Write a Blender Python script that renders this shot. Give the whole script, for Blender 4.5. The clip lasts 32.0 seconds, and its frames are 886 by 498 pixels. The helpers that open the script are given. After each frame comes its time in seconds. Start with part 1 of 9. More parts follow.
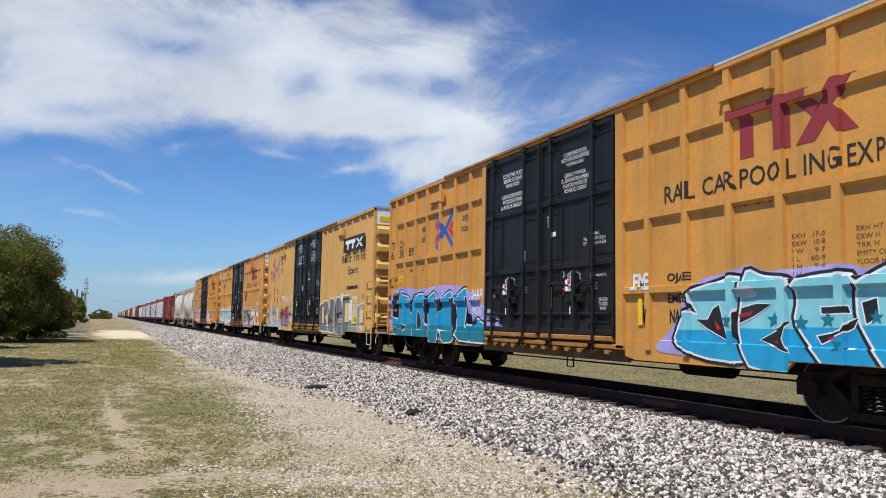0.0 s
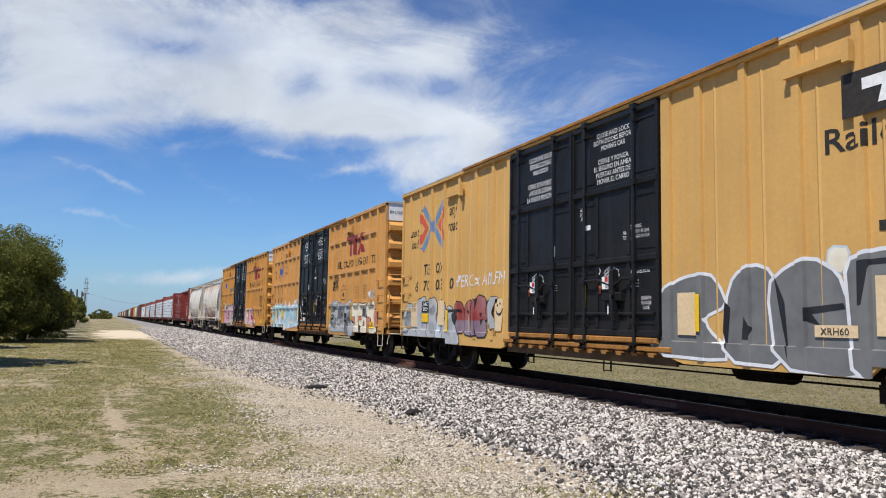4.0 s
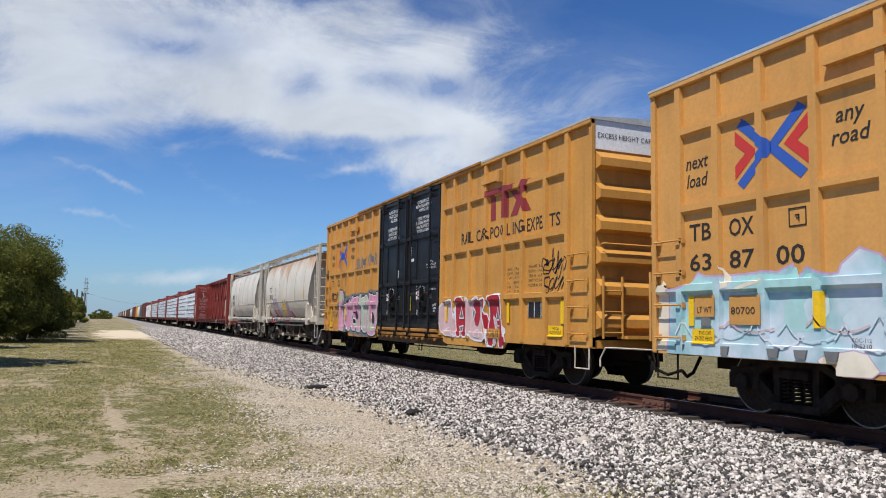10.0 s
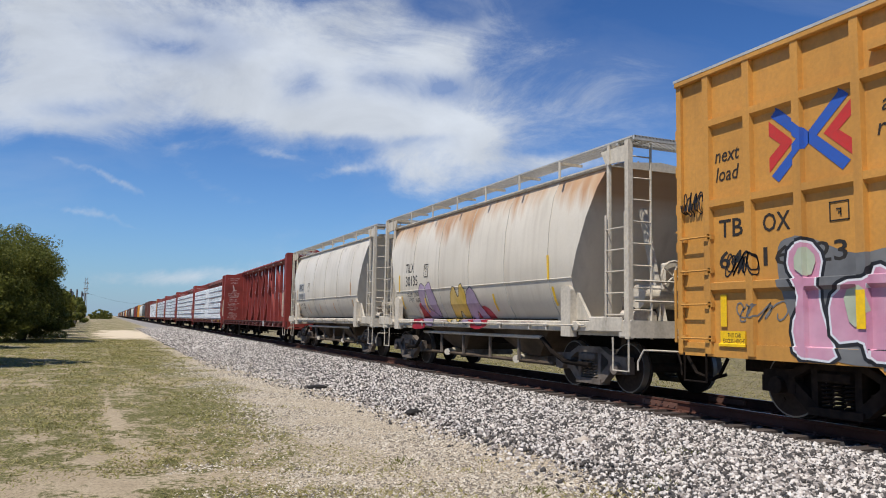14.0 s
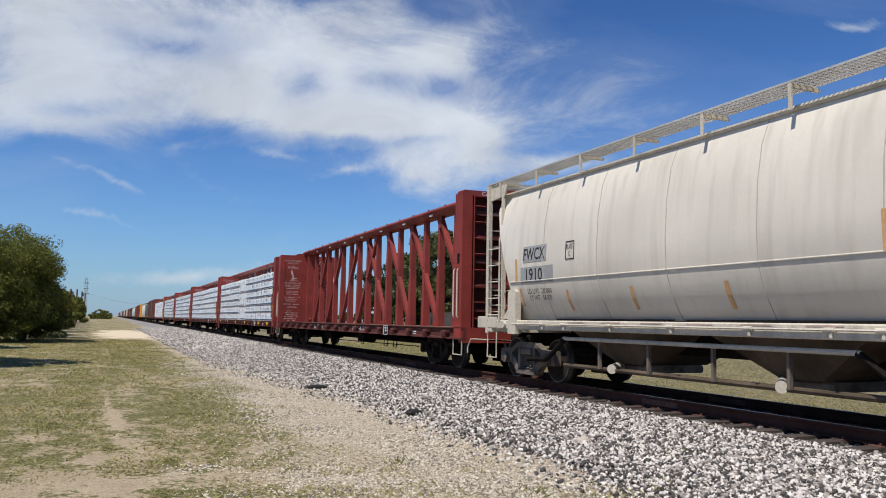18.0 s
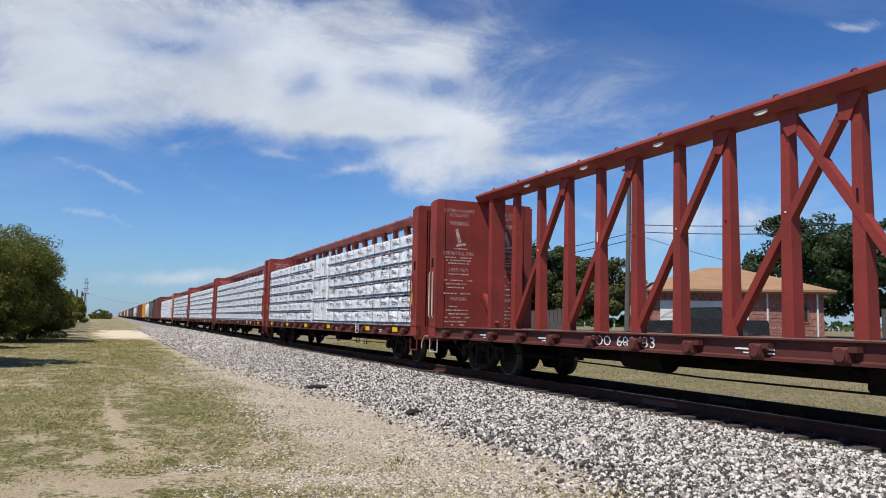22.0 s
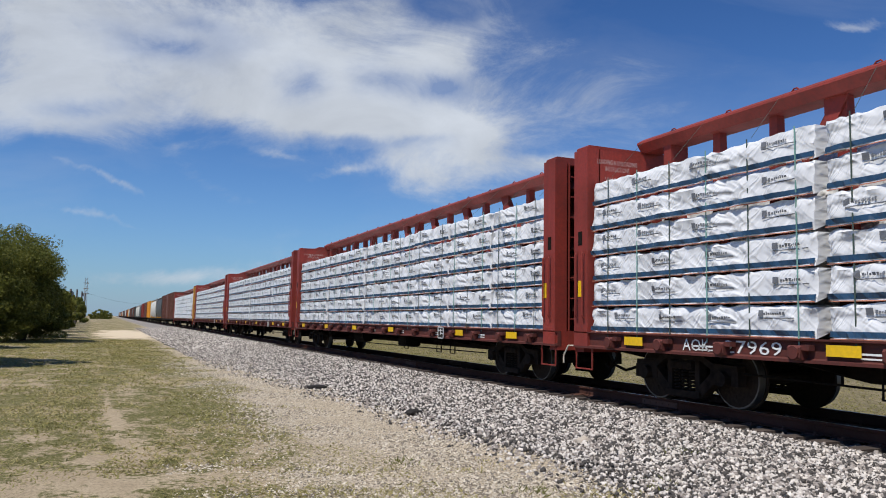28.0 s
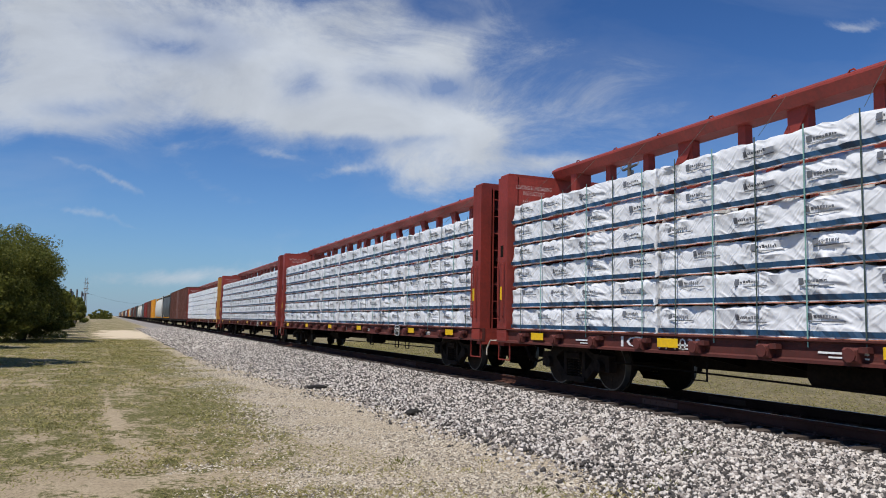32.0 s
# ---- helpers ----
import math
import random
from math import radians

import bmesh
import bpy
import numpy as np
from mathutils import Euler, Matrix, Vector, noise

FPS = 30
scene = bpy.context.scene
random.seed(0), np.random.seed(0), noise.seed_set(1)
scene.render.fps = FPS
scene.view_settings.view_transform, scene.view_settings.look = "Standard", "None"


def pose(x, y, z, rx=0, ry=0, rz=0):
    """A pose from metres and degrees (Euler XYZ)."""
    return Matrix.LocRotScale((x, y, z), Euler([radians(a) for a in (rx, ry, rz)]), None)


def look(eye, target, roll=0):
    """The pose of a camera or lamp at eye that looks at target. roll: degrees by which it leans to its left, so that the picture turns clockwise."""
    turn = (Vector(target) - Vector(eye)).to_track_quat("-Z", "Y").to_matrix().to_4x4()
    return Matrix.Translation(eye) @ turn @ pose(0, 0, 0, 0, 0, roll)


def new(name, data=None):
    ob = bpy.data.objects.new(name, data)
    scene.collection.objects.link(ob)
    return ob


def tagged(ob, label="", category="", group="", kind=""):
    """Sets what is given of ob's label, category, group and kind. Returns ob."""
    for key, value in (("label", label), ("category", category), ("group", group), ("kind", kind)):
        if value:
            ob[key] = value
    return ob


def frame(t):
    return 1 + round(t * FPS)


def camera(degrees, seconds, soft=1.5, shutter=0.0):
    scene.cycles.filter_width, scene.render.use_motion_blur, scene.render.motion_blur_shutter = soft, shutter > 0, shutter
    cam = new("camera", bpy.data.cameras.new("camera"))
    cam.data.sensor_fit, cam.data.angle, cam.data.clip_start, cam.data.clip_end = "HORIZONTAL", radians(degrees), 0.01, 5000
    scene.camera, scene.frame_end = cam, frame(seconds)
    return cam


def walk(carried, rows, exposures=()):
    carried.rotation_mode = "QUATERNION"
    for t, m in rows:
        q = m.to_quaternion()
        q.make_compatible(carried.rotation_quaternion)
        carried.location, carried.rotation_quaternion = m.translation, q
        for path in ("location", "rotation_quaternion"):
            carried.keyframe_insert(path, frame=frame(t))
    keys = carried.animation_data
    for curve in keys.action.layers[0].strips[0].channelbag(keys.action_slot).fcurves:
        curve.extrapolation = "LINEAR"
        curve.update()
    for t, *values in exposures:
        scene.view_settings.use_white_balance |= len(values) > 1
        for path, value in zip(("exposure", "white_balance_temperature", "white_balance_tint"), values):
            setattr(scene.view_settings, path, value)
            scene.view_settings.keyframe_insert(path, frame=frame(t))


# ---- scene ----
# ---- camera: a phone held still beside the track ----
# x: across the track (camera at 0, track centre at 9.54), y: along the track, z: 0 at the rail tops
EYE = Vector((0.0, 0.0, 1.23))
AHEAD = Vector((0.39524, 0.91362, 0.09555))
CAM = look(EYE, EYE + AHEAD, 1.084)
cam = camera(60.46, 32.0, soft=1.0)
walk(cam, [(0, CAM), (32, CAM)], [(0, 0.26), (8, 0.22), (17, 0.10), (21, 0.2), (24, 0.13), (28, 0.0), (32, -0.05)])

TRACK_X = 9.54
SPEED, SLOWING, JERK = 5.3096, -0.009763, 0.000161


def run(t):
    """Metres the train has rolled since 16 s."""
    t -= 16
    return SPEED * t + SLOWING * t * t / 2 + JERK * t**3 / 6


# ---- world, sun ----
SUN_DIR = Vector((0.47, 0.28, -1.0)).normalized()  # the way the light travels


def world_sky():
    w = bpy.data.worlds.new("sky")
    scene.world = w
    w.use_nodes = True
    nt = w.node_tree
    nt.nodes.clear()
    N, L = nt.nodes.new, nt.links.new

    def m(op, a, b=0.0, c=None, clamp=False):
        n = N("ShaderNodeMath")
        n.operation, n.use_clamp = op, clamp
        for i, q in enumerate((a, b) if c is None else (a, b, c)):
            if isinstance(q, (int, float)):
                n.inputs[i].default_value = q
            else:
                L(q, n.inputs[i])
        return n.outputs[0]

    co = N("ShaderNodeTexCoord").outputs["Generated"]

    def dot(vec):
        n = N("ShaderNodeVectorMath")
        n.operation = "DOT_PRODUCT"
        L(co, n.inputs[0])
        n.inputs[1].default_value = vec
        return n.outputs["Value"]

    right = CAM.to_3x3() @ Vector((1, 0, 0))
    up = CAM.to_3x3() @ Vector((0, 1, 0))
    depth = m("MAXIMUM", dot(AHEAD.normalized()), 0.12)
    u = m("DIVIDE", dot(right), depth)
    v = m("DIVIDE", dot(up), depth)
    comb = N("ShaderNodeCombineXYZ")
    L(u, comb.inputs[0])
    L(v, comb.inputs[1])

    def fbm(scale, sx, sy, rot, detail=6, rough=0.55, dist=0.0, off=0.0):
        mp = N("ShaderNodeMapping")
        mp.inputs["Scale"].default_value = (sx, sy, 1)
        mp.inputs["Rotation"].default_value = (0, 0, radians(rot))
        mp.inputs["Location"].default_value = (off, off * 0.7, 0)
        L(comb.outputs[0], mp.inputs[0])
        n = N("ShaderNodeTexNoise")
        n.inputs["Scale"].default_value = scale
        n.inputs["Detail"].default_value = detail
        n.inputs["Roughness"].default_value = rough
        n.inputs["Distortion"].default_value = dist
        L(mp.outputs[0], n.inputs["Vector"])
        return n.outputs[0]

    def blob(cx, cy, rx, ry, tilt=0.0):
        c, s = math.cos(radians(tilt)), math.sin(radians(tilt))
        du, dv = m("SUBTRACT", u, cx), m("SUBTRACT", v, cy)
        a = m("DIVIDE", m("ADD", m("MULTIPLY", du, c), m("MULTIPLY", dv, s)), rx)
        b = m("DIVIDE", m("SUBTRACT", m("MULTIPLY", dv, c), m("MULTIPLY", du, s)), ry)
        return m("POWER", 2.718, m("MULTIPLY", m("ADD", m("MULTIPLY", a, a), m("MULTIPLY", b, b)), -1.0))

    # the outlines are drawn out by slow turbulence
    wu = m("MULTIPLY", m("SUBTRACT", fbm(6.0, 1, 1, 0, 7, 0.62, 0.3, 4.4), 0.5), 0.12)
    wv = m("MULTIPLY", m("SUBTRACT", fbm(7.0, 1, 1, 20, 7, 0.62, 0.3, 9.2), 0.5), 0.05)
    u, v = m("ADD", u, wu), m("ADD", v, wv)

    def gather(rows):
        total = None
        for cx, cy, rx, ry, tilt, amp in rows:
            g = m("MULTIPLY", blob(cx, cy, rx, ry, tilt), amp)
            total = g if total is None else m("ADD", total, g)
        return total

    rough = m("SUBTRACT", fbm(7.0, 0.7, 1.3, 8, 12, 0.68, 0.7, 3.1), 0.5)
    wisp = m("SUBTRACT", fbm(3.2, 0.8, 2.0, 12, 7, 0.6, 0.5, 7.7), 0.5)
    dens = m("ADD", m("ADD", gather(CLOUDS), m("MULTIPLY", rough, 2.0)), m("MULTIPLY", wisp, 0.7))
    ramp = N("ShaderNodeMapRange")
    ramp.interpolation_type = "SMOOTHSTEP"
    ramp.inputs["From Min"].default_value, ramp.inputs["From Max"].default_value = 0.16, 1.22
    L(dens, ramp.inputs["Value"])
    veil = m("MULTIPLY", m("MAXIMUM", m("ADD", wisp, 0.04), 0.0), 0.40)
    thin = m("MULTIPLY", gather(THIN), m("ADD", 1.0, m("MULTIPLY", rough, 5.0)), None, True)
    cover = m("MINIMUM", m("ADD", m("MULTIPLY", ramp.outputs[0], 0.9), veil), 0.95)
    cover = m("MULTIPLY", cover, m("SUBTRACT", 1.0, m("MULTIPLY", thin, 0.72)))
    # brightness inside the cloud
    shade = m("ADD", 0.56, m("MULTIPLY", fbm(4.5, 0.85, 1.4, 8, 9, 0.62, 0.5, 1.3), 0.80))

    sky = N("ShaderNodeTexSky")
    sky.sky_type = "NISHITA"
    sky.sun_disc = False
    sky.sun_elevation = math.asin(-SUN_DIR.z)
    sky.sun_rotation = math.atan2(-SUN_DIR.x, -SUN_DIR.y)
    sky.altitude, sky.air_density, sky.dust_density, sky.ozone_density = 200, 1.0, 0.15, 3.0
    def times(col, k):
        n = N("ShaderNodeVectorMath")
        n.operation = "MULTIPLY"
        L(col, n.inputs[0])
        n.inputs[1].default_value = k if isinstance(k, tuple) else (k, k, k)
        return n.outputs[0]

    deep = N("ShaderNodeGamma")
    L(times(sky.outputs[0], SKY_SCALE), deep.inputs[0])
    deep.inputs[1].default_value = SKY_GAMMA
    blue = times(deep.outputs[0], SKY_GAIN)
    # pale haze low over the horizon
    sep = N("ShaderNodeSeparateXYZ")
    L(co, sep.inputs[0])
    low = m("POWER", 2.718, m("MULTIPLY", m("MAXIMUM", sep.outputs[2], 0.0), -9.0))
    hz = N("ShaderNodeMixRGB")
    L(m("MULTIPLY", low, 0.85), hz.inputs[0])
    L(blue, hz.inputs[1])
    hz.inputs[2].default_value = HAZE
    blue = hz.outputs[0]
    white = N("ShaderNodeCombineXYZ")
    for i, k in enumerate(CLOUD_WHITE):
        L(m("MULTIPLY", shade, k), white.inputs[i])
    mix = N("ShaderNodeMixRGB")
    L(cover, mix.inputs[0])
    L(blue, mix.inputs[1])
    L(white.outputs[0], mix.inputs[2])
    bg = N("ShaderNodeBackground")
    bg.inputs[1].default_value = SKY_STRENGTH
    L(mix.outputs[0], bg.inputs[0])
    out = N("ShaderNodeOutputWorld")
    L(bg.outputs[0], out.inputs[0])


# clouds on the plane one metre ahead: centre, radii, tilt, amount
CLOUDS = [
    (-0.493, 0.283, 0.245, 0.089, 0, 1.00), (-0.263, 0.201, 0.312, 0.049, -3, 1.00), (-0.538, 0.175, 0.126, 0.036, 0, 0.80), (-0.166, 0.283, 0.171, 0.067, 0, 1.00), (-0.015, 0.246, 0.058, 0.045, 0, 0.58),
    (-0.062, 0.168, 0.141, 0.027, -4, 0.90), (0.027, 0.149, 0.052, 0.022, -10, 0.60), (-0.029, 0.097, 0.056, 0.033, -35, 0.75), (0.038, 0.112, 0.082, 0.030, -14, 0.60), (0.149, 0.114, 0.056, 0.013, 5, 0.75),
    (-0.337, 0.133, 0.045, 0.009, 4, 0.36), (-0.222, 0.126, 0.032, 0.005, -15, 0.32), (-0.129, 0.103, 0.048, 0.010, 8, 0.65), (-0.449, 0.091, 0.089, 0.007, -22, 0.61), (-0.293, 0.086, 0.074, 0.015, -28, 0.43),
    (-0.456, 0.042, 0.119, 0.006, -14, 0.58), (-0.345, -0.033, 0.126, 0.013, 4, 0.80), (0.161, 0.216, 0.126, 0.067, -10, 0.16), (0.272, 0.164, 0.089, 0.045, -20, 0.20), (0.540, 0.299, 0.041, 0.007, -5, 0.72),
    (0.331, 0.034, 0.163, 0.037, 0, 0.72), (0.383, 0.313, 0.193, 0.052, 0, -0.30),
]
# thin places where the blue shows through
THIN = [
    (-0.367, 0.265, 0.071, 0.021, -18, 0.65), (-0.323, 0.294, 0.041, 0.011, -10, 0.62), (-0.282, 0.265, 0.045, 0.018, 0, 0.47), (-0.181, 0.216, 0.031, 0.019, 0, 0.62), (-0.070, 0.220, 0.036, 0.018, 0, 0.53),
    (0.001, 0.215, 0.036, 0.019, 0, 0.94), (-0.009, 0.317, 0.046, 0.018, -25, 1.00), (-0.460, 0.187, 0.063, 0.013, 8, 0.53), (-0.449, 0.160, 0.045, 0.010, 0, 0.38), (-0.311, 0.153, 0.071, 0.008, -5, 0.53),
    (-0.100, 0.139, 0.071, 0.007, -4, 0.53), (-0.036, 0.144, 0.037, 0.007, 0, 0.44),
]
SKY_SCALE, SKY_GAMMA, SKY_GAIN = 0.085, 1.35, (7.7, 12.0, 16.2)
CLOUD_WHITE = (5.9, 6.35, 7.0)
SKY_STRENGTH = 0.1
HAZE = (2.6, 3.6, 5.1, 1)
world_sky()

sun_data = bpy.data.lights.new("sun", "SUN")
sun_data.energy, sun_data.angle, sun_data.color = 4.9, radians(0.55), (1.0, 0.962, 0.90)
sun = new("sun", sun_data)
sun.matrix_world = look((-20, -20, 60), Vector((-20, -20, 60)) + SUN_DIR)


# ---- materials ----
def mat(name, rgb, rough=0.55, metal=0.0, dark=0.6, scale=1.2, fine=18.0, streak=0.0, bump=0.15, dirt=None, dirt_amt=0.35, vary=0.0, spec=0.4):
    """A surface with large stains, fine grain, optional downward streaks, and relief."""
    ma = bpy.data.materials.new(name)
    ma.use_nodes = True
    nt = ma.node_tree
    b = nt.nodes["Principled BSDF"]
    N, L = nt.nodes.new, nt.links.new
    co = N("ShaderNodeTexCoord").outputs["Object"]

    def noise_of(sc, stretch=(1, 1, 1), detail=4.0):
        mp = N("ShaderNodeMapping")
        mp.inputs["Scale"].default_value = stretch
        L(co, mp.inputs[0])
        n = N("ShaderNodeTexNoise")
        n.inputs["Scale"].default_value, n.inputs["Detail"].default_value = sc, detail
        L(mp.outputs[0], n.inputs["Vector"])
        return n.outputs[0]

    def mix(fac, a, c, mode="MIX"):
        n = N("ShaderNodeMixRGB")
        n.blend_type = mode
        for i, q in enumerate((fac, a, c)):
            if isinstance(q, (int, float)):
                n.inputs[i].default_value = q
            elif isinstance(q, tuple):
                n.inputs[i].default_value = (*q, 1)
            else:
                L(q, n.inputs[i])
        return n.outputs[0]

    def remap(x, a, c, lo=0.0, hi=1.0):
        n = N("ShaderNodeMapRange")
        n.inputs["From Min"].default_value, n.inputs["From Max"].default_value = a, c
        n.inputs["To Min"].default_value, n.inputs["To Max"].default_value = lo, hi
        L(x, n.inputs["Value"])
        return n.outputs[0]

    low = tuple(c * dark for c in rgb)
    dirt = dirt or tuple(0.5 * c + 0.5 * d for c, d in zip(low, (0.12, 0.09, 0.06)))
    big, small = noise_of(scale, detail=6), noise_of(fine, detail=3)
    col = mix(remap(big, 0.38, 0.72), rgb, low)
    col = mix(remap(small, 0.35, 0.75, 0.0, dirt_amt), col, dirt)
    if streak:
        col = mix(remap(noise_of(3.2, (1, 1.6, 0.09), 5), 0.5, 0.75, 0.0, streak), col, dirt)
    if vary:
        inf = N("ShaderNodeObjectInfo").outputs["Random"]
        col = mix(remap(inf, 0, 1, 0, vary), col, low)
    L(col, b.inputs["Base Color"])
    L(remap(big, 0.3, 0.7, rough - 0.08, min(1.0, rough + 0.12)), b.inputs["Roughness"])
    b.inputs["Metallic"].default_value = metal
    b.inputs["Specular IOR Level"].default_value = spec
    if bump:
        bp = N("ShaderNodeBump")
        bp.inputs["Strength"].default_value, bp.inputs["Distance"].default_value = bump, 0.02
        L(small, bp.inputs["Height"])
        L(bp.outputs[0], b.inputs["Normal"])
    return ma


M = {}
M["yellow"] = mat("yellow_car_paint", (0.585, 0.280, 0.056), 0.5, dark=0.80, scale=0.9, streak=0.42, dirt=(0.25, 0.125, 0.04), dirt_amt=0.26)
M["sun_yellow"] = mat("sun_bleached_yellow_paint", (0.61, 0.305, 0.080), 0.5, dark=0.82, scale=0.9, streak=0.38, dirt=(0.30, 0.155, 0.05), dirt_amt=0.24)
M["pale_yellow"] = mat("faded_yellow_paint", (0.60, 0.35, 0.105), 0.55, dark=0.86, scale=0.6, streak=0.22, dirt=(0.36, 0.19, 0.06), dirt_amt=0.18)
M["black_door"] = mat("black_door_paint", (0.0095, 0.0095, 0.0105), 0.46, dark=0.6, streak=0.4, dirt=(0.028, 0.025, 0.023), dirt_amt=0.35, spec=0.30)
# near-black base colour stands in for the deep shade below the cars
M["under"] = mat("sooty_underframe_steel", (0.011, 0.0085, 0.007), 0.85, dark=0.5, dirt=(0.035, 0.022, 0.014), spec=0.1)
M["truck"] = mat("dusty_cast_steel", (0.15, 0.118, 0.092), 0.75, dark=0.35, scale=2.5, fine=9, dirt=(0.20, 0.165, 0.135), dirt_amt=0.6)
M["bay"] = mat("grimy_brown_hopper_bay", (0.13, 0.095, 0.065), 0.85, dark=0.45, scale=1.5, dirt=(0.06, 0.045, 0.03), dirt_amt=0.5, spec=0.15)
# truck steel darkened in its base colour for the shade between car and rail
M["dark_truck"] = mat("sooty_cast_steel", (0.020, 0.0145, 0.0115), 0.85, dark=0.45, scale=3.0, fine=9, dirt=(0.05, 0.034, 0.024), dirt_amt=0.45, spec=0.12)
M["wheel"] = mat("brown_wheel_steel", (0.030, 0.020, 0.015), 0.8, 0.0, dark=0.6, spec=0.12)
M["rim"] = mat("bright_worn_tread", (0.20, 0.19, 0.18), 0.45, 0.8, dark=0.8)
# rusty brown, deepened to paint the shade beneath the door sill
M["brown_sill"] = mat("grimy_brown_sill", (0.16, 0.085, 0.035), 0.8, dark=0.5, scale=2, dirt=(0.05, 0.03, 0.02), dirt_amt=0.5)
M["rust_sill"] = mat("rusty_orange_sill", (0.42, 0.185, 0.035), 0.7, dark=0.5, scale=3, dirt=(0.12, 0.06, 0.03), dirt_amt=0.6)
M["white"] = mat("white_stencil_paint", (0.84, 0.84, 0.82), 0.6, dark=0.85)
M["worn_white"] = mat("worn_white_stencil_paint", (0.62, 0.52, 0.48), 0.65, dark=0.55, scale=7, fine=26, dirt=(0.26, 0.06, 0.045), dirt_amt=0.75)
M["ink"] = mat("black_stencil_paint", (0.02, 0.017, 0.014), 0.6, dark=0.8)
M["red_logo"] = mat("dark_red_logo_paint", (0.27, 0.03, 0.035), 0.55, dark=0.8)
M["red"] = mat("red_logo_paint", (0.55, 0.035, 0.03), 0.5, dark=0.85)
M["blue"] = mat("blue_logo_paint", (0.03, 0.10, 0.42), 0.5, dark=0.85)
M["steelblue"] = mat("faded_blue_logo_paint", (0.14, 0.24, 0.40), 0.55, dark=0.85)
M["fade_red"] = mat("faded_red_logo_paint", (0.58, 0.10, 0.055), 0.55, dark=0.85)
M["reflector"] = mat("yellow_reflector_tape", (0.85, 0.52, 0.01), 0.35, dark=0.9)
M["orange_tag"] = mat("orange_sticker", (0.8, 0.13, 0.03), 0.5)
M["grey_hopper"] = mat("white_grey_hopper_paint", (0.67, 0.61, 0.51), 0.42, dark=0.84, scale=0.5, streak=0.5, dirt=(0.42, 0.37, 0.30), dirt_amt=0.1, bump=0.05)
M["rusty_hopper"] = mat("rust_streaked_hopper_paint", (0.66, 0.595, 0.485), 0.42, dark=0.84, scale=0.5, streak=0.45, dirt=(0.42, 0.35, 0.27), dirt_amt=0.12, bump=0.05)
M["hopper_frame"] = mat("grey_hopper_frame_paint", (0.62, 0.55, 0.44), 0.55, dark=0.78, streak=0.4, dirt=(0.2, 0.17, 0.13), dirt_amt=0.35)
M["galv"] = mat("galvanised_grating_steel", (0.55, 0.54, 0.51), 0.55, 0.2, dark=0.7)
M["maroon"] = mat("oxide_red_car_paint", (0.285, 0.036, 0.024), 0.6, dark=0.62, scale=0.9, streak=0.35, dirt=(0.07, 0.025, 0.02), dirt_amt=0.35)
# grimy red of the sills; also darkens the bulkhead recesses as painted shade
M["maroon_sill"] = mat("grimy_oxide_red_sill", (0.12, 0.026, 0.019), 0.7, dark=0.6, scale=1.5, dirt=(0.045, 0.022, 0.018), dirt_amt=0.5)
M["deck"] = mat("weathered_deck_steel", (0.14, 0.09, 0.065), 0.85, dark=0.6, dirt=(0.28, 0.2, 0.12), dirt_amt=0.5)
M["brown_car"] = mat("brown_car_paint", (0.16, 0.06, 0.042), 0.6, dark=0.65, streak=0.3)
M["orange_car"] = mat("orange_yellow_car_paint", (0.72, 0.33, 0.02), 0.5, dark=0.85)
M["dark_car"] = mat("dark_grey_car_paint", (0.06, 0.065, 0.06), 0.6, dark=0.6)
M["cream_car"] = mat("cream_car_paint", (0.66, 0.63, 0.55), 0.5, dark=0.8)
M["wrap"] = mat("white_plastic_wrap", (0.78, 0.785, 0.79), 0.3, dark=0.88, scale=2.0, fine=6.0, bump=1.0, dirt=(0.5, 0.5, 0.5), dirt_amt=0.25, vary=0.12, spec=0.5)

def fold_wrap(ma):
    """Adds slanted creases to the wrap's relief."""
    nt = ma.node_tree
    N, L = nt.nodes.new, nt.links.new
    co = N("ShaderNodeTexCoord").outputs["Object"]
    last = None
    for scale, turn, stretch, depth in ((1.4, 28, 3.2, 0.04), (2.0, -48, 3.8, 0.032), (1.0, 8, 2.4, 0.035)):
        mp = N("ShaderNodeMapping")
        mp.vector_type = "TEXTURE"
        mp.inputs["Scale"].default_value, mp.inputs["Rotation"].default_value = (1, 1.0, 1 / stretch), (radians(turn), 0, 0)
        L(co, mp.inputs[0])
        n = N("ShaderNodeTexNoise")
        n.noise_type = "RIDGED_MULTIFRACTAL"
        n.inputs["Scale"].default_value, n.inputs["Detail"].default_value, n.inputs["Distortion"].default_value = scale, 3.0, 1.6
        L(mp.outputs[0], n.inputs["Vector"])
        bp = N("ShaderNodeBump")
        bp.inputs["Strength"].default_value, bp.inputs["Distance"].default_value = 0.8, depth
        L(n.outputs[0], bp.inputs["Height"])
        if last:
            L(last, bp.inputs["Normal"])
        last = bp.outputs[0]
    L(last, nt.nodes["Principled BSDF"].inputs["Normal"])


fold_wrap(M["wrap"])
M["tan_panel"] = mat("repainted_tan_panel", (0.74, 0.55, 0.32), 0.5, dark=0.88)
M["wrap_blue"] = mat("dark_blue_wrap_print", (0.016, 0.055, 0.11), 0.35, dark=0.8)
M["wrap_red"] = mat("copper_wrap_print", (0.46, 0.18, 0.11), 0.4, dark=0.85)
M["wrap_grey"] = mat("grey_wrap_print", (0.16, 0.17, 0.19), 0.4, dark=0.8)
M["strap"] = mat("dark_strap", (0.06, 0.09, 0.075), 0.5)
M["greenstrap"] = mat("pale_green_strap", (0.22, 0.42, 0.36), 0.5)
M["rail"] = mat("rusty_rail_steel", (0.085, 0.030, 0.020), 0.85, 0.0, dark=0.5, fine=30, spec=0.2)
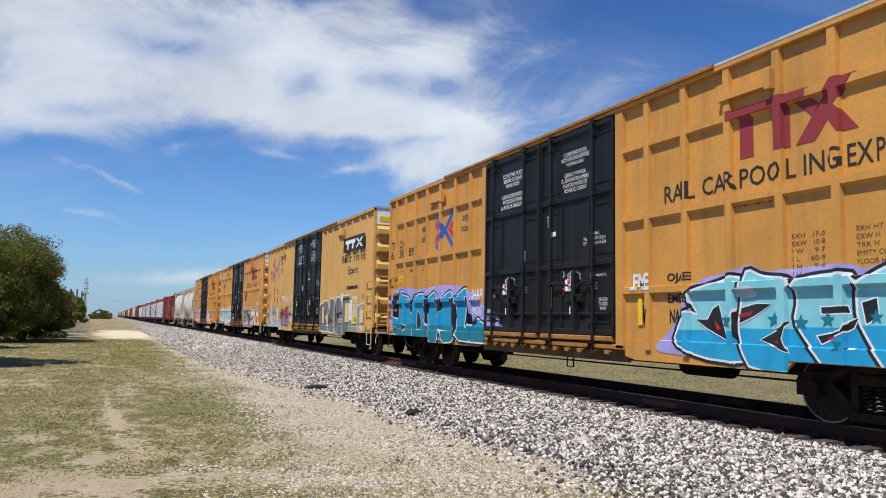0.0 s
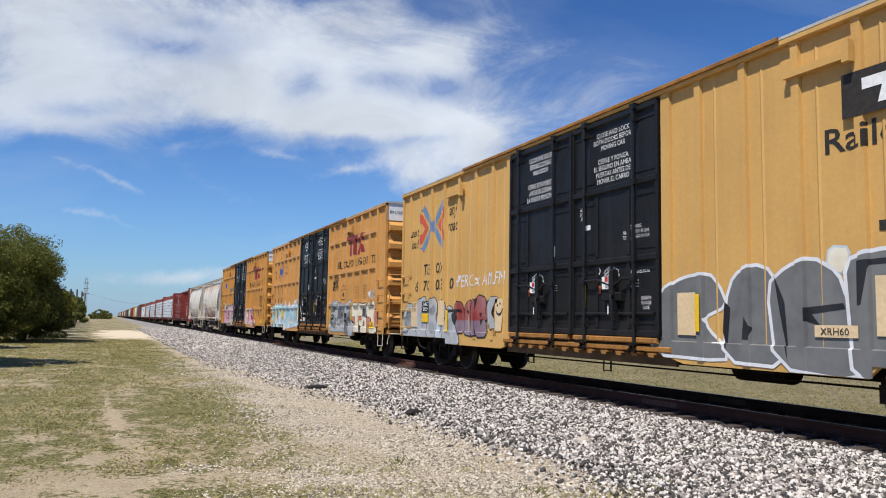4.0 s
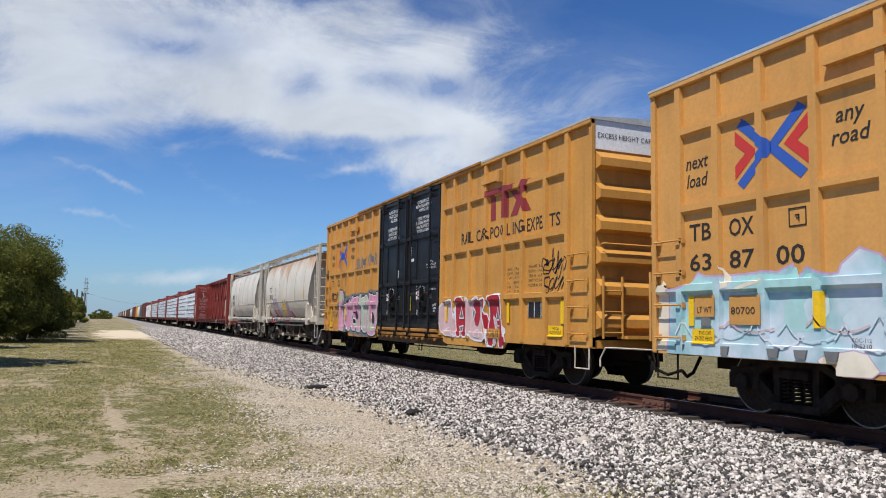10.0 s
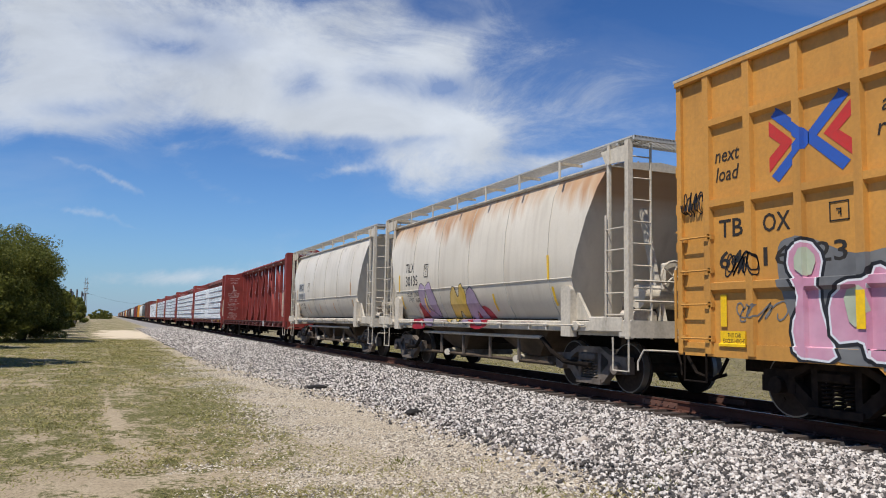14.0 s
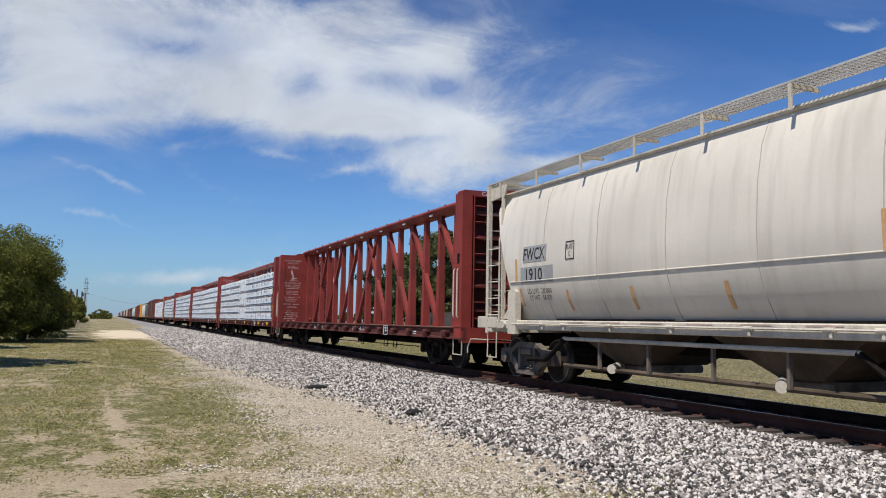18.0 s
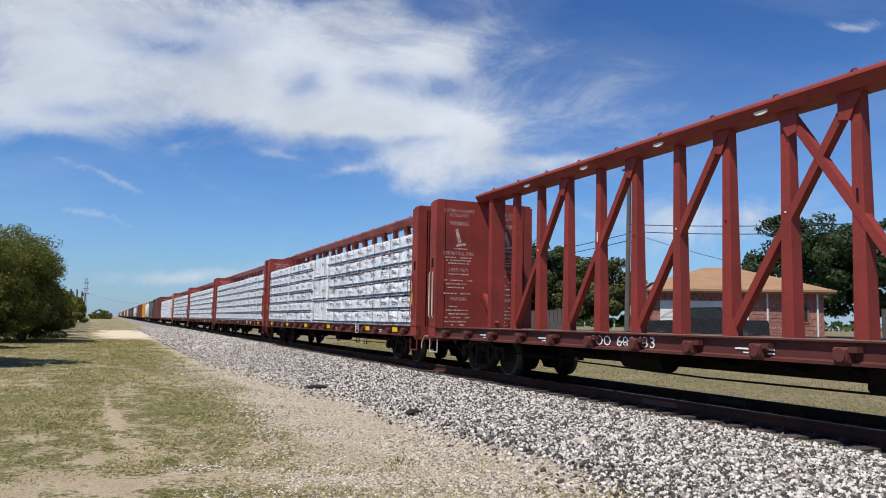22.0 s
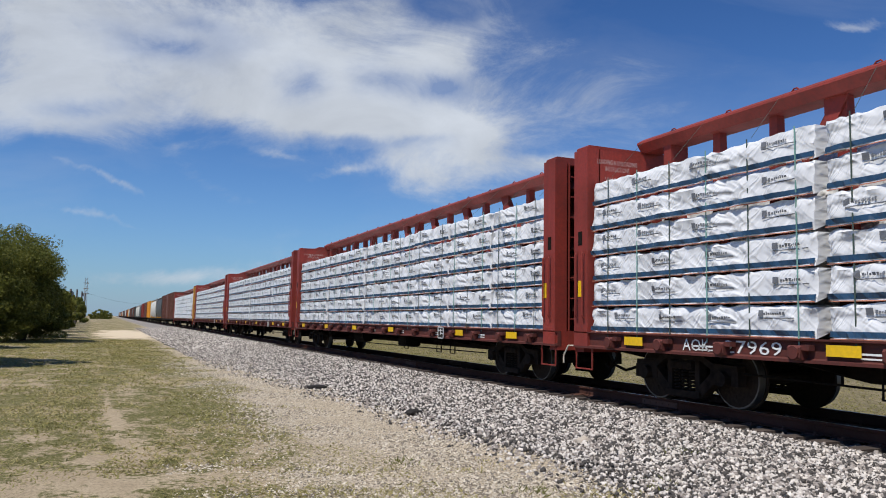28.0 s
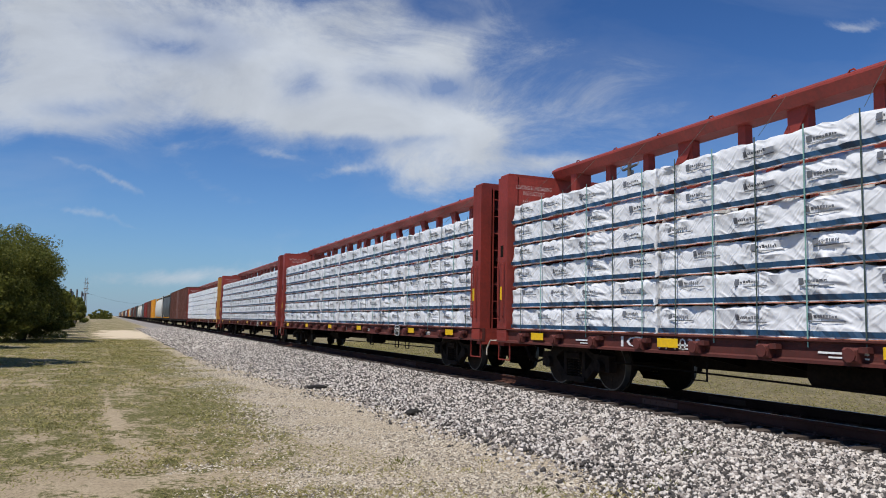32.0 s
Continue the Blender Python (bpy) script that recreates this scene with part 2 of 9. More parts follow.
M["railtop"] = mat("polished_rail_head", (0.45, 0.44, 0.43), 0.3, 1.0, dark=0.8)
M["tie"] = mat("creosoted_wooden_tie", (0.075, 0.055, 0.045), 0.9, dark=0.5, fine=25, bump=0.5, vary=0.5)
M["spike"] = mat("rusted_tie_plate", (0.14, 0.06, 0.04), 0.8, dark=0.6)
M["wood_pole"] = mat("weathered_pole_wood", (0.12, 0.10, 0.085), 0.85, dark=0.6)
M["metal_pole"] = mat("grey_metal_pole", (0.42, 0.42, 0.42), 0.5, 0.3)
M["wire"] = mat("black_cable", (0.02, 0.02, 0.022), 0.6, bump=0)
M["bark"] = mat("grey_brown_bark", (0.10, 0.075, 0.055), 0.9, dark=0.5, fine=12, bump=0.6)
M["roof"] = mat("tan_roof_shingle", (0.34, 0.195, 0.105), 0.85, dark=0.8, fine=12, vary=0.25)
M["brick"] = mat("red_brown_brick", (0.25, 0.085, 0.065), 0.85, dark=0.6, scale=1.6, fine=5, dirt=(0.46, 0.30, 0.25), dirt_amt=0.6, vary=0.6)
M["mortar"] = mat("pale_mortar", (0.36, 0.33, 0.3), 0.9)
M["trim"] = mat("white_house_trim", (0.68, 0.66, 0.62), 0.6, dark=0.85)
M["fence"] = mat("dark_fence_boards", (0.085, 0.075, 0.07), 0.85, dark=0.6, vary=0.5)
M["truck_black"] = mat("black_car_paint", (0.010, 0.011, 0.014), 0.2, dark=0.8, bump=0, spec=0.6)
M["glass"] = mat("dark_glass", (0.015, 0.018, 0.02), 0.08, bump=0, spec=0.7)
M["tyre"] = mat("black_tyre_rubber", (0.018, 0.018, 0.018), 0.85)
M["chrome"] = mat("chrome_trim", (0.6, 0.6, 0.6), 0.15, 1.0, bump=0)
M["rock"] = mat("pale_limestone", (0.50, 0.43, 0.35), 0.9, dark=0.7, fine=25, bump=0.7)
M["slag"] = mat("dark_scrap", (0.018, 0.016, 0.015), 0.9, dark=0.6, dirt=(0.03, 0.025, 0.02))
SECOND = dict(g_slate=(0.20, 0.20, 0.19), g_cyan=(0.01, 0.24, 0.46), g_teal=(0.01, 0.19, 0.25), g_sky=(0.02, 0.36, 0.56), g_aqua=(0.26, 0.58, 0.62), g_pale=(0.70, 0.70, 0.76), g_white=(0.58, 0.60, 0.64), g_grey=(0.40, 0.42, 0.46), g_red=(0.30, 0.014, 0.03), g_pink=(0.60, 0.36, 0.44), g_lav=(0.48, 0.42, 0.68),
              g_black=(0.03, 0.03, 0.034), g_cream=(0.80, 0.75, 0.64), g_mint=(0.62, 0.70, 0.58), g_plum=(0.40, 0.30, 0.40), g_haze=(0.62, 0.68, 0.70))
for key, rgb in dict(g_slate=(0.14, 0.14, 0.14), g_plum=(0.33, 0.25, 0.34), g_haze=(0.36, 0.42, 0.46), g_cyan=(0.012, 0.30, 0.52), g_teal=(0.008, 0.16, 0.23), g_lav=(0.30, 0.27, 0.58), g_seafoam=(0.36, 0.60, 0.58), g_moss=(0.22, 0.29, 0.19), g_sage=(0.42, 0.46, 0.33), g_silver=(0.40, 0.41, 0.42), g_brick=(0.29, 0.045, 0.04), g_dusk=(0.22, 0.15, 0.19), g_aqua=(0.17, 0.49, 0.56), g_sky=(0.015, 0.27, 0.50), g_blush=(0.60, 0.40, 0.40), g_salmon=(0.55, 0.20, 0.12), g_mist=(0.52, 0.64, 0.68), g_black=(0.012, 0.012, 0.014), g_white=(0.72, 0.72, 0.72),
                     g_pink=(0.54, 0.24, 0.33), g_mint=(0.45, 0.68, 0.42), g_red=(0.40, 0.018, 0.035), g_pale=(0.27, 0.48, 0.52), g_grey=(0.20, 0.20, 0.20),
                     g_cream=(0.70, 0.62, 0.46), g_orange=(0.55, 0.19, 0.06), g_lilac=(0.50, 0.32, 0.48), g_gold=(0.66, 0.42, 0.06), g_rose=(0.62, 0.16, 0.24)).items():
    two = SECOND.get(key, tuple(0.75 * c + 0.12 for c in rgb))
    M[key] = mat(key[2:] + "_spray_paint", rgb, 0.45, dark=0.8, scale=6, fine=1.8, dirt=two, dirt_amt=0.9, bump=0.04)


def rust_over(ma):
    """Orange rust that runs down from the roof edge in wide soft sheets."""
    nt = ma.node_tree
    N, L = nt.nodes.new, nt.links.new
    b = nt.nodes["Principled BSDF"]
    was = b.inputs["Base Color"].links[0].from_socket
    co = N("ShaderNodeTexCoord").outputs["Object"]
    sep = N("ShaderNodeSeparateXYZ")
    L(co, sep.inputs[0])

    def noise_of(sc, st, detail):
        mp = N("ShaderNodeMapping")
        mp.inputs["Scale"].default_value = st
        L(co, mp.inputs[0])
        n = N("ShaderNodeTexNoise")
        n.inputs["Scale"].default_value, n.inputs["Detail"].default_value = sc, detail
        L(mp.outputs[0], n.inputs["Vector"])
        return n.outputs[0]

    def m(op, a, c, clamp=False):
        n = N("ShaderNodeMath")
        n.operation, n.use_clamp = op, clamp
        for i, q in enumerate((a, c)):
            if isinstance(q, (int, float)):
                n.inputs[i].default_value = q
            else:
                L(q, n.inputs[i])
        return n.outputs[0]

    wide, thin = noise_of(0.75, (0, 1, 0.12), 2), noise_of(5.0, (0, 1, 0.10), 4)
    reach = m("ADD", m("MULTIPLY", m("SUBTRACT", wide, 0.5), 2.2), m("MULTIPLY", m("SUBTRACT", thin, 0.5), 0.9))
    f = m("MULTIPLY", m("ADD", m("SUBTRACT", sep.outputs[2], 3.55), reach), 1.9, True)
    f = m("MULTIPLY", f, m("ADD", 0.5, m("MULTIPLY", thin, 0.8)), True)
    cr = N("ShaderNodeMixRGB")
    cr.inputs[1].default_value, cr.inputs[2].default_value = (0.56, 0.36, 0.19, 1), (0.33, 0.155, 0.07, 1)
    L(noise_of(3.0, (0, 1, 0.3), 4), cr.inputs[0])
    mx = N("ShaderNodeMixRGB")
    L(f, mx.inputs[0])
    L(was, mx.inputs[1])
    L(cr.outputs[0], mx.inputs[2])
    L(mx.outputs[0], b.inputs["Base Color"])


rust_over(M["rusty_hopper"])


def leaf_mat(name, a, b):
    ma = bpy.data.materials.new(name)
    ma.use_nodes = True
    nt = ma.node_tree
    bs = nt.nodes["Principled BSDF"]
    N, L = nt.nodes.new, nt.links.new
    rnd = N("ShaderNodeNewGeometry").outputs["Random Per Island"]
    n = N("ShaderNodeTexNoise")
    n.inputs["Scale"].default_value = 0.9
    L(N("ShaderNodeTexCoord").outputs["Object"], n.inputs["Vector"])
    mixf = N("ShaderNodeMath")
    mixf.operation = "MULTIPLY_ADD"
    L(rnd, mixf.inputs[0])
    mixf.inputs[1].default_value = 0.6
    sub = N("ShaderNodeMath")
    sub.operation = "MULTIPLY_ADD"
    L(n.outputs[0], sub.inputs[0])
    sub.inputs[1].default_value, sub.inputs[2].default_value = 1.6, -0.6
    L(sub.outputs[0], mixf.inputs[2])
    mixf.use_clamp = True
    mx = N("ShaderNodeMixRGB")
    L(mixf.outputs[0], mx.inputs[0])
    mx.inputs[1].default_value, mx.inputs[2].default_value = (*a, 1), (*b, 1)
    L(mx.outputs[0], bs.inputs["Base Color"])
    bs.inputs["Roughness"].default_value = 0.6
    bs.inputs["Specular IOR Level"].default_value = 0.25
    tr = N("ShaderNodeBsdfTranslucent")
    L(mx.outputs[0], tr.inputs[0])
    ms = N("ShaderNodeMixShader")
    ms.inputs[0].default_value = 0.4
    L(bs.outputs[0], ms.inputs[1])
    L(tr.outputs[0], ms.inputs[2])
    L(ms.outputs[0], nt.nodes["Material Output"].inputs[0])
    return ma


M["leaf"] = leaf_mat("olive_green_leaves", (0.066, 0.082, 0.015), (0.225, 0.225, 0.046))
M["leaf_dark"] = leaf_mat("dark_green_leaves", (0.025, 0.045, 0.016), (0.075, 0.105, 0.035))
M["leaf_mid"] = leaf_mat("dusty_green_leaves", (0.048, 0.062, 0.020), (0.155, 0.15, 0.05))
M["blade"] = leaf_mat("dry_green_grass", (0.20, 0.195, 0.055), (0.44, 0.37, 0.17))


def stone_mat(name, pale, mid, dark):
    ma = bpy.data.materials.new(name)
    ma.use_nodes = True
    nt = ma.node_tree
    b = nt.nodes["Principled BSDF"]
    N, L = nt.nodes.new, nt.links.new
    rnd = N("ShaderNodeNewGeometry").outputs["Random Per Island"]
    cr = N("ShaderNodeValToRGB")
    cr.color_ramp.interpolation = "CONSTANT"
    e = cr.color_ramp.elements
    e[0].color, e[1].position, e[1].color = (*dark, 1), 0.34, (*mid, 1)
    e.new(0.62).color = (*pale, 1)
    e.new(0.88).color = (*[c * 1.18 for c in pale], 1)
    L(rnd, cr.inputs[0])
    n = N("ShaderNodeTexNoise")
    n.inputs["Scale"].default_value = 30
    L(N("ShaderNodeTexCoord").outputs["Object"], n.inputs["Vector"])
    mx = N("ShaderNodeMixRGB")
    mx.blend_type, mx.inputs[0].default_value = "MULTIPLY", 0.45
    L(cr.outputs[0], mx.inputs[1])
    L(n.outputs[0], mx.inputs[2])
    L(mx.outputs[0], b.inputs["Base Color"])
    b.inputs["Roughness"].default_value = 0.9
    return ma


M["ballast_stone"] = stone_mat("crushed_grey_stone", (0.68, 0.62, 0.56), (0.35, 0.305, 0.27), (0.072, 0.064, 0.058))
# ballast tones lowered to deepen the train's shadow on the track bed
M["shaded_stone"] = stone_mat("oil_stained_stone", (0.15, 0.13, 0.115), (0.085, 0.073, 0.064), (0.03, 0.027, 0.024))
M["pebble"] = stone_mat("tan_limestone_pebbles", (0.62, 0.545, 0.43), (0.50, 0.43, 0.33), (0.20, 0.165, 0.13))


# a worn lane and bare spots in the grass (positive), thicker grass (negative): place, radii, amount
WORN = [(0.02, 16.5, 0.11, 2.4, 0.28), (0.17, 13.2, 0.11, 1.8, 0.32), (0.37, 11.2, 0.20, 0.9, 0.26), (0.6, 10.0, 0.35, 0.6, 0.22),
        (-1.0, 11.9, 0.38, 0.5, 0.22), (-0.15, 9.9, 0.5, 0.6, 0.32), (-0.2, 8.6, 1.3, 0.6, 0.22), (0.3, 8.3, 0.6, 0.6, 0.2), (0.5, 20.6, 0.3, 3.0, 0.16), (1.0, 24.6, 0.35, 3.0, 0.18), (1.4, 8.4, 0.6, 0.6, 0.15),
        (-1.3, 15.5, 1.0, 4.0, -0.16), (1.3, 14.5, 0.7, 3.0, -0.14), (2.2, 18.0, 0.8, 4.0, -0.14), (1.2, 31.0, 1.3, 9.0, -0.16), (0.55, 9.7, 0.3, 0.3, -0.25), (0.6, 7.95, 0.35, 0.25, -0.25), (-0.7, 10.15, 0.4, 0.2, -0.3)]
TUFTS = [(2.55, 8.45, 0.30, 0.20, 0.7), (4.5, 6.5, 0.65, 0.30, 0.8), (1.95, 7.5, 0.5, 0.3, 0.6), (2.4, 10.3, 0.4, 0.9, 0.5), (3.4, 6.9, 0.5, 0.3, 0.45)]


def ground_mat():
    """Mown dry grass with bare tan patches; a strip of pale crushed limestone runs along the track."""
    ma = bpy.data.materials.new("dry_grass_and_gravel_ground")
    ma.use_nodes = True
    nt = ma.node_tree
    b = nt.nodes["Principled BSDF"]
    N, L = nt.nodes.new, nt.links.new
    pos = N("ShaderNodeTexCoord").outputs["Object"]
    sep = N("ShaderNodeSeparateXYZ")
    L(pos, sep.inputs[0])

    def noise_of(sc, detail=5.0, rough=0.55, st=(1, 1, 1)):
        mp = N("ShaderNodeMapping")
        mp.inputs["Scale"].default_value = st
        L(pos, mp.inputs[0])
        n = N("ShaderNodeTexNoise")
        n.inputs["Scale"].default_value, n.inputs["Detail"].default_value, n.inputs["Roughness"].default_value = sc, detail, rough
        L(mp.outputs[0], n.inputs["Vector"])
        return n.outputs[0]

    def m(op, a, c, clamp=False):
        n = N("ShaderNodeMath")
        n.operation, n.use_clamp = op, clamp
        for i, q in enumerate((a, c)):
            if isinstance(q, (int, float)):
                n.inputs[i].default_value = q
            else:
                L(q, n.inputs[i])
        return n.outputs[0]

    def step(x, a, c):
        n = N("ShaderNodeMapRange")
        n.interpolation_type = "SMOOTHSTEP"
        n.inputs["From Min"].default_value, n.inputs["From Max"].default_value = a, c
        L(x, n.inputs["Value"])
        return n.outputs[0]

    def mix(f, a, c):
        n = N("ShaderNodeMixRGB")
        for i, q in enumerate((f, a, c)):
            if isinstance(q, (int, float)):
                n.inputs[i].default_value = q
            elif isinstance(q, tuple):
                n.inputs[i].default_value = (*q, 1)
            else:
                L(q, n.inputs[i])
        return n.outputs[0]

    n1, n2, n3, n4 = noise_of(0.6, 6, 0.55, (1, 0.42, 1)), noise_of(3.0, 6, 0.66, (1, 0.6, 1)), noise_of(34.0, 5, 0.75), noise_of(11.0, 4, 0.7)
    grass = mix(step(n2, 0.35, 0.68), (0.118, 0.118, 0.038), (0.215, 0.19, 0.082))
    grass = mix(step(n4, 0.46, 0.60), grass, (0.29, 0.25, 0.13))
    grass = mix(step(n3, 0.43, 0.57), (0.11, 0.105, 0.035), grass)
    grass = mix(step(n3, 0.56, 0.70), grass, (0.52, 0.43, 0.27))
    dirt = mix(step(n2, 0.3, 0.7), (0.56, 0.455, 0.32), (0.42, 0.335, 0.225))
    dirt = mix(step(n3, 0.36, 0.56), (0.28, 0.225, 0.15), dirt)
    gravel = mix(step(n4, 0.35, 0.65), (0.52, 0.43, 0.31), (0.68, 0.58, 0.43))
    gravel = mix(step(n3, 0.38, 0.58), (0.16, 0.135, 0.105), gravel)
    gravel = mix(step(n3, 0.60, 0.72), gravel, (0.80, 0.73, 0.60))
    def spots(rows):
        total = None
        for px, py, rx, ry, amp in rows:
            a, c = m("DIVIDE", m("SUBTRACT", sep.outputs[0], px), rx), m("DIVIDE", m("SUBTRACT", sep.outputs[1], py), ry)
            g = m("MULTIPLY", m("POWER", 2.718, m("MULTIPLY", m("ADD", m("MULTIPLY", a, a), m("MULTIPLY", c, c)), -1.0)), amp)
            total = g if total is None else m("ADD", total, g)
        return total

    worn = m("ADD", m("MULTIPLY", spots(WORN), 0.62), -0.07)
    bare = step(m("ADD", m("ADD", worn, m("MULTIPLY", n1, 0.5)), m("ADD", m("MULTIPLY", n2, 1.1), m("MULTIPLY", n4, 0.8))), 1.06, 1.26)
    # past the track the grass is drier and browner
    grass = mix(m("MULTIPLY", step(sep.outputs[0], 11.0, 14.0), 0.75), grass, mix(step(n4, 0.4, 0.6), (0.145, 0.122, 0.075), (0.20, 0.172, 0.11)))
    bare = m("MULTIPLY", bare, m("SUBTRACT", 1.0, m("MULTIPLY", step(sep.outputs[0], 11.0, 14.0), 0.75)))
    col = mix(bare, grass, dirt)
    # limestone strip beside the ballast, ragged at its edge
    edge = m("ADD", sep.outputs[0], m("ADD", m("MULTIPLY", m("SUBTRACT", n1, 0.5), 1.8), m("ADD", m("MULTIPLY", m("SUBTRACT", n2, 0.5), 2.6), m("MULTIPLY", m("SUBTRACT", n4, 0.5), 1.2))))
    edge = m("ADD", edge, m("SUBTRACT", 0.8, m("MULTIPLY", step(sep.outputs[1], 7.0, 11.5), 0.8)))
    edge = m("SUBTRACT", edge, m("MULTIPLY", step(sep.outputs[1], 95.0, 130.0), 2.2))
    strip = m("MULTIPLY", step(edge, 2.3, 2.9), m("SUBTRACT", 1.0, step(sep.outputs[0], 10.5, 12.0)))
    green = step(m("ADD", spots(TUFTS), m("ADD", m("MULTIPLY", m("SUBTRACT", n2, 0.5), 1.6), m("MULTIPLY", m("SUBTRACT", n4, 0.5), 1.4))), 0.34, 0.62)
    strip = m("MULTIPLY", strip, m("SUBTRACT", 1.0, m("MULTIPLY", green, 0.8)))
    col = mix(strip, col, gravel)
    # a pale bare crossing further down the line
    cx, cy = m("DIVIDE", m("SUBTRACT", sep.outputs[0], 1.2), 2.5), m("DIVIDE", m("SUBTRACT", sep.outputs[1], 80), 20)
    far = m("ADD", m("ADD", m("MULTIPLY", cx, cx), m("MULTIPLY", cy, cy)), m("ADD", m("MULTIPLY", m("SUBTRACT", n2, 0.5), 2.4), m("MULTIPLY", m("SUBTRACT", n1, 0.5), 3.0)))
    col = mix(m("SUBTRACT", 1.0, step(far, 0.6, 1.15)), col, (0.62, 0.52, 0.38))
    dust = N("ShaderNodeMixRGB")
    dust.blend_type, dust.inputs[0].default_value, dust.inputs[2].default_value = "MULTIPLY", 1.0, (0.91, 0.90, 0.88, 1)
    L(col, dust.inputs[1])
    L(dust.outputs[0], b.inputs["Base Color"])
    b.inputs["Roughness"].default_value = 0.95
    b.inputs["Specular IOR Level"].default_value = 0.15
    bp = N("ShaderNodeBump")
    bp.inputs["Strength"].default_value, bp.inputs["Distance"].default_value = 0.8, 0.03
    L(m("ADD", n3, m("MULTIPLY", n2, 0.6)), bp.inputs["Height"])
    L(bp.outputs[0], b.inputs["Normal"])
    return ma


M["ground"] = ground_mat()
M["ballast"] = mat("ballast_bed", (0.36, 0.33, 0.305), 0.95, dark=0.45, scale=5, fine=16, bump=1.0, dirt=(0.06, 0.055, 0.05), dirt_amt=0.9)


# ---- mesh helpers ----
class Mesh:
    """Collects vertices and faces of one part."""

    def __init__(self):
        self.v, self.f = [], []

    def add(self, verts, faces):
        k = len(self.v)
        self.v += [tuple(p) for p in verts]
        self.f += [tuple(i + k for i in q) for q in faces]
        return self

    def box(self, x0, x1, y0, y1, z0, z1):
        vs = [(x, y, z) for x in (x0, x1) for y in (y0, y1) for z in (z0, z1)]
        return self.add(vs, [(0, 1, 3, 2), (4, 6, 7, 5), (0, 4, 5, 1), (2, 3, 7, 6), (0, 2, 6, 4), (1, 5, 7, 3)])

    def rbox(self, x0, x1, y0, y1, z0, z1, c=0.015):
        """A box whose edges along its length y and upright edges are chamfered."""
        pts = [(x0 + c, z0), (x1 - c, z0), (x1, z0 + c), (x1, z1 - c), (x1 - c, z1), (x0 + c, z1), (x0, z1 - c), (x0, z0 + c)]
        return self.loft([[(x, y0, z) for x, z in pts], [(x, y1, z) for x, z in pts]])

    def loft(self, rings, caps=True):
        n, k = len(rings[0]), len(self.v)
        for ring in rings:
            self.v += [tuple(p) for p in ring]
        for i in range(len(rings) - 1):
            for j in range(n):
                a, b = k + i * n + j, k + i * n + (j + 1) % n
                self.f.append((a, b, b + n, a + n))
        if caps:
            self.f.append(tuple(k + j for j in reversed(range(n))))
            self.f.append(tuple(k + (len(rings) - 1) * n + j for j in range(n)))
        return self

    def prism_yz(self, pts, x0, x1):
        return self.loft([[(x0, y, z) for y, z in pts], [(x1, y, z) for y, z in pts]])

    def prism_xz(self, pts, y0, y1):
        return self.loft([[(x, y0, z) for x, z in pts], [(x, y1, z) for x, z in pts]])

    def beam(self, a, b, w, h, up=(1, 0, 0)):
        a, b = Vector(a), Vector(b)
        d = (b - a).normalized()
        s = d.cross(Vector(up))
        if s.length < 1e-4:
            s = d.cross(Vector((0, 0, 1)))
        s.normalize()
        t = s.cross(d)
        ring = [s * (w / 2) + t * (h / 2), s * (-w / 2) + t * (h / 2), s * (-w / 2) - t * (h / 2), s * (w / 2) - t * (h / 2)]
        return self.loft([[a + q for q in ring], [b + q for q in ring]])

    def tube(self, pts, r, n=6, r1=None):
        pts = [Vector(p) for p in pts]
        rings = []
        for i, p in enumerate(pts):
            d = (pts[min(i + 1, len(pts) - 1)] - pts[max(i - 1, 0)]).normalized()
            s = d.cross(Vector((0, 0, 1)) if abs(d.z) < 0.9 else Vector((1, 0, 0))).normalized()
            t = s.cross(d)
            q = r if r1 is None else r + (r1 - r) * i / (len(pts) - 1)
            rings.append([p + s * (q * math.cos(a)) + t * (q * math.sin(a)) for a in (2 * math.pi * j / n for j in range(n))])
        return self.loft(rings)

    def disc(self, x0, x1, y, z, r, n=20, r1=None):
        """A wheel-like disc whose axis lies along x."""
        r1 = r if r1 is None else r1
        ring = lambda x, q: [(x, y + q * math.cos(2 * math.pi * j / n), z + q * math.sin(2 * math.pi * j / n)) for j in range(n)]
        return self.loft([ring(x0, r), ring(x1, r1)])

    def data(self, name, smooth=False):
        me = bpy.data.meshes.new(name)
        me.from_pydata(self.v, [], self.f)
        if smooth:
            me.polygons.foreach_set("use_smooth", [True] * len(me.polygons))
            me.set_sharp_from_angle(angle=radians(35))
        return me


def fix_normals(me):
    bm = bmesh.new()
    bm.from_mesh(me)
    bmesh.ops.recalc_face_normals(bm, faces=bm.faces)
    bm.to_mesh(me)
    bm.free()


def part(name, mesh, material, parent=None, label="", smooth=False):
    """One mesh object under a thing or a part."""
    me = mesh
    if isinstance(mesh, Mesh):
        me = mesh.data(name, smooth)
        fix_normals(me)
    if not me.materials:
        me.materials.append(material)
    ob = new(name, me)
    ob.parent = parent
    return tagged(ob, label)


def like(ob, x=0, y=0, z=0):
    """Another piece on the same mesh, moved within its parent."""
    o = new(ob.name.split(".")[0], ob.data)
    o.parent = ob.parent
    o.location = ob.location + Vector((x, y, z))
    if "label" in ob:
        o["label"] = ob["label"]
    return o


# ---- lettering: all strings are turned into meshes at once ----
GLYPHS = {}


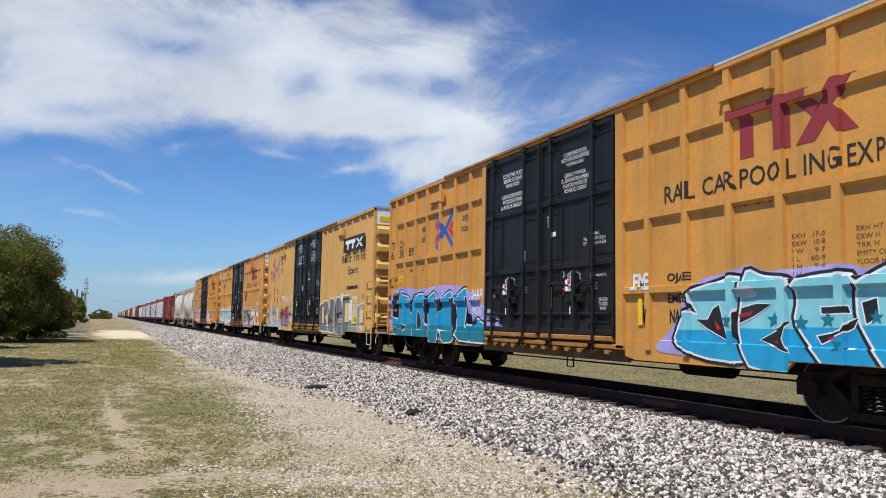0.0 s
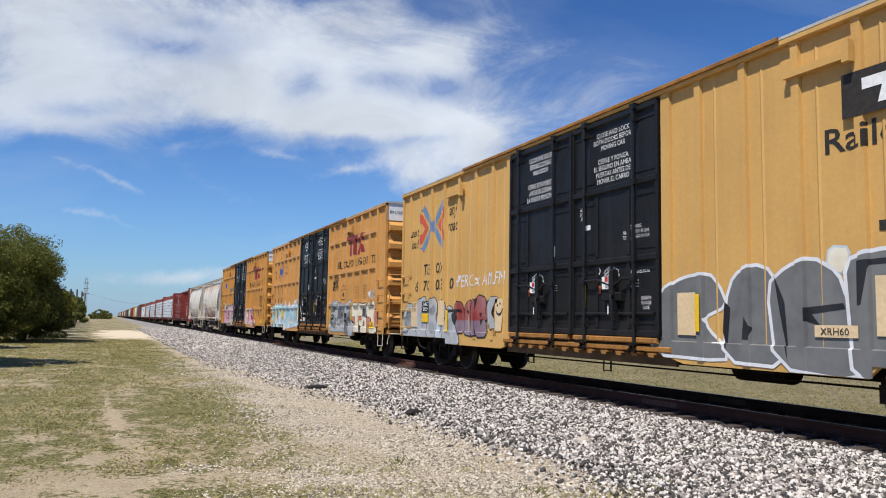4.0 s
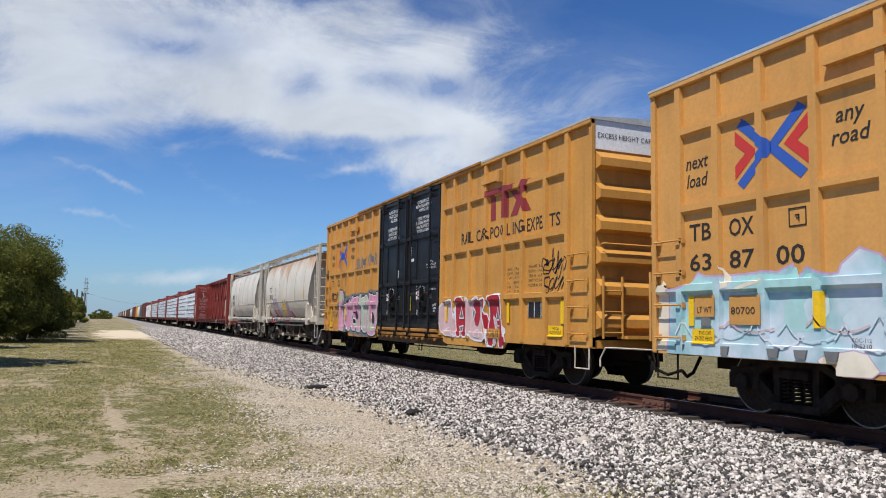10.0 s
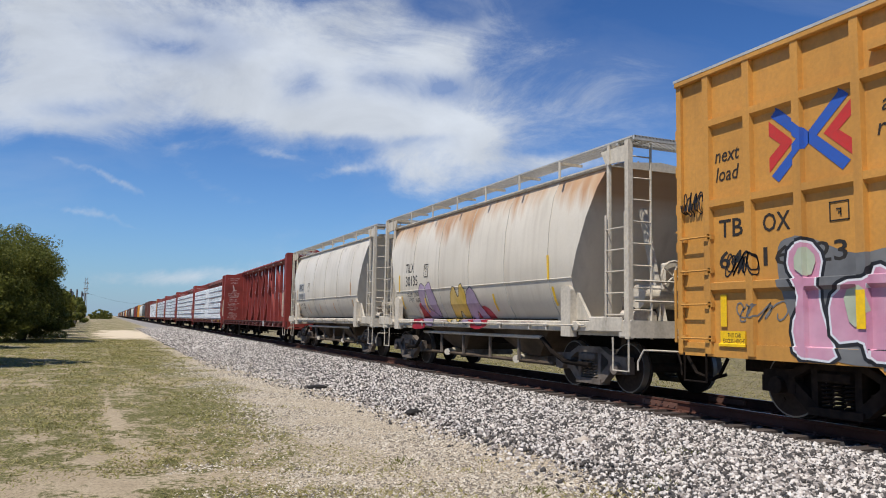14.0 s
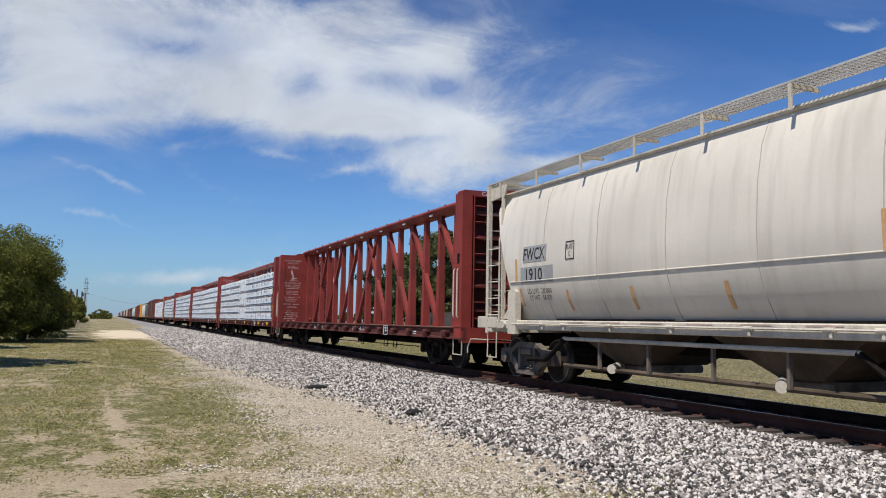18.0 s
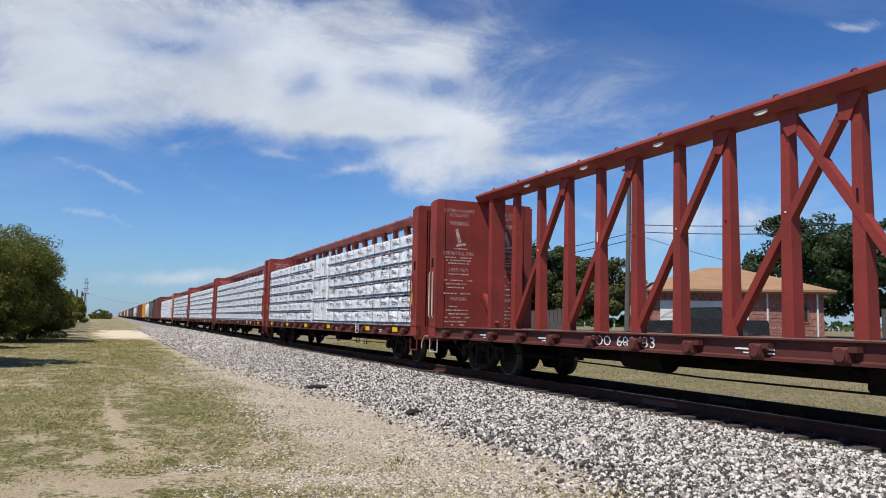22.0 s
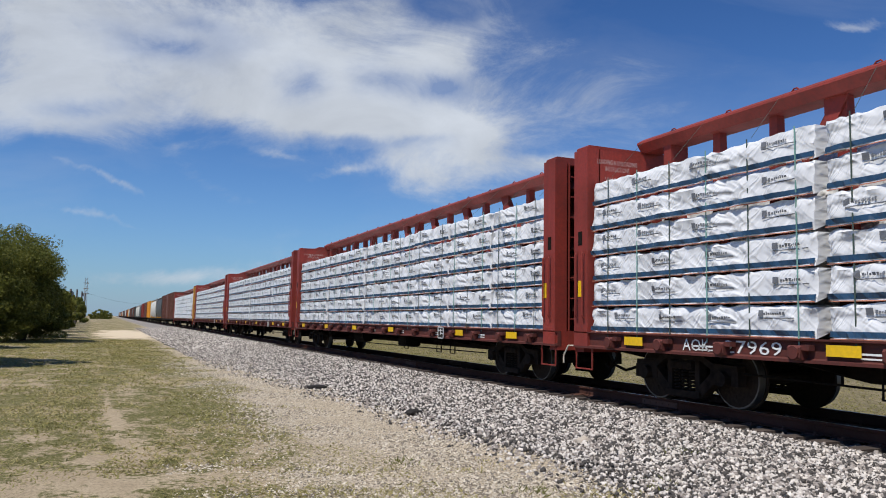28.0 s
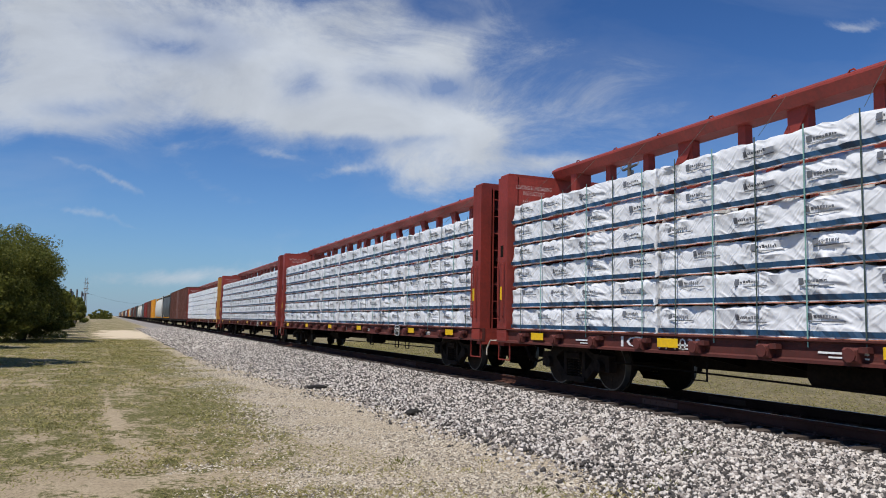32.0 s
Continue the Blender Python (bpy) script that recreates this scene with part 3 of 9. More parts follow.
def make_glyphs(wanted):
    made = []
    for body, offset, shear in wanted:
        cu = bpy.data.curves.new("letters", "FONT")
        cu.body, cu.size, cu.offset, cu.shear = body, 1.0, offset, shear
        cu.resolution_u = 2
        cu.space_line = 0.95
        cu.align_x = "CENTER" if "\n" in body else "LEFT"
        made.append(((body, offset, shear), new("letters", cu)))
    dg = bpy.context.evaluated_depsgraph_get()
    for key, ob in made:
        me = bpy.data.meshes.new_from_object(ob.evaluated_get(dg))
        co = np.empty(len(me.vertices) * 3)
        me.vertices.foreach_get("co", co)
        co = co.reshape(-1, 3)
        GLYPHS[key] = (co[:, :2].copy(), [tuple(p.vertices) for p in me.polygons])
        bpy.data.meshes.remove(me)
    for key, ob in made:
        cu = ob.data
        bpy.data.objects.remove(ob)
        bpy.data.curves.remove(cu)


def letters_mesh(body, y_left, z_low, width, height, x, offset=0.0, shear=0.0, rise=0.0):
    """Letters on the side that faces -x: they run from y_left towards smaller y, width wide and height high."""
    co, faces = GLYPHS[(body, offset, shear)]
    lo, hi = co.min(0), co.max(0)
    q = (co - lo) / (hi - lo)
    me = Mesh()
    me.v = [(x, y_left - a * width, z_low + b * height + rise * a) for a, b in q]
    me.f = list(faces)
    return me


def letters(parent, body, y_left, z_low, width, height, x, material, name="lettering", label="", offset=0.0, shear=0.0, skin=None):
    me = letters_mesh(body, y_left, z_low, width, height, x, offset, shear)
    if skin:
        me = on_skin(me, *skin, 0.005)
    return part(name, me, material, parent, label)


def plate(parent, name, y0, y1, z0, z1, x, material, label="", t=0.004):
    return part(name, Mesh().box(x - t, x, y0, y1, z0, z1), material, parent, label)


# ---- rolling stock: y from 0 at the end that meets the camera first, z from the rail tops, the near side at -x ----
def make_truck(name, material, parent, y, wheels=True):
    """A two-axle truck: bolster, two side frames with springs and bearing caps, two wheelsets."""
    t = part(name, Mesh().rbox(-0.95, 0.95, y - 0.2, y + 0.2, 0.42, 0.68, 0.03).box(-0.3, 0.3, y - 0.3, y + 0.3, 0.66, 0.76), material, parent, "two-axle truck with coil springs")
    for sx in (-1, 1):
        x0, x1 = sorted((sx * 0.93, sx * 1.09))
        fr = Mesh()
        # frame as top chord, bottom chord, columns, pedestals
        up = [(-1.16, 0.50), (-1.16, 0.66), (-0.66, 0.68), (-0.36, 0.82), (0.36, 0.82), (0.66, 0.68), (1.16, 0.66), (1.16, 0.50), (0.70, 0.54), (0.40, 0.70), (-0.40, 0.70), (-0.70, 0.54)]
        fr.prism_yz([(y + a, b) for a, b in up], x0, x1)
        for sy in (-1, 1):
            fr.prism_yz([(y + sy * a, b) for a, b in ((0.30, 0.14), (0.44, 0.16), (0.86, 0.52), (0.68, 0.58), (0.30, 0.26))], x0 + 0.004, x1 - 0.004)
            fr.box(x0 + 0.008, x1 - 0.008, *sorted((y + sy * 0.27, y + sy * 0.37)), 0.2, 0.74)
            fr.box(x0 - 0.004, x1 + 0.004, *sorted((y + sy * 1.04, y + sy * 1.18)), 0.36, 0.58)
            fr.box(x0 - 0.008, x1 + 0.008, *sorted((y + sy * 0.62, y + sy * 0.74)), 0.36, 0.58)
        fr.box(x0 - 0.03, x1 + 0.03, y - 0.40, y + 0.40, 0.12, 0.22)
        part("side_frame", fr, material, t)
        for yy in (-0.17, 0.0, 0.17):
            coil = [(sx * 1.01 + 0.07 * math.cos(a), y + yy + 0.07 * math.sin(a), 0.225 + 0.32 * a / 37.7) for a in [j * 0.7854 for j in range(49)]]
            part("spring", Mesh().tube(coil, 0.016, 4), material, t)
        part("bolster_end", Mesh().rbox(*sorted((sx * 0.92, sx * 1.13)), y - 0.24, y + 0.24, 0.55, 0.69, 0.03), material, t)
        for sy in (-1, 1):
            part("bearing_cap", Mesh().disc(*sorted((sx * 0.90, sx * 1.17)), y + sy * 0.889, 0.457, 0.115, 14), material, t, smooth=True)
    out = []
    for sy in (-1, 1):
        w = Mesh()
        w.disc(-1.0, 1.0, 0, 0, 0.085, 10)
        for sx in (-1, 1):
            w.disc(*sorted((sx * 0.70, sx * 0.83)), 0, 0, 0.447, 28)
            w.disc(*sorted((sx * 0.67, sx * 0.71)), 0, 0, 0.482, 28)
        rim = Mesh()
        for sx in (-1, 1):
            n = 28
            for ra, rb, xa, xb in ((0.425, 0.447, 0.833, 0.833), (0.447, 0.457, 0.833, 0.72)):
                rim.loft([[(sx * xa, ra * math.cos(2 * math.pi * j / n), ra * math.sin(2 * math.pi * j / n)) for j in range(n)],
                          [(sx * xb, rb * math.cos(2 * math.pi * j / n), rb * math.sin(2 * math.pi * j / n)) for j in range(n)]], caps=False)
        # bolts show that the wheel turns
        hub = Mesh()
        for sx in (-1, 1):
            hub.disc(*sorted((sx * 0.83, sx * 0.845)), 0, 0, 0.13, 12)
            for j in range(4):
                a = j * math.pi / 2
                hub.disc(*sorted((sx * 0.83, sx * 0.842)), 0.27 * math.cos(a), 0.27 * math.sin(a), 0.035, 6)
        k = len(w.f)
        w2 = Mesh().add(w.v, w.f).add(rim.v, rim.f).add(hub.v, hub.f)
        me = w2.data("wheelset", True)
        fix_normals(me)
        me.materials.append(M["wheel"])
        me.materials.append(M["rim"])
        for i in range(k, k + len(rim.f)):
            me.polygons[i].material_index = 1
        ws = part("wheelset", me, M["wheel"], t)
        ws.location = (0, y + sy * 0.889, 0.457)
        out.append(ws)
    return out


WHEELS = []  # (wheelset) that spin with the train
TRAIN = []  # (thing, place along the train at 16 s)


def couplers(parent, length, material, hose=True):
    for y, s in ((0.0, -1), (length, 1)):
        c = Mesh().rbox(-0.09, 0.09, *sorted((y, y + s * 0.55)), 0.78, 0.95, 0.03)
        c.prism_xz([(-0.16, 0.72), (0.17, 0.72), (0.17, 1.0), (-0.16, 1.0)], *sorted((y + s * 0.52, y + s * 0.78)))
        part("coupler", c, M["under"], parent)
        part("air_hose", Mesh().tube([(-0.35, y + s * 0.15, 0.72), (-0.33, y + s * 0.35, 0.45), (-0.25, y + s * 0.6, 0.36), (-0.15, y + s * 0.85, 0.45)], 0.03, 6), M["under"], parent, "black rubber air hose")
        bar = Mesh().tube([(-1.35, y + s * 0.08, 0.62), (-1.32, y + s * 0.2, 0.82), (-1.2, y + s * 0.28, 0.82), (-0.2, y + s * 0.32, 0.78)], 0.018, 5)
        bar.tube([(-1.35, y + s * 0.08, 0.62), (-1.35, y + s * 0.08, 0.48)], 0.018, 5)
        part("uncoupling_lever", bar, M["hopper_frame"] if s < 0 else M["under"], parent, "bent steel uncoupling lever")


def ladder(parent, x0, x1, y0, y1, z0, z1, n, material, name="ladder"):
    """Two stiles and n rungs between two corners, with the last rung hung below as a stirrup."""
    a, b = Vector((x0, y0, 0)), Vector((x1, y1, 0))
    la = Mesh()
    for p in (a, b):
        la.beam((p.x, p.y, z0), (p.x, p.y, z1), 0.045, 0.02)
    for i in range(n):
        z = z0 + (z1 - z0) * (i + 0.3) / n
        la.tube([(a.x, a.y, z), (b.x, b.y, z)], 0.014, 5)
    return part(name, la, material, parent)


def stirrup(parent, y0, y1, x, z0, z1, material):
    st = Mesh()
    st.tube([(x, y0, z1), (x, y0, z0), (x, y1, z0), (x, y1, z1)], 0.018, 5)
    return part("stirrup", st, material, parent)


def brake_wheel(parent, y, x, z, material):
    w = Mesh()
    ring = [(x + 0.28 * math.cos(a), y, z + 0.28 * math.sin(a)) for a in [j * math.pi / 8 for j in range(17)]]
    w.tube(ring, 0.022, 6)
    for j in range(5):
        a = j * 2 * math.pi / 5
        w.tube([(x, y + 0.03, z), (x + 0.27 * math.cos(a), y, z + 0.27 * math.sin(a))], 0.016, 5)
    ob = part("brake_wheel", w, material, parent, "round hand brake wheel")
    part("brake_housing", Mesh().rbox(x - 0.14, x + 0.14, y + 0.05, y + 0.2, z - 0.25, z + 0.25, 0.03), material, ob)
    return ob


SILL = [(-9, 0.81), (3.42, 0.67), (6.75, 0.73), (12.45, 0.67), (15.68, 0.81), (99, 0.81)]  # underside of the side sill from each place on


def drape(mesh, y_cuts, z_cuts, depth, lift, top=None, clip=False):
    """Lays flat paint on a shaped side: cut where the surface bends, then each corner set to the surface's depth."""
    bm = bmesh.new()
    vs = [bm.verts.new(p) for p in mesh.v]
    for f in mesh.f:
        try:
            bm.faces.new([vs[i] for i in f])
        except ValueError:
            pass
    bm.normal_update()
    bmesh.ops.triangulate(bm, faces=[f for f in bm.faces if len(f.verts) > 4])
    if not bm.verts:
        bm.free()
        return bpy.data.meshes.new("paint")
    if top is not None:
        bmesh.ops.bisect_plane(bm, geom=bm.verts[:] + bm.edges[:] + bm.faces[:], plane_co=(0, 0, top), plane_no=(0, 0, 1), clear_outer=True)
    for axis, cuts in ((1, y_cuts), (2, z_cuts)):
        if not bm.verts:
            break
        lo, hi = min(v.co[axis] for v in bm.verts), max(v.co[axis] for v in bm.verts)
        no = (0, 1, 0) if axis == 1 else (0, 0, 1)
        for q in cuts:
            if lo < q < hi:
                bmesh.ops.bisect_plane(bm, geom=bm.verts[:] + bm.edges[:] + bm.faces[:], plane_co=tuple(q * c for c in no), plane_no=no)
    if clip:
        gone = []
        for f in bm.faces:
            c = f.calc_center_median()
            low = max((s for s in SILL if s[0] <= c.y), key=lambda s: s[0])[1]
            if c.z < low or not 0.02 < c.y < 19.06:
                gone.append(f)
        bmesh.ops.delete(bm, geom=gone, context="FACES")
    bmesh.ops.remove_doubles(bm, verts=bm.verts[:], dist=1e-4)
    for v in bm.verts:
        v.co.x = depth(v.co.y, v.co.z) - lift
    me = bpy.data.meshes.new("paint")
    bm.to_mesh(me)
    bm.free()
    return me


def on_skin(mesh, posts, ribs, x_panel, x_post, lift=0.004, top=None):
    """Paint over panels, posts, ribs and sill of a boxcar side."""
    fl = 0.014
    yc = [q for a, b in posts for q in (a - fl, a, b, b + fl)] + [s[0] for s in SILL[1:5]] + [0.02, 19.06]
    zc = [q for a, b in ribs for q in (a - 0.05, a, b, b + 0.016)] + [0.67, 0.73, 0.81, 0.995, 1.01]
    if x_panel == x_post:
        yc = zc = []

    def depth(y, z):
        k = 0.0
        for a, b in posts:
            k = max(k, min(1, (y - a + fl) / fl, (b + fl - y) / fl))
        for a, b in ribs:
            k = max(k, min(1, (z - a + 0.05) / 0.05, (b + 0.016 - z) / 0.016))
        x = x_panel + (x_post - x_panel) * k
        return min(x, -1.462) if z < 1.003 and x_panel > -1.45 else x

    return drape(mesh, yc, zc, depth, lift, top, x_panel != x_post)


def rounded(pts, times):
    """Cuts the corners of a closed line."""
    for _ in range(times):
        pts = [q for a, b in zip(pts, pts[1:] + pts[:1]) for q in ((0.8 * a[0] + 0.2 * b[0], 0.8 * a[1] + 0.2 * b[1]), (0.2 * a[0] + 0.8 * b[0], 0.2 * a[1] + 0.8 * b[1]))]
    return pts


def grown(pts, by):
    """Moves a closed line outwards."""
    turn = 1 if sum(a[0] * b[1] - b[0] * a[1] for a, b in zip(pts, pts[1:] + pts[:1])) > 0 else -1
    out = []
    for p, a, b in zip(pts[-1:] + pts[:-1], pts, pts[1:] + pts[:1]):
        u, v = Vector((a[0] - p[0], a[1] - p[1])), Vector((b[0] - a[0], b[1] - a[1]))
        if u.length < 1e-6 or v.length < 1e-6:
            out.append(a)
            continue
        u.normalize()
        v.normalize()
        n = Vector((u.y + v.y, -u.x - v.x))
        k = min(2.0, 2 / max(0.3, n.length_squared)) if n.length > 0.2 else 0.0
        out.append((a[0] + turn * by * n.x * k, a[1] + turn * by * n.y * k))
    return out


def spray(car, skin, y, z, pts, fill, outline=None, foot=None, cut=0.0, rim=None, soft=1, order=1, edge=0.035, glint=False):
    """One sprayed shape drawn by its outline, in centimetres to the right of y and above z: dark rim, outline, fill, a second tone at its foot."""
    lay = skin if callable(skin) else lambda mesh, lift, top: on_skin(mesh, *skin, lift, top)
    line = rounded([(y - a / 100, z + b / 100) for a, b in pts], soft)
    lift = 0.003 + 0.0022 * order
    layers = [(edge + 0.045, rim, None, "graffiti_outline", "dark sprayed rim"), (edge, outline, None, "graffiti_outline", "sprayed outline"), (0.0, fill, None, "graffiti_letter", "sprayed graffiti letter"), (0.0, foot, cut, "graffiti_fade", "darker foot of a sprayed letter")]
    for grow, key, top, name, label in layers:
        lift += 0.0005
        if not key:
            continue
        ring = grown(line, grow) if grow else line
        me = Mesh().add([(0, a, b) for a, b in ring], [tuple(range(len(ring)))])
        part(name, lay(me, lift, top), M[key], car, label)
    if glint:
        a, b = line[len(line) // 5]
        me = Mesh().add([(0, a - 0.05, b - 0.03), (0, a - 0.16, b - 0.08), (0, a - 0.06, b - 0.10)], [(0, 1, 2)])
        part("graffiti_shine", lay(me, lift + 0.001, None), M["g_white"], car, "white sprayed glint")


def patch(car, skin, y0, y1, z0, z1, key, label, name="data_panel", lift=0.009):
    """A painted rectangle that follows posts and ribs."""
    me = Mesh().add([(0, y0, z0), (0, y1, z0), (0, y1, z1), (0, y0, z1)], [(0, 1, 2, 3)])
    return part(name, on_skin(me, *skin, lift), M[key], car, label)


def scrawl(car, skin, y0, y1, z0, z1, material, seed, turns=7, lift=0.006):
    """A thin hand-sprayed tag: one looping line."""
    posts, ribs, xp, xq = skin
    rnd = random.Random(seed)
    pts = []
    tall, fast, lean = rnd.uniform(0.75, 1.0), rnd.uniform(1.6, 2.4), rnd.uniform(-0.3, 0.3)
    for i in range(turns * 9 + 1):
        f, q = i / (turns * 9), i * 2 * math.pi / 9
        up = 0.5 + 0.40 * tall * math.sin(q) + 0.10 * math.sin(q / fast)
        pts.append((y0 + (y1 - y0) * f + (y1 - y0) * (0.16 * math.cos(q * 0.93) + 0.08 * math.sin(q * 0.41 + lean) + lean * 0.2 * up), z0 + (z1 - z0) * up))
    me = Mesh()
    for (a, b), (c, d) in zip(pts, pts[1:]):
        ln = math.hypot(c - a, d - b) or 1
        ny, nz = -(d - b) / ln * 0.011, (c - a) / ln * 0.011
        me.add([(0, a + ny, b + nz), (0, c + ny, d + nz), (0, c - ny, d - nz), (0, a - ny, b - nz)], [(0, 1, 2, 3)])
    part("graffiti_tag", on_skin(me, posts, ribs, xp, xq, lift), M[material], car, "thin sprayed tag")


def star_logo(car, skin, yc, zc, w, h, red, blue):
    """Crossed arrow bands in two colours, a plain X-like mark."""
    posts, ribs, xp, xq = skin
    for key, sg in ((red, 0), (blue, 1)):
        me = Mesh()
        q = lambda pts: me.add([(0, yc - a * w, zc + b * h) for a, b in pts], [tuple(range(len(pts)))])
        for s in (-1, 1):
            if sg:
                q([(s * -0.47, 0.40), (s * -0.38, 0.50), (s * 0.005, 0.07), (s * 0.005, -0.07), (s * -0.38, -0.50), (s * -0.47, -0.40), (s * -0.10, 0.0)])
            else:
                q([(s * -0.5, 0.35), (s * -0.18, 0.0), (s * -0.5, -0.35), (s * -0.5, -0.15), (s * -0.35, 0.0), (s * -0.5, 0.15)])
        part("logo", on_skin(me, posts, ribs, xp, xq, 0.005 + 0.001 * sg), M[key], car, "crossed red and blue arrow mark")


def block_logo(car, skin, y_left, z0, w, h):
    """A broad red mark: a bar on two legs, and crossed bands."""
    posts, ribs, xp, xq = skin
    me = Mesh()
    q = lambda pts: me.add([(0, y_left - a * w, z0 + b * h) for a, b in pts], [tuple(range(len(pts)))])
    q([(0, 0.80), (0.66, 0.80), (0.66, 1.0), (0, 1.0)])
    q([(0.10, 0), (0.22, 0), (0.22, 0.8), (0.10, 0.8)])
    q([(0.40, 0), (0.52, 0), (0.52, 0.8), (0.40, 0.8)])
    q([(0.56, 0), (0.70, 0), (1.0, 1.0), (0.84, 1.0)])
    q([(0.56, 0.77), (0.69, 0.77), (0.745, 0.62), (0.685, 0.46)])
    q([(0.80, 0.38), (0.865, 0.52), (1.0, 0.05), (0.88, 0.05)])
    part("logo", on_skin(me, posts, ribs, xp, xq, 0.006), M["red_logo"], car, "broad dark red mark")


M["stencil"] = mat("faint_brown_stencil", (0.13, 0.075, 0.03), 0.6)

POSTS = [0.85, 1.68, 2.62, 3.49, 4.40, 5.32, 6.22, 13.05, 13.97, 14.95, 15.90, 16.78, 17.62, 18.42]


BAYS = [18.98, 18.24, 17.42, 16.58]  # left edges of the bays that carry numbers


def boxcar(at, paint, style, label, sign=1.25):
    """A high sixty-foot boxcar with a pair of black plug doors."""
    L = 19.08
    car = new("boxcar")
    tagged(car, label, "boxcar", "train cars")
    TRAIN.append((car, at))
    P = M[paint]
    XP, XQ = -1.425, -1.50
    posts = [(p - 0.06, p + 0.06) for p in POSTS] + [(6.86, 7.06), (12.16, 12.36)]
    ribs = [(z - 0.05, z + 0.05) for z in (1.82, 3.05, 4.27)] if style == "ribbed" else []
    skin = (posts, ribs, XP, XQ if style == "ribbed" else XP - 0.055)
    body = Mesh()
    body.box(XP, 1.425, 0.03, L - 0.03, 0.95, 5.06)
    part("body", body, P, car)
    # side sills: shallow over the trucks, deeper between them
    for sx in (-1, 1):
        si = Mesh()
        for line in ([(0.0, 0.80), (3.35, 0.80), (3.5, 0.66), (6.6, 0.66), (6.85, 0.72), (6.85, 1.0), (0.0, 1.0)], [(12.4, 0.72), (12.6, 0.66), (15.6, 0.66), (15.75, 0.80), (L, 0.80), (L, 1.0), (12.4, 1.0)]):
            si.prism_yz(line, *sorted((sx * 1.40, sx * 1.46)))
        # the far sill takes the underframe's near-black instead of the car paint, as shade
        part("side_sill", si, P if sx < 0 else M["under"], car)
        # recessed sill: the overhang's shade is in its dark brown, not the car paint
        part("low_sill", Mesh().box(*sorted((sx * 1.33, sx * 1.39)), 6.85, 12.4, 0.60, 0.95), M["brown_sill"], car, "rusty lower sill, brown deepened for shade")
    tabs = None
    for y in [7.2 + 0.43 * i for i in range(12)]:
        b = part("sill_tab", Mesh().box(-1.53, -1.39, 0, 0.17, 0.762, 0.79).box(-1.53, -1.515, 0.02, 0.15, 0.725, 0.765), M["rust_sill"], car) if tabs is None else like(tabs, 0, y - 7.2)
        if tabs is None:
            b.location = (0, y, 0)
            tabs = b
    part("door_sill", Mesh().rbox(-1.53, -1.40, 7.15, 9.55, 0.94, 1.04, 0.02).rbox(-1.53, -1.40, 9.75, 12.1, 0.94, 1.04, 0.02).rbox(-1.50, -1.38, 6.85, 12.4, 0.81, 0.90, 0.015), M["rust_sill"], car, "scraped orange door sill")
    # underframe parts, their shade put into the near-black colour
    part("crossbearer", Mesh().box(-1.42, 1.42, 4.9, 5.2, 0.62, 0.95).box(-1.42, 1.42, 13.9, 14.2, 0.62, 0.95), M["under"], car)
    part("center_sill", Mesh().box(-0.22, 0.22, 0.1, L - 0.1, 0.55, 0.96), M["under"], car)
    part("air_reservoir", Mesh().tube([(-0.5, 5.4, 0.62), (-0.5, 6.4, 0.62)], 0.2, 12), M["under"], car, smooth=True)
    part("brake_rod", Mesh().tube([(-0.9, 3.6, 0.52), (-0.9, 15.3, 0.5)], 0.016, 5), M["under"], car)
    for y in (8.6, 11.3):
        stirrup(car, y, y + 0.22, -1.35, 0.42, 0.74, M["under"])
    # posts, ribs
    for a, b in posts:
        wide = b - a > 0.15
        pm = Mesh().prism_yz([(a, 0.82), (b, 0.82), (b, 5.02), (a, 5.02)], XQ, XP)
        if style == "ribbed":
            pm = Mesh().loft([[(XP, a - 0.012, z), (XQ, a, z), (XQ, b, z), (XP, b + 0.012, z)] for z in (0.84, 5.02)])
        else:
            pm = Mesh().loft([[(XP, a - 0.012, z), (XP - 0.055, a, z), (XP - 0.055, b, z), (XP, b + 0.012, z)] for z in (0.84, 5.02)])
        part("side_post", pm, P, car)
    for z0, z1 in ribs:
        for a, b in ((0.80, 6.9), (12.3, 18.5)):
            rm = Mesh().loft([[(XP, y, z0 - 0.05), (XQ + 0.004, y, z0), (XQ + 0.004, y, z1), (XP, y, z1 + 0.015)] for y in (a, b)])
            part("side_rib", rm, P, car)
    if style == "smooth":
        for i in range(30):
            y = 0.5 + i * 0.45 if i < 14 else 12.55 + (i - 14) * 0.45
            if y > 18.8 or any(a - 0.1 < y < b + 0.1 for a, b in posts):
                continue
            part("side_crease", Mesh().loft([[(XP, y - 0.03, z), (XP - 0.014, y, z), (XP, y + 0.03, z)] for z in (1.0, 4.9)]), P, car)
    # corner posts, roof
    for y0, y1 in ((0.0, 0.10), (L - 0.10, L)):
        for sx in (-1, 1):
            part("corner_post", Mesh().box(*sorted((sx * 1.40, sx * 1.48)), y0, y1, 0.82, 5.13), P, car)
    part("roof", Mesh().prism_xz([(-1.52, 5.08), (1.52, 5.08), (1.52, 5.12), (0.0, 5.24), (-1.52, 5.12)], -0.02, L + 0.02), M["galv"], car, "ridged metal roof")
    part("top_chord", Mesh().rbox(-1.515, -1.42, 0.0, L, 5.0, 5.115, 0.012), P, car)
    part("roof_edge", Mesh().rbox(-1.555, -1.50, 4.6, 14.6, 5.06, 5.125, 0.008), M["rust_sill"], car, "rusty roof edge")
    # door operator brackets near the roof
    for y in (4.05, 15.2):
        part("bracket", Mesh().box(-1.53, XP, y - 0.5, y + 0.5, 4.52, 4.62).box(-1.60, -1.50, y - 0.55, y - 0.45, 4.45, 4.72), P, car)
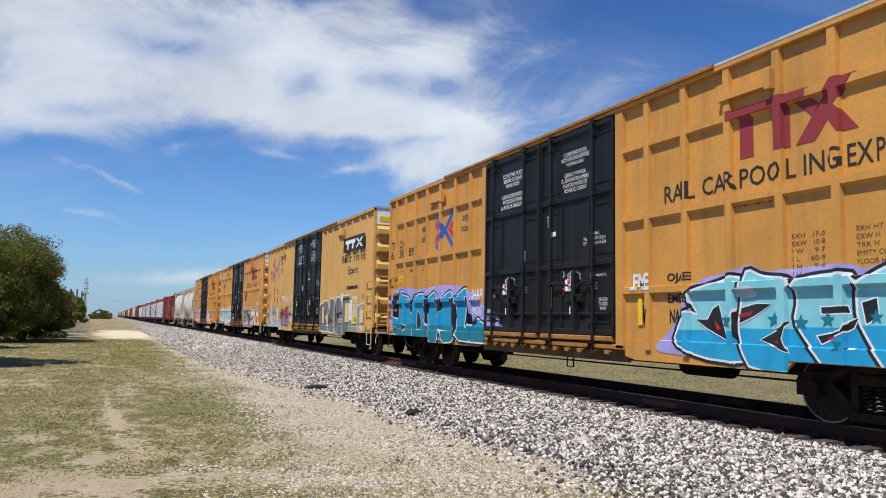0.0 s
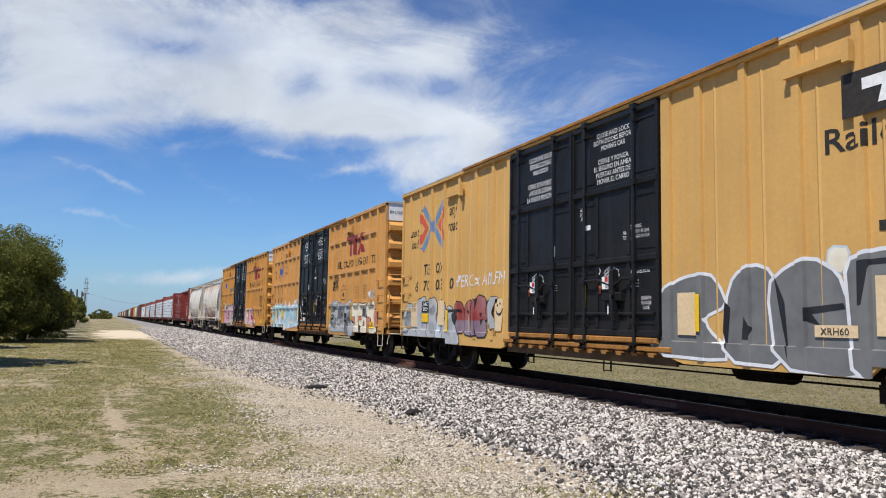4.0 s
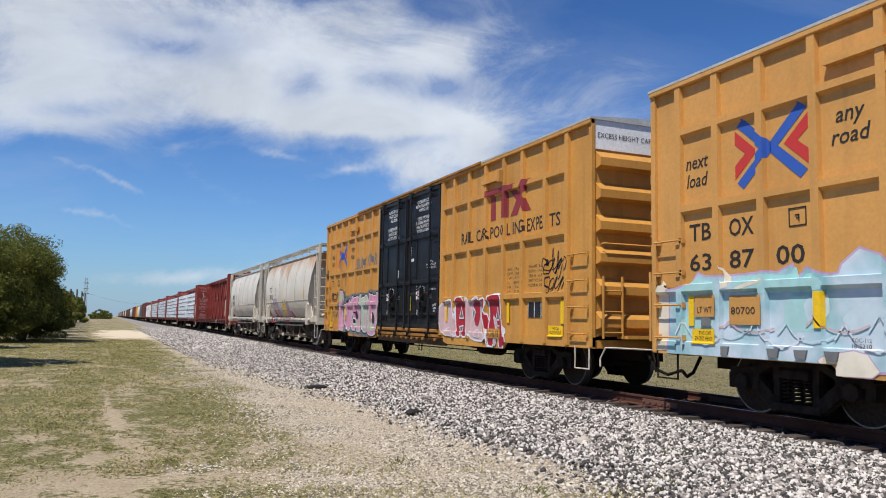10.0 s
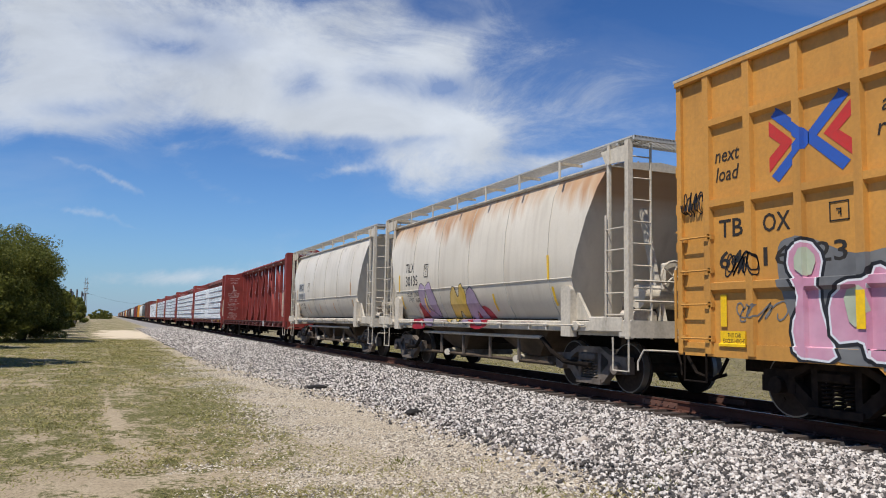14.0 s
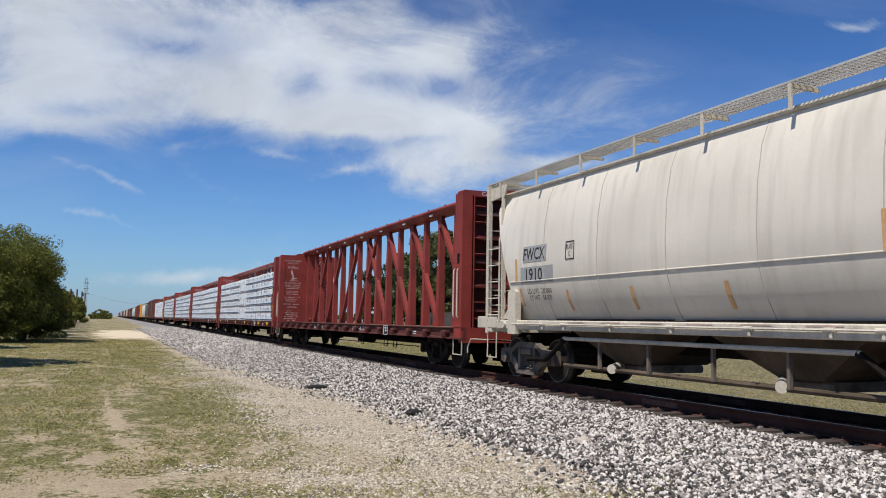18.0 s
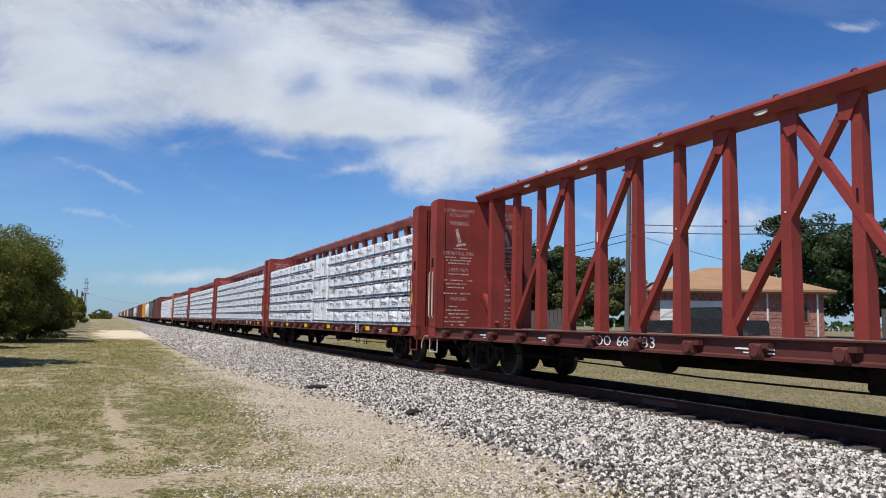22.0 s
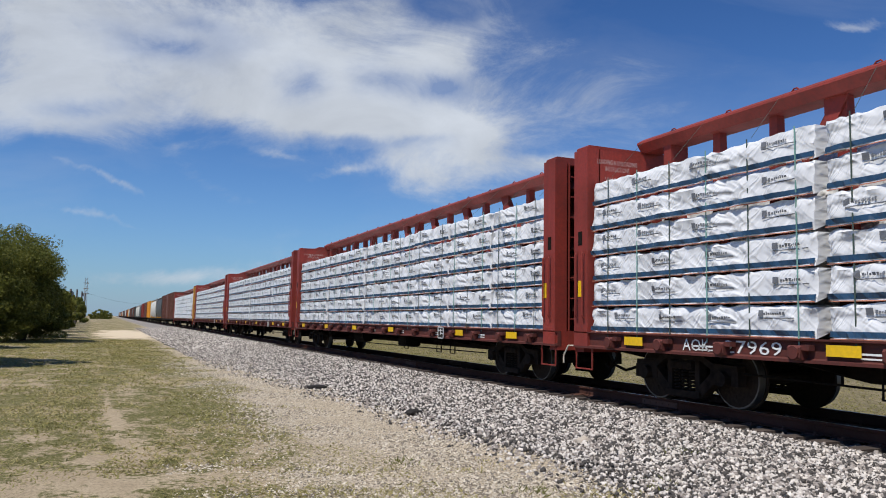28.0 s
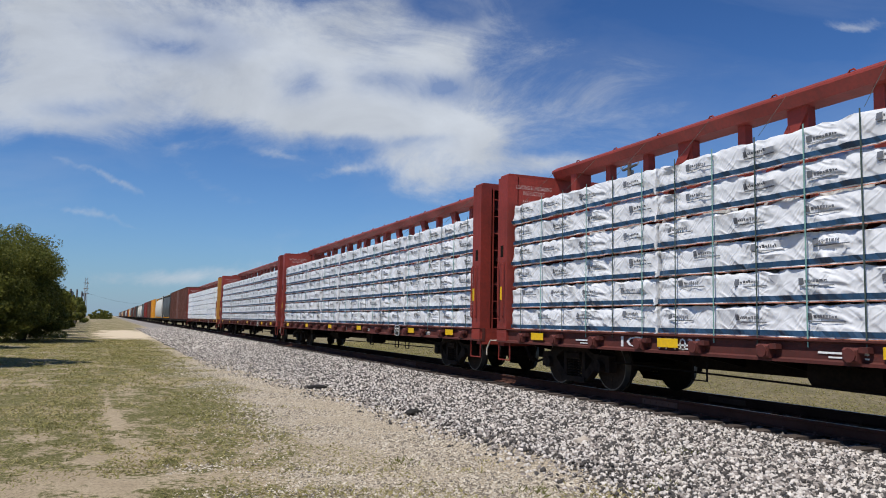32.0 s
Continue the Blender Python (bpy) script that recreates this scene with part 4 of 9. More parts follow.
    # plug doors
    for y0, y1 in ((7.10, 9.62), (9.66, 12.14)):
        d = part("door", Mesh().box(-1.475, -1.40, y0, y1, 1.07, 4.97), M["black_door"], car, "black steel plug door with lock rods")
        fr = Mesh()
        for a, b in ((y0, y0 + 0.07), (y1 - 0.07, y1)):
            fr.box(-1.515, -1.47, a, b, 1.05, 4.93)
        for z in (1.10, 2.36, 3.66, 4.92):
            fr.loft([[(-1.475, y, z - 0.08), (-1.525, y, z - 0.04), (-1.525, y, z + 0.04), (-1.475, y, z + 0.06)] for y in (y0 + 0.02, y1 - 0.02)])
        for z0, z1 in ((1.2, 2.3), (2.45, 3.55)):
            yy = (y0 + y1) / 2
            fr.box(-1.50, -1.47, yy - 0.5, yy - 0.42, z0, z1)
            fr.box(-1.50, -1.47, yy + 0.42, yy + 0.5, z0, z1)
        part("door_frame", fr, M["black_door"], d)
        for y in (y0 + 0.58, y1 - 0.48):
            part("lock_rod", Mesh().tube([(-1.56, y, 0.95), (-1.56, y, 5.0)], 0.030, 8), M["black_door"], d, smooth=True)
            for z in (1.3, 2.36, 3.66, 4.75, 4.96):
                part("rod_guide", Mesh().box(-1.59, -1.47, y - 0.055, y + 0.055, z - 0.05, z + 0.05), M["black_door"], d)
            keep = Mesh()
            for s in (-1, 1):
                keep.beam((-1.6, y - 0.1 * s, 0.80), (-1.6, y + 0.1 * s, 0.94), 0.05, 0.04)
            part("rod_keeper", keep, M["under"], d)
        yc = (y0 + y1) / 2
        part("latch_box", Mesh().rbox(-1.57, -1.47, yc - 0.34, yc + 0.20, 1.64, 1.80, 0.025), M["black_door"], d)
        rack = Mesh().rbox(-1.61, -1.50, yc - 0.17, yc - 0.07, 1.52, 2.20, 0.02)
        rack.disc(-1.64, -1.60, yc - 0.12, 1.76, 0.07, 12).rbox(-1.60, -1.47, yc - 0.20, yc - 0.04, 1.32, 1.46, 0.02)
        part("latch_rack", rack, M["black_door"], d)
        part("latch_handle", Mesh().tube([(-1.64, yc - 0.12, 1.76), (-1.645, yc - 0.19, 1.55), (-1.63, yc - 0.17, 1.30)], 0.022, 6), M["black_door"], d, smooth=True)
        for ye, zz in ((y0 + 0.58, 2.02), (y1 - 0.48, 2.02)):
            mid = (ye + yc - 0.12) / 2
            part("roller_arm", Mesh().tube([(-1.57, yc - 0.12, 1.90), (-1.575, mid, 2.03), (-1.565, ye, zz)], 0.026, 6), M["black_door"], d, smooth=True)
            part("rod_clamp", Mesh().rbox(-1.60, -1.52, ye - 0.05, ye + 0.05, zz - 0.06, zz + 0.06, 0.02), M["black_door"], d)
        part("lock_bar", Mesh().rbox(-1.525, -1.47, y0 + 0.12, y1 - 0.12, 1.40, 1.46, 0.015), M["black_door"], d)
        # door markings
        near = y0 < 9
        wide = (1.16 if sign > 1 else 0.95) if near else 1.07
        letters(d, SIGNS[1] if near else SIGNS[0], yc + (0.57 if sign > 1 else 0.48) if near else yc + 0.49, 3.79, wide, 0.94 if sign > 1 else 0.80, -1.484, M["white"], "lettering", "white door instructions", offset=0.0)
        plate(d, "sticker", yc - 0.01, yc + 0.18, 1.86, 2.08, -1.584, M["white"], "white label")
        plate(d, "sticker", yc + 0.0, yc + 0.09, 1.99, 2.07, -1.589, M["red"], "small red label")
        plate(d, "sticker", yc + 0.0, yc + 0.07, 1.88, 1.96, -1.589, M["hopper_patch"], "small grey label")
        plate(d, "sticker", yc + 0.36, yc + 0.51, 1.79, 1.93, -1.484, M["orange_tag"], "orange label")
        letters(d, "ASD", yc + 0.16, 2.09, 0.14, 0.045, -1.484, M["white"], "lettering", "white stencilled letters")
        for s in (-1, 1):
            word = "OPEN\nABRIR" if s > 0 else "CLOSE\nCERRAR"
            part("lettering", letters_mesh(word, yc + 0.03 + s * 0.14 + 0.10, 2.12 - 0.045 * s, 0.20, 0.11, -1.486, 0.0, 0.0, 0.10 * s), M["white"], d, "small white stencilling")
        letters(d, "R", yc + 0.15, 1.53, 0.045, 0.07, -1.484, M["white"], "lettering", "small white stencilling")
        plate(d, "sticker", yc - 0.12, yc - 0.09, 1.42, 1.56, -1.66, M["white"], "white paint mark")
        if near:
            ring = Mesh()
            for k in range(16):
                a, b = 2 * math.pi * k / 16, 2 * math.pi * (k + 1) / 16
                ring.add([(-1.484, yc + 0.44 + r * math.cos(q), 2.20 + r * math.sin(q)) for r, q in ((0.075, a), (0.075, b), (0.053, b), (0.053, a))], [(0, 1, 2, 3)])
            ring.box(-1.485, -1.483, yc + 0.43, yc + 0.45, 2.165, 2.235)
            part("stencil_ring", ring, M["white"], d, "white stencilled ring")
            plate(d, "reflector", yc + 0.82, yc + 0.93, 1.54, 2.01, -1.484, M["reflector"], "yellow reflector strip")
            letters(d, "UNLATCH\nTO CLOSE\nDOOR", yc - 0.78, 1.50, 0.26, 0.22, -1.484, M["white"], "lettering", "white door instructions")
            letters(d, "DO NOT LUBE DOORS", yc - 0.45, 2.11, 0.56, 0.06, -1.484, M["white"], "lettering", "white door instructions")
            letters(d, "OPENING\nMAIN   W 10-0  H 12-4\nTOTAL  W 16-0  H 12-4", yc - 0.28, 2.70, 0.72, 0.24, -1.484, M["white"], "lettering", "white door dimensions")
            letters(d, "SECURE\nDEVICE\nONLY", yc + 1.02, 3.18, 0.18, 0.24, -1.484, M["white"], "lettering", "small white stencilling")
            plate(d, "sticker", yc + 0.68, yc + 0.92, 2.98, 3.07, -1.484, M["white"], "white label")
        else:
            plate(d, "sticker", yc - 0.64, yc - 0.52, 2.56, 2.78, -1.484, M["white"], "white label")
        for i in range(3):
            plate(d, "stencil_line", yc - 0.72, yc - 0.50 - 0.05 * (i % 2), 1.98 - i * 0.05, 2.0 - i * 0.05, -1.482, M["hopper_patch"], "small grey stencilling")
        for z in (1.16, 2.42, 3.72):
            for a, b in ((y0 + 0.1, yc - 0.55), (yc + 0.55, y1 - 0.1)):
                for k in (0.1, 1.0):
                    part("panel_bead", Mesh().box(-1.488, -1.472, a, b, z + k, z + k + 0.04), M["black_door"], d)
    part("door_post", Mesh().box(-1.55, -1.47, 9.60, 9.68, 1.05, 4.95), M["black_door"], car)
    # ends: horizontal corrugations, white top band on the end that is seen
    for y, s in ((0.03, -1), (L - 0.03, 1)):
        for i in range(6):
            z = 1.12 + i * 0.60
            yo = y + s * 0.17
            part("end_rib", Mesh().loft([[(x, y, z + 0.02), (x, yo, z + 0.07), (x, yo, z + 0.22), (x, y, z + 0.36)] for x in (-1.38, 1.38)]), P, car)
        part("end_top", Mesh().box(-1.40, 1.40, *sorted((y, y + s * 0.02)), 4.52, 5.09), M["white"], car, "white painted end band")
        part("end_platform", Mesh().box(-0.9, 0.9, *sorted((y, y + s * 0.32)), 0.98, 1.04), P, car)
        part("end_sill", Mesh().box(-1.45, 1.45, *sorted((y, y - s * 0.15)), 0.80, 1.02), P, car)
        ladder(car, -1.36, -0.94, y + s * 0.22, y + s * 0.22, 0.98, 2.12, 3, P)
        for z in (1.06, 1.56, 2.06, 2.56):
            ya, yb = y - s * 0.12, y - s * 0.68
            part("grab_iron", Mesh().tube([(-1.44, ya, z), (-1.545, ya, z), (-1.545, yb, z), (-1.44, yb, z)], 0.016, 6), P, car)
            bolts = Mesh()
            for yy in (ya, yb):
                bolts.box(-1.50, -1.44, yy - 0.035, yy + 0.035, z - 0.04, z + 0.04)
            part("grab_iron_foot", bolts, P, car)
        stirrup(car, *sorted((y - s * 0.08, y - s * 0.55)), -1.46, 0.42, 0.84, M["hopper_frame"] if s < 0 else M["under"])
        rail = Mesh().tube([(-1.34, y + s * 0.14, 2.72), (-1.34, y + s * 0.22, 2.72), (0.9, y + s * 0.22, 2.72), (0.9, y + s * 0.14, 2.72)], 0.018, 5)
        if style == "smooth":
            rail.tube([(-0.85, y + s * 0.3, 1.04), (-0.85, y + s * 0.3, 2.1), (-0.2, y + s * 0.3, 2.1), (-0.2, y + s * 0.3, 1.04)], 0.02, 5)
            rail.tube([(-0.85, y + s * 0.3, 1.6), (-0.2, y + s * 0.3, 1.6)], 0.015, 5)
        part("end_railing", rail, P, car)
    if style == "smooth":
        brake_wheel(car, -0.24, -0.35, 2.05, M["truck"])
        part("brake_gear", Mesh().rbox(-0.62, -0.1, -0.2, 0.0, 1.6, 1.95, 0.04).tube([(-0.35, -0.2, 1.6), (-0.35, -0.2, 1.0)], 0.02, 6), M["truck"], car, "rusty brake gear housing")
        part("sticker", Mesh().box(-1.30, -0.85, 0.0, 0.008, 4.62, 4.80), M["reflector"], car, "yellow warning plate")
    else:
        em = GLYPHS[("EXCESS HEIGHT CAR", 0.0, 0.0)]
        co, faces = em
        lo, hi = co.min(0), co.max(0)
        q = (co - lo) / (hi - lo)
        me = Mesh()
        me.v, me.f = [(-1.34 + a * 1.25, 0.004, 4.74 + b * 0.10) for a, b in q], list(faces)
        part("lettering", me, M["ink"], car, "black warning lettering")
    couplers(car, L, P)
    for y in (2.45, 16.63):
        WHEELS.extend(make_truck("truck", M["dark_truck"], car, y))
    return car, skin


def boxcar_marks(car, skin, kind, number, y_num, z_num, strips=(), plates=()):
    XT = skin[2] - 0.005
    if kind == "ribbed":
        block_logo(car, skin, 4.42, 3.62, 2.1, 0.74)
        for word, y, w in (("RAIL", 5.84, 0.70), ("CAR", 4.98, 0.70), ("POOL", 4.23, 0.98), ("ING", 3.13, 0.58), ("EX", 2.49, 0.35), ("PER", 2.10, 0.40), ("TS", 1.58, 0.42)):
            letters(car, word, y, 3.20, w, 0.28, XT, M["ink"], "lettering", "black slogan lettering", offset=0.008, skin=skin)
        first = y_num > 18.5
        star_logo(car, skin, 14.74 if first else 16.64, 3.69, 1.28, 1.02, "red", "blue")
        letters(car, "next\nload", 16.38 if first else 18.30, 3.50 if first else 3.36, 0.48, 0.46, XT, M["ink"], offset=0.008, shear=0.2, skin=skin)
        letters(car, "any\nroad", 13.68 if first else 15.68, 3.53 if first else 3.50, 0.54, 0.42, XT, M["ink"], offset=0.008, shear=0.2, skin=skin)
        zs = 2.68 if first else 2.56
        for a, b, c, d in ((0, 0.28, 0, 0.016), (0, 0.28, 0.23, 0.246), (0, 0.016, 0, 0.246), (0.264, 0.28, 0, 0.246), (0.11, 0.18, 0.14, 0.156), (0.11, 0.126, 0.06, 0.156), (0.11, 0.16, 0.10, 0.114)):
            plate(car, "stencil_box", 16.08 + a - (0.10 if first else 0), 16.08 + b - (0.10 if first else 0), zs + c, zs + d, XT, M["ink"], "small outlined stencil")
        if first:
            letters(car, "LT WT", 18.18, 2.70, 0.42, 0.08, XT, M["ink"], "lettering", "small black stencil")
            letters(car, "80500", 17.30, 2.70, 0.46, 0.09, XT, M["ink"], "lettering", "small black stencil")
            plate(car, "warning_plate", 17.66, 18.22, 2.38, 2.60, XT, M["reflector"], "yellow warning plate")
            letters(car, "THIS CAR\nEXCESS HEIGHT", 18.18, 2.41, 0.48, 0.15, XT - 0.006, M["ink"], "lettering", "small black warning")
        for y, w, z, rows in ((3.34, 0.50, 2.40, DIMENSIONS), (2.40, 0.54, 2.41, HEIGHTS)):
            for i, row in enumerate(rows):
                letters(car, row, y, z - i * 0.10, w, 0.062, XT, M["stencil"], "lettering", "small stencilled data")
    else:
        plate(car, "logo_panel", 1.05, 3.70, 3.78, 4.33, skin[2] - 0.056, M["ink"], "black logo panel")
        me = Mesh()
        for a in (3.42, 2.78):
            me.add([(0, a, 4.22), (0, a - 0.62, 4.22), (0, a - 0.62, 4.08), (0, a, 4.08)], [(0, 1, 2, 3)])
            me.add([(0, a - 0.26, 4.08), (0, a - 0.44, 4.08), (0, a - 0.38, 3.88), (0, a - 0.20, 3.88)], [(0, 1, 2, 3)])
        me.add([(0, 2.05, 4.22), (0, 1.85, 4.22), (0, 1.25, 3.88), (0, 1.45, 3.88)], [(0, 1, 2, 3)])
        me.add([(0, 1.42, 4.22), (0, 1.22, 4.22), (0, 1.90, 3.88), (0, 2.10, 3.88)], [(0, 1, 2, 3)])
        me.v = [(skin[2] - 0.064, b, c) for a, b, c in me.v]
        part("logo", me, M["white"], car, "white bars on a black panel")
        for word, y, z, w in (("Railcar Pooling", 4.0, 3.30, 3.1, ), ("Experts", 3.15, 2.86, 1.4), ("-", 3.3, 2.3, 1.55)):
            if word == "-":
                patch(car, skin, y - w, y, z + 0.08, z + 0.2, "ink", "black bar of a web mark", "web_mark")
            else:
                letters(car, word, y, z, w, 0.42 if "g" in word else 0.36, 0, M["ink"], "lettering", "black slogan lettering", offset=0.012, skin=skin)
        star_logo(car, skin, 16.75, 3.88, 1.75, 1.38, "fade_red", "steelblue")
        letters(car, "next\nload", 18.36, 3.36, 0.54, 0.56, XT, M["ink"], offset=0.008, shear=0.2, skin=skin)
        letters(car, "any\nroad", 15.72, 3.62, 0.66, 0.64, XT, M["ink"], offset=0.008, shear=0.2, skin=skin)
    y = y_num
    for row, (pairs, z) in enumerate(((number[0], z_num + (0.46 if z_num < 3 else 0.29)), (number[1], z_num))):
        for i, pr in enumerate(pairs):
            if pr:
                if kind == "ribbed":
                    letters(car, pr, BAYS[i + (0 if y > 18.5 else 1)], z, 0.46, 0.26, XT, M["ink"], "lettering", "black reporting mark", offset=0.012, skin=skin)
                else:
                    letters(car, pr, (18.02, 17.39, 16.50, 15.56)[i], z, 0.52 if len(pr) > 1 else 0.26, 0.30, XT, M["ink"], "lettering", "black reporting mark", offset=0.02, shear=0.1, skin=skin)
    for y, z in plates:
        patch(car, skin, y, y + 0.54, z, z + 0.22, "reflector", "yellow warning plate", "warning_plate", 0.027)
        letters(car, "THIS CAR\nEXCESS HEIGHT", y + 0.48, z + 0.05, 0.42, 0.14, skin[2] - 0.030, M["ink"], "lettering", "small black warning")
    for y in strips:
        patch(car, skin, y - 0.06, y + 0.06, 1.24, 1.70, "reflector", "yellow reflector strip", "reflector", 0.026)


DIMENSIONS = ("EXH   17-0", "EXW   10-8", "I W     9-7", "I L     60-9", "I H     9-6", "I H     11-0")
HEIGHTS = ("EXH HT  8-2", "EXW H  11-0", "TRK H  16-9", "EMPTY CG 5-2", "FLOOR H  3-8")
SIGNS = ["CLOSE THIS DOOR\nBEFORE CLOSING\nMAIN DOOR\n\nCIERRE ESTA PUERTA\nANTES DE CERRAR\nLA PUERTA PRINCIPAL", "CLOSE AND LOCK\nBOTH DOORS BEFORE\nMOVING CAR\n\nCIERRE Y PONGA\nEL SEGURO EN AMBAS\nPUERTAS ANTES DE\nMOVER EL CARRO"]
wanted = [(w, 0.0, 0.0) for w in ("RAIL", "CAR", "POOL", "ING", "EX", "PER", "TS", "Railcar Pooling", "Experts", "EXCESS HEIGHT CAR", "TILX", "30135", "FWCX", "1910", "LD LMT  229400\nLT WT   56600",
          "LD LMT  230000\nLT WT   56000", "PLATE\nC", "WARNING", "CAR MAY FALL OVER", "SAFETY FIRST", "LOADING & UNLOADING\nINSTRUCTIONS", "SOO", "600433", "R", "OPENING\nMAIN   W 10-0  H 12-4\nTOTAL  W 16-0  H 12-4", "SECURE\nDEVICE\nONLY", "ASD", "UNLATCH\nTO CLOSE\nDOOR", "DO NOT LUBE DOORS", "AOK", "27969", "IC", "971032", "CAUTION", "70K", "IH 11-7   IL 73-0")] + [(w, 0.0, 0.0) for w in SIGNS] + [(w, 0.0, 0.0) for w in HEIGHTS + ("80700", "KOC-112", "18-5210", "43 CPLR")]
wanted += [(w, 0.0, 0.2) for w in ("next\nload", "any\nroad")]
for pr in ("TB", "OX", "63", "38", "89", "67", "03", "0", "6", "70", "87", "00", "64", "16", "23"):
    wanted += [(pr, 0.012, 0.0), (pr, 0.02, 0.1)]
wanted += [(w, 0.0, 0.0) for w in ("OPEN\nABRIR", "CLOSE\nCERRAR", "LD LMT\nLT WT", "204500\n81500", "THIS CAR\nEXCESS HEIGHT", "LT WT", "80500", "NAK4", "MOOS", "EMPTY CG 5-1\nFLOOR HT 3-8", "XRH60", "EXH   17-0", "EXW   10-8", "I W     9-7", "I L     60-9", "I H     9-6", "I H     11-0")] + [("HERC x AMFM", 0.0, 0.2), ("BORG.", 0.012, 0.0)]
wanted += [(w, 0.012, 0.0) for w in ("TILX", "30135", "FWCX", "1910")] + [(w, 0.008, 0.2) for w in ("next\nload", "any\nroad")] + [(w, 0.008, 0.0) for w in ("RAIL", "CAR", "POOL", "ING", "EX", "PER", "TS")]
wanted += [(w, 0.012, 0.0) for w in ("Railcar Pooling", "Experts")]
wanted += [("BLOK", 0.03, 0.0), ("OARF", 0.03, 0.0), ("XGH618", 0.0, 0.0), ("OJAE", 0.03, 0.0), ("EME", 0.03, 0.0), ("EMDE", 0.03, 0.0), ("NAK", 0.03, 0.0), ("DEMOS", 0.03, 0.0)]
make_glyphs(wanted)


# ---- covered hoppers ----
def hopper(at, paint, label, mark, number, seed):
    """A short two-bay covered hopper with round bulging sides."""
    L = 12.75
    car = new("covered_hopper")
    tagged(car, label, "hopper car", "train cars")
    TRAIN.append((car, at))
    P, F = M[paint], M["hopper_frame"]
    # hull: cross-section bulges; the ends slope inwards towards the bottom
    sec = [(-0.98, 4.26), (-1.20, 4.17), (-1.36, 3.80), (-1.46, 3.25), (-1.50, 2.6), (-1.485, 2.13), (-1.36, 1.70), (-1.14, 1.32)]
    sec = sec + [(-a, b) for a, b in reversed(sec)]
    hull = Mesh()

    def inset(z, top, foot):
        return top + (foot - top) * min(1, max(0.0, (4.1 - z) / 2.0))

    rings = []
    n = 14
    for i in range(n + 1):
        f = i / n
        rings.append([(x, inset(z, 0.95, 1.78) * (1 - f) + (L - inset(z, 0.28, 1.15)) * f, z) for x, z in sec])
    hull.loft(rings)
    part("hull", hull, P, car, smooth=True)
    for i in range(5):
        y = 2.6 + i * 1.88
        seam = Mesh()
        pts = [(x * 1.004, y, z) for x, z in sec[1:8]]
        seam.tube(pts, 0.008, 4)
        part("weld_seam", seam, M["seam"], car)
    lip = Mesh()
    for sx in (-1, 1):
        lip.tube([(sx * 1.21, 0.95, 4.19), (sx * 1.21, L - 0.30, 4.19)], 0.045, 6)
    part("roof_rail", lip, F, car)
    part("side_seam", Mesh().rbox(-1.496, -1.45, 1.75, L - 1.2, 2.118, 2.142, 0.006), P, car)
    # roof and hatches
    part("roof", Mesh().prism_xz([(-1.2, 4.18), (1.2, 4.18), (0.9, 4.28), (0, 4.36), (-0.9, 4.28)], 0.93, L - 0.32), F, car)
    for y in (2.5, 4.8, 7.9, 10.2):
        part("hatch", Mesh().tube([(0, y, 4.32), (0, y, 4.44)], 0.38, 16), F, car)
    # walkway: grating boards on both sides with posts below
    for sx in (-1, 1):
        x0, x1 = sorted((sx * 0.95, sx * 1.42))
        g = Mesh()
        y = -0.05
        while y < L + 0.05:
            g.box(x0, x1, y, y + 0.022, 4.485, 4.512)
            y += 0.075
        for k in range(5):
            x = x0 + (x1 - x0) * k / 4
            g.box(x - 0.008, x + 0.008, -0.05, L + 0.05, 4.49, 4.52)
        part("walkway_grating", g, M["galv"], car, "galvanised grating walkway")
        for i in range(8):
            p = Mesh()
            y = 0.6 + i * (L - 1.2) / 7
            p.box(*sorted((sx * 1.415, sx * 1.435)), y, y + 0.06, 4.12, 4.48)
            p.box(*sorted((sx * 0.9, sx * 1.42)), y, y + 0.05, 4.42, 4.47)
            part("walkway_bracket", p, F, car)
    for y0, y1 in ((-0.1, 0.4), (L - 0.4, L + 0.1)):
        g = Mesh()
        x = -1.4
        while x < 1.4:
            g.box(x, x + 0.03, y0, y1, 4.48, 4.515)
            x += 0.075
        g.box(-1.42, 1.42, y0, y0 + 0.04, 4.44, 4.52).box(-1.42, 1.42, y1 - 0.04, y1, 4.44, 4.52)
        part("end_walkway", g, M["galv"], car, "galvanised grating walkway")
    # side sills, bolster boxes, hopper bays
    for sx in (-1, 1):
        part("side_sill", Mesh().rbox(*sorted((sx * 1.36, sx * 1.458)), 0.32, L - 0.32, 1.10, 1.30, 0.02), F, car)
        for y0, d in ((2.10, -1), (L - 1.48, 1)):
            q = lambda pts: [(y0 + d * a, z) for a, z in pts]
            part("bolster_box", Mesh().prism_yz(q([(0, 1.0), (0.34, 1.0), (0.34, 1.90), (0.28, 1.97), (0.04, 1.97), (0, 1.92)]), *sorted((sx * 1.36, sx * 1.50))), F, car)
            part("gusset", Mesh().prism_yz(q([(0.34, 1.32), (0.80, 1.32), (0.34, 1.88)]), *sorted((sx * 1.30, sx * 1.36))), F, car)
            part("deck_box", Mesh().rbox(*sorted((sx * 1.05, sx * 1.47)), *sorted((y0 + d * 0.92, y0 + d * 1.9)), 1.11, 1.38, 0.02), F, car)
            part("jack_pad", Mesh().disc(*sorted((sx * 1.40, sx * 1.52)), y0 + d * 0.55, 1.2, 0.075, 12), F, car)
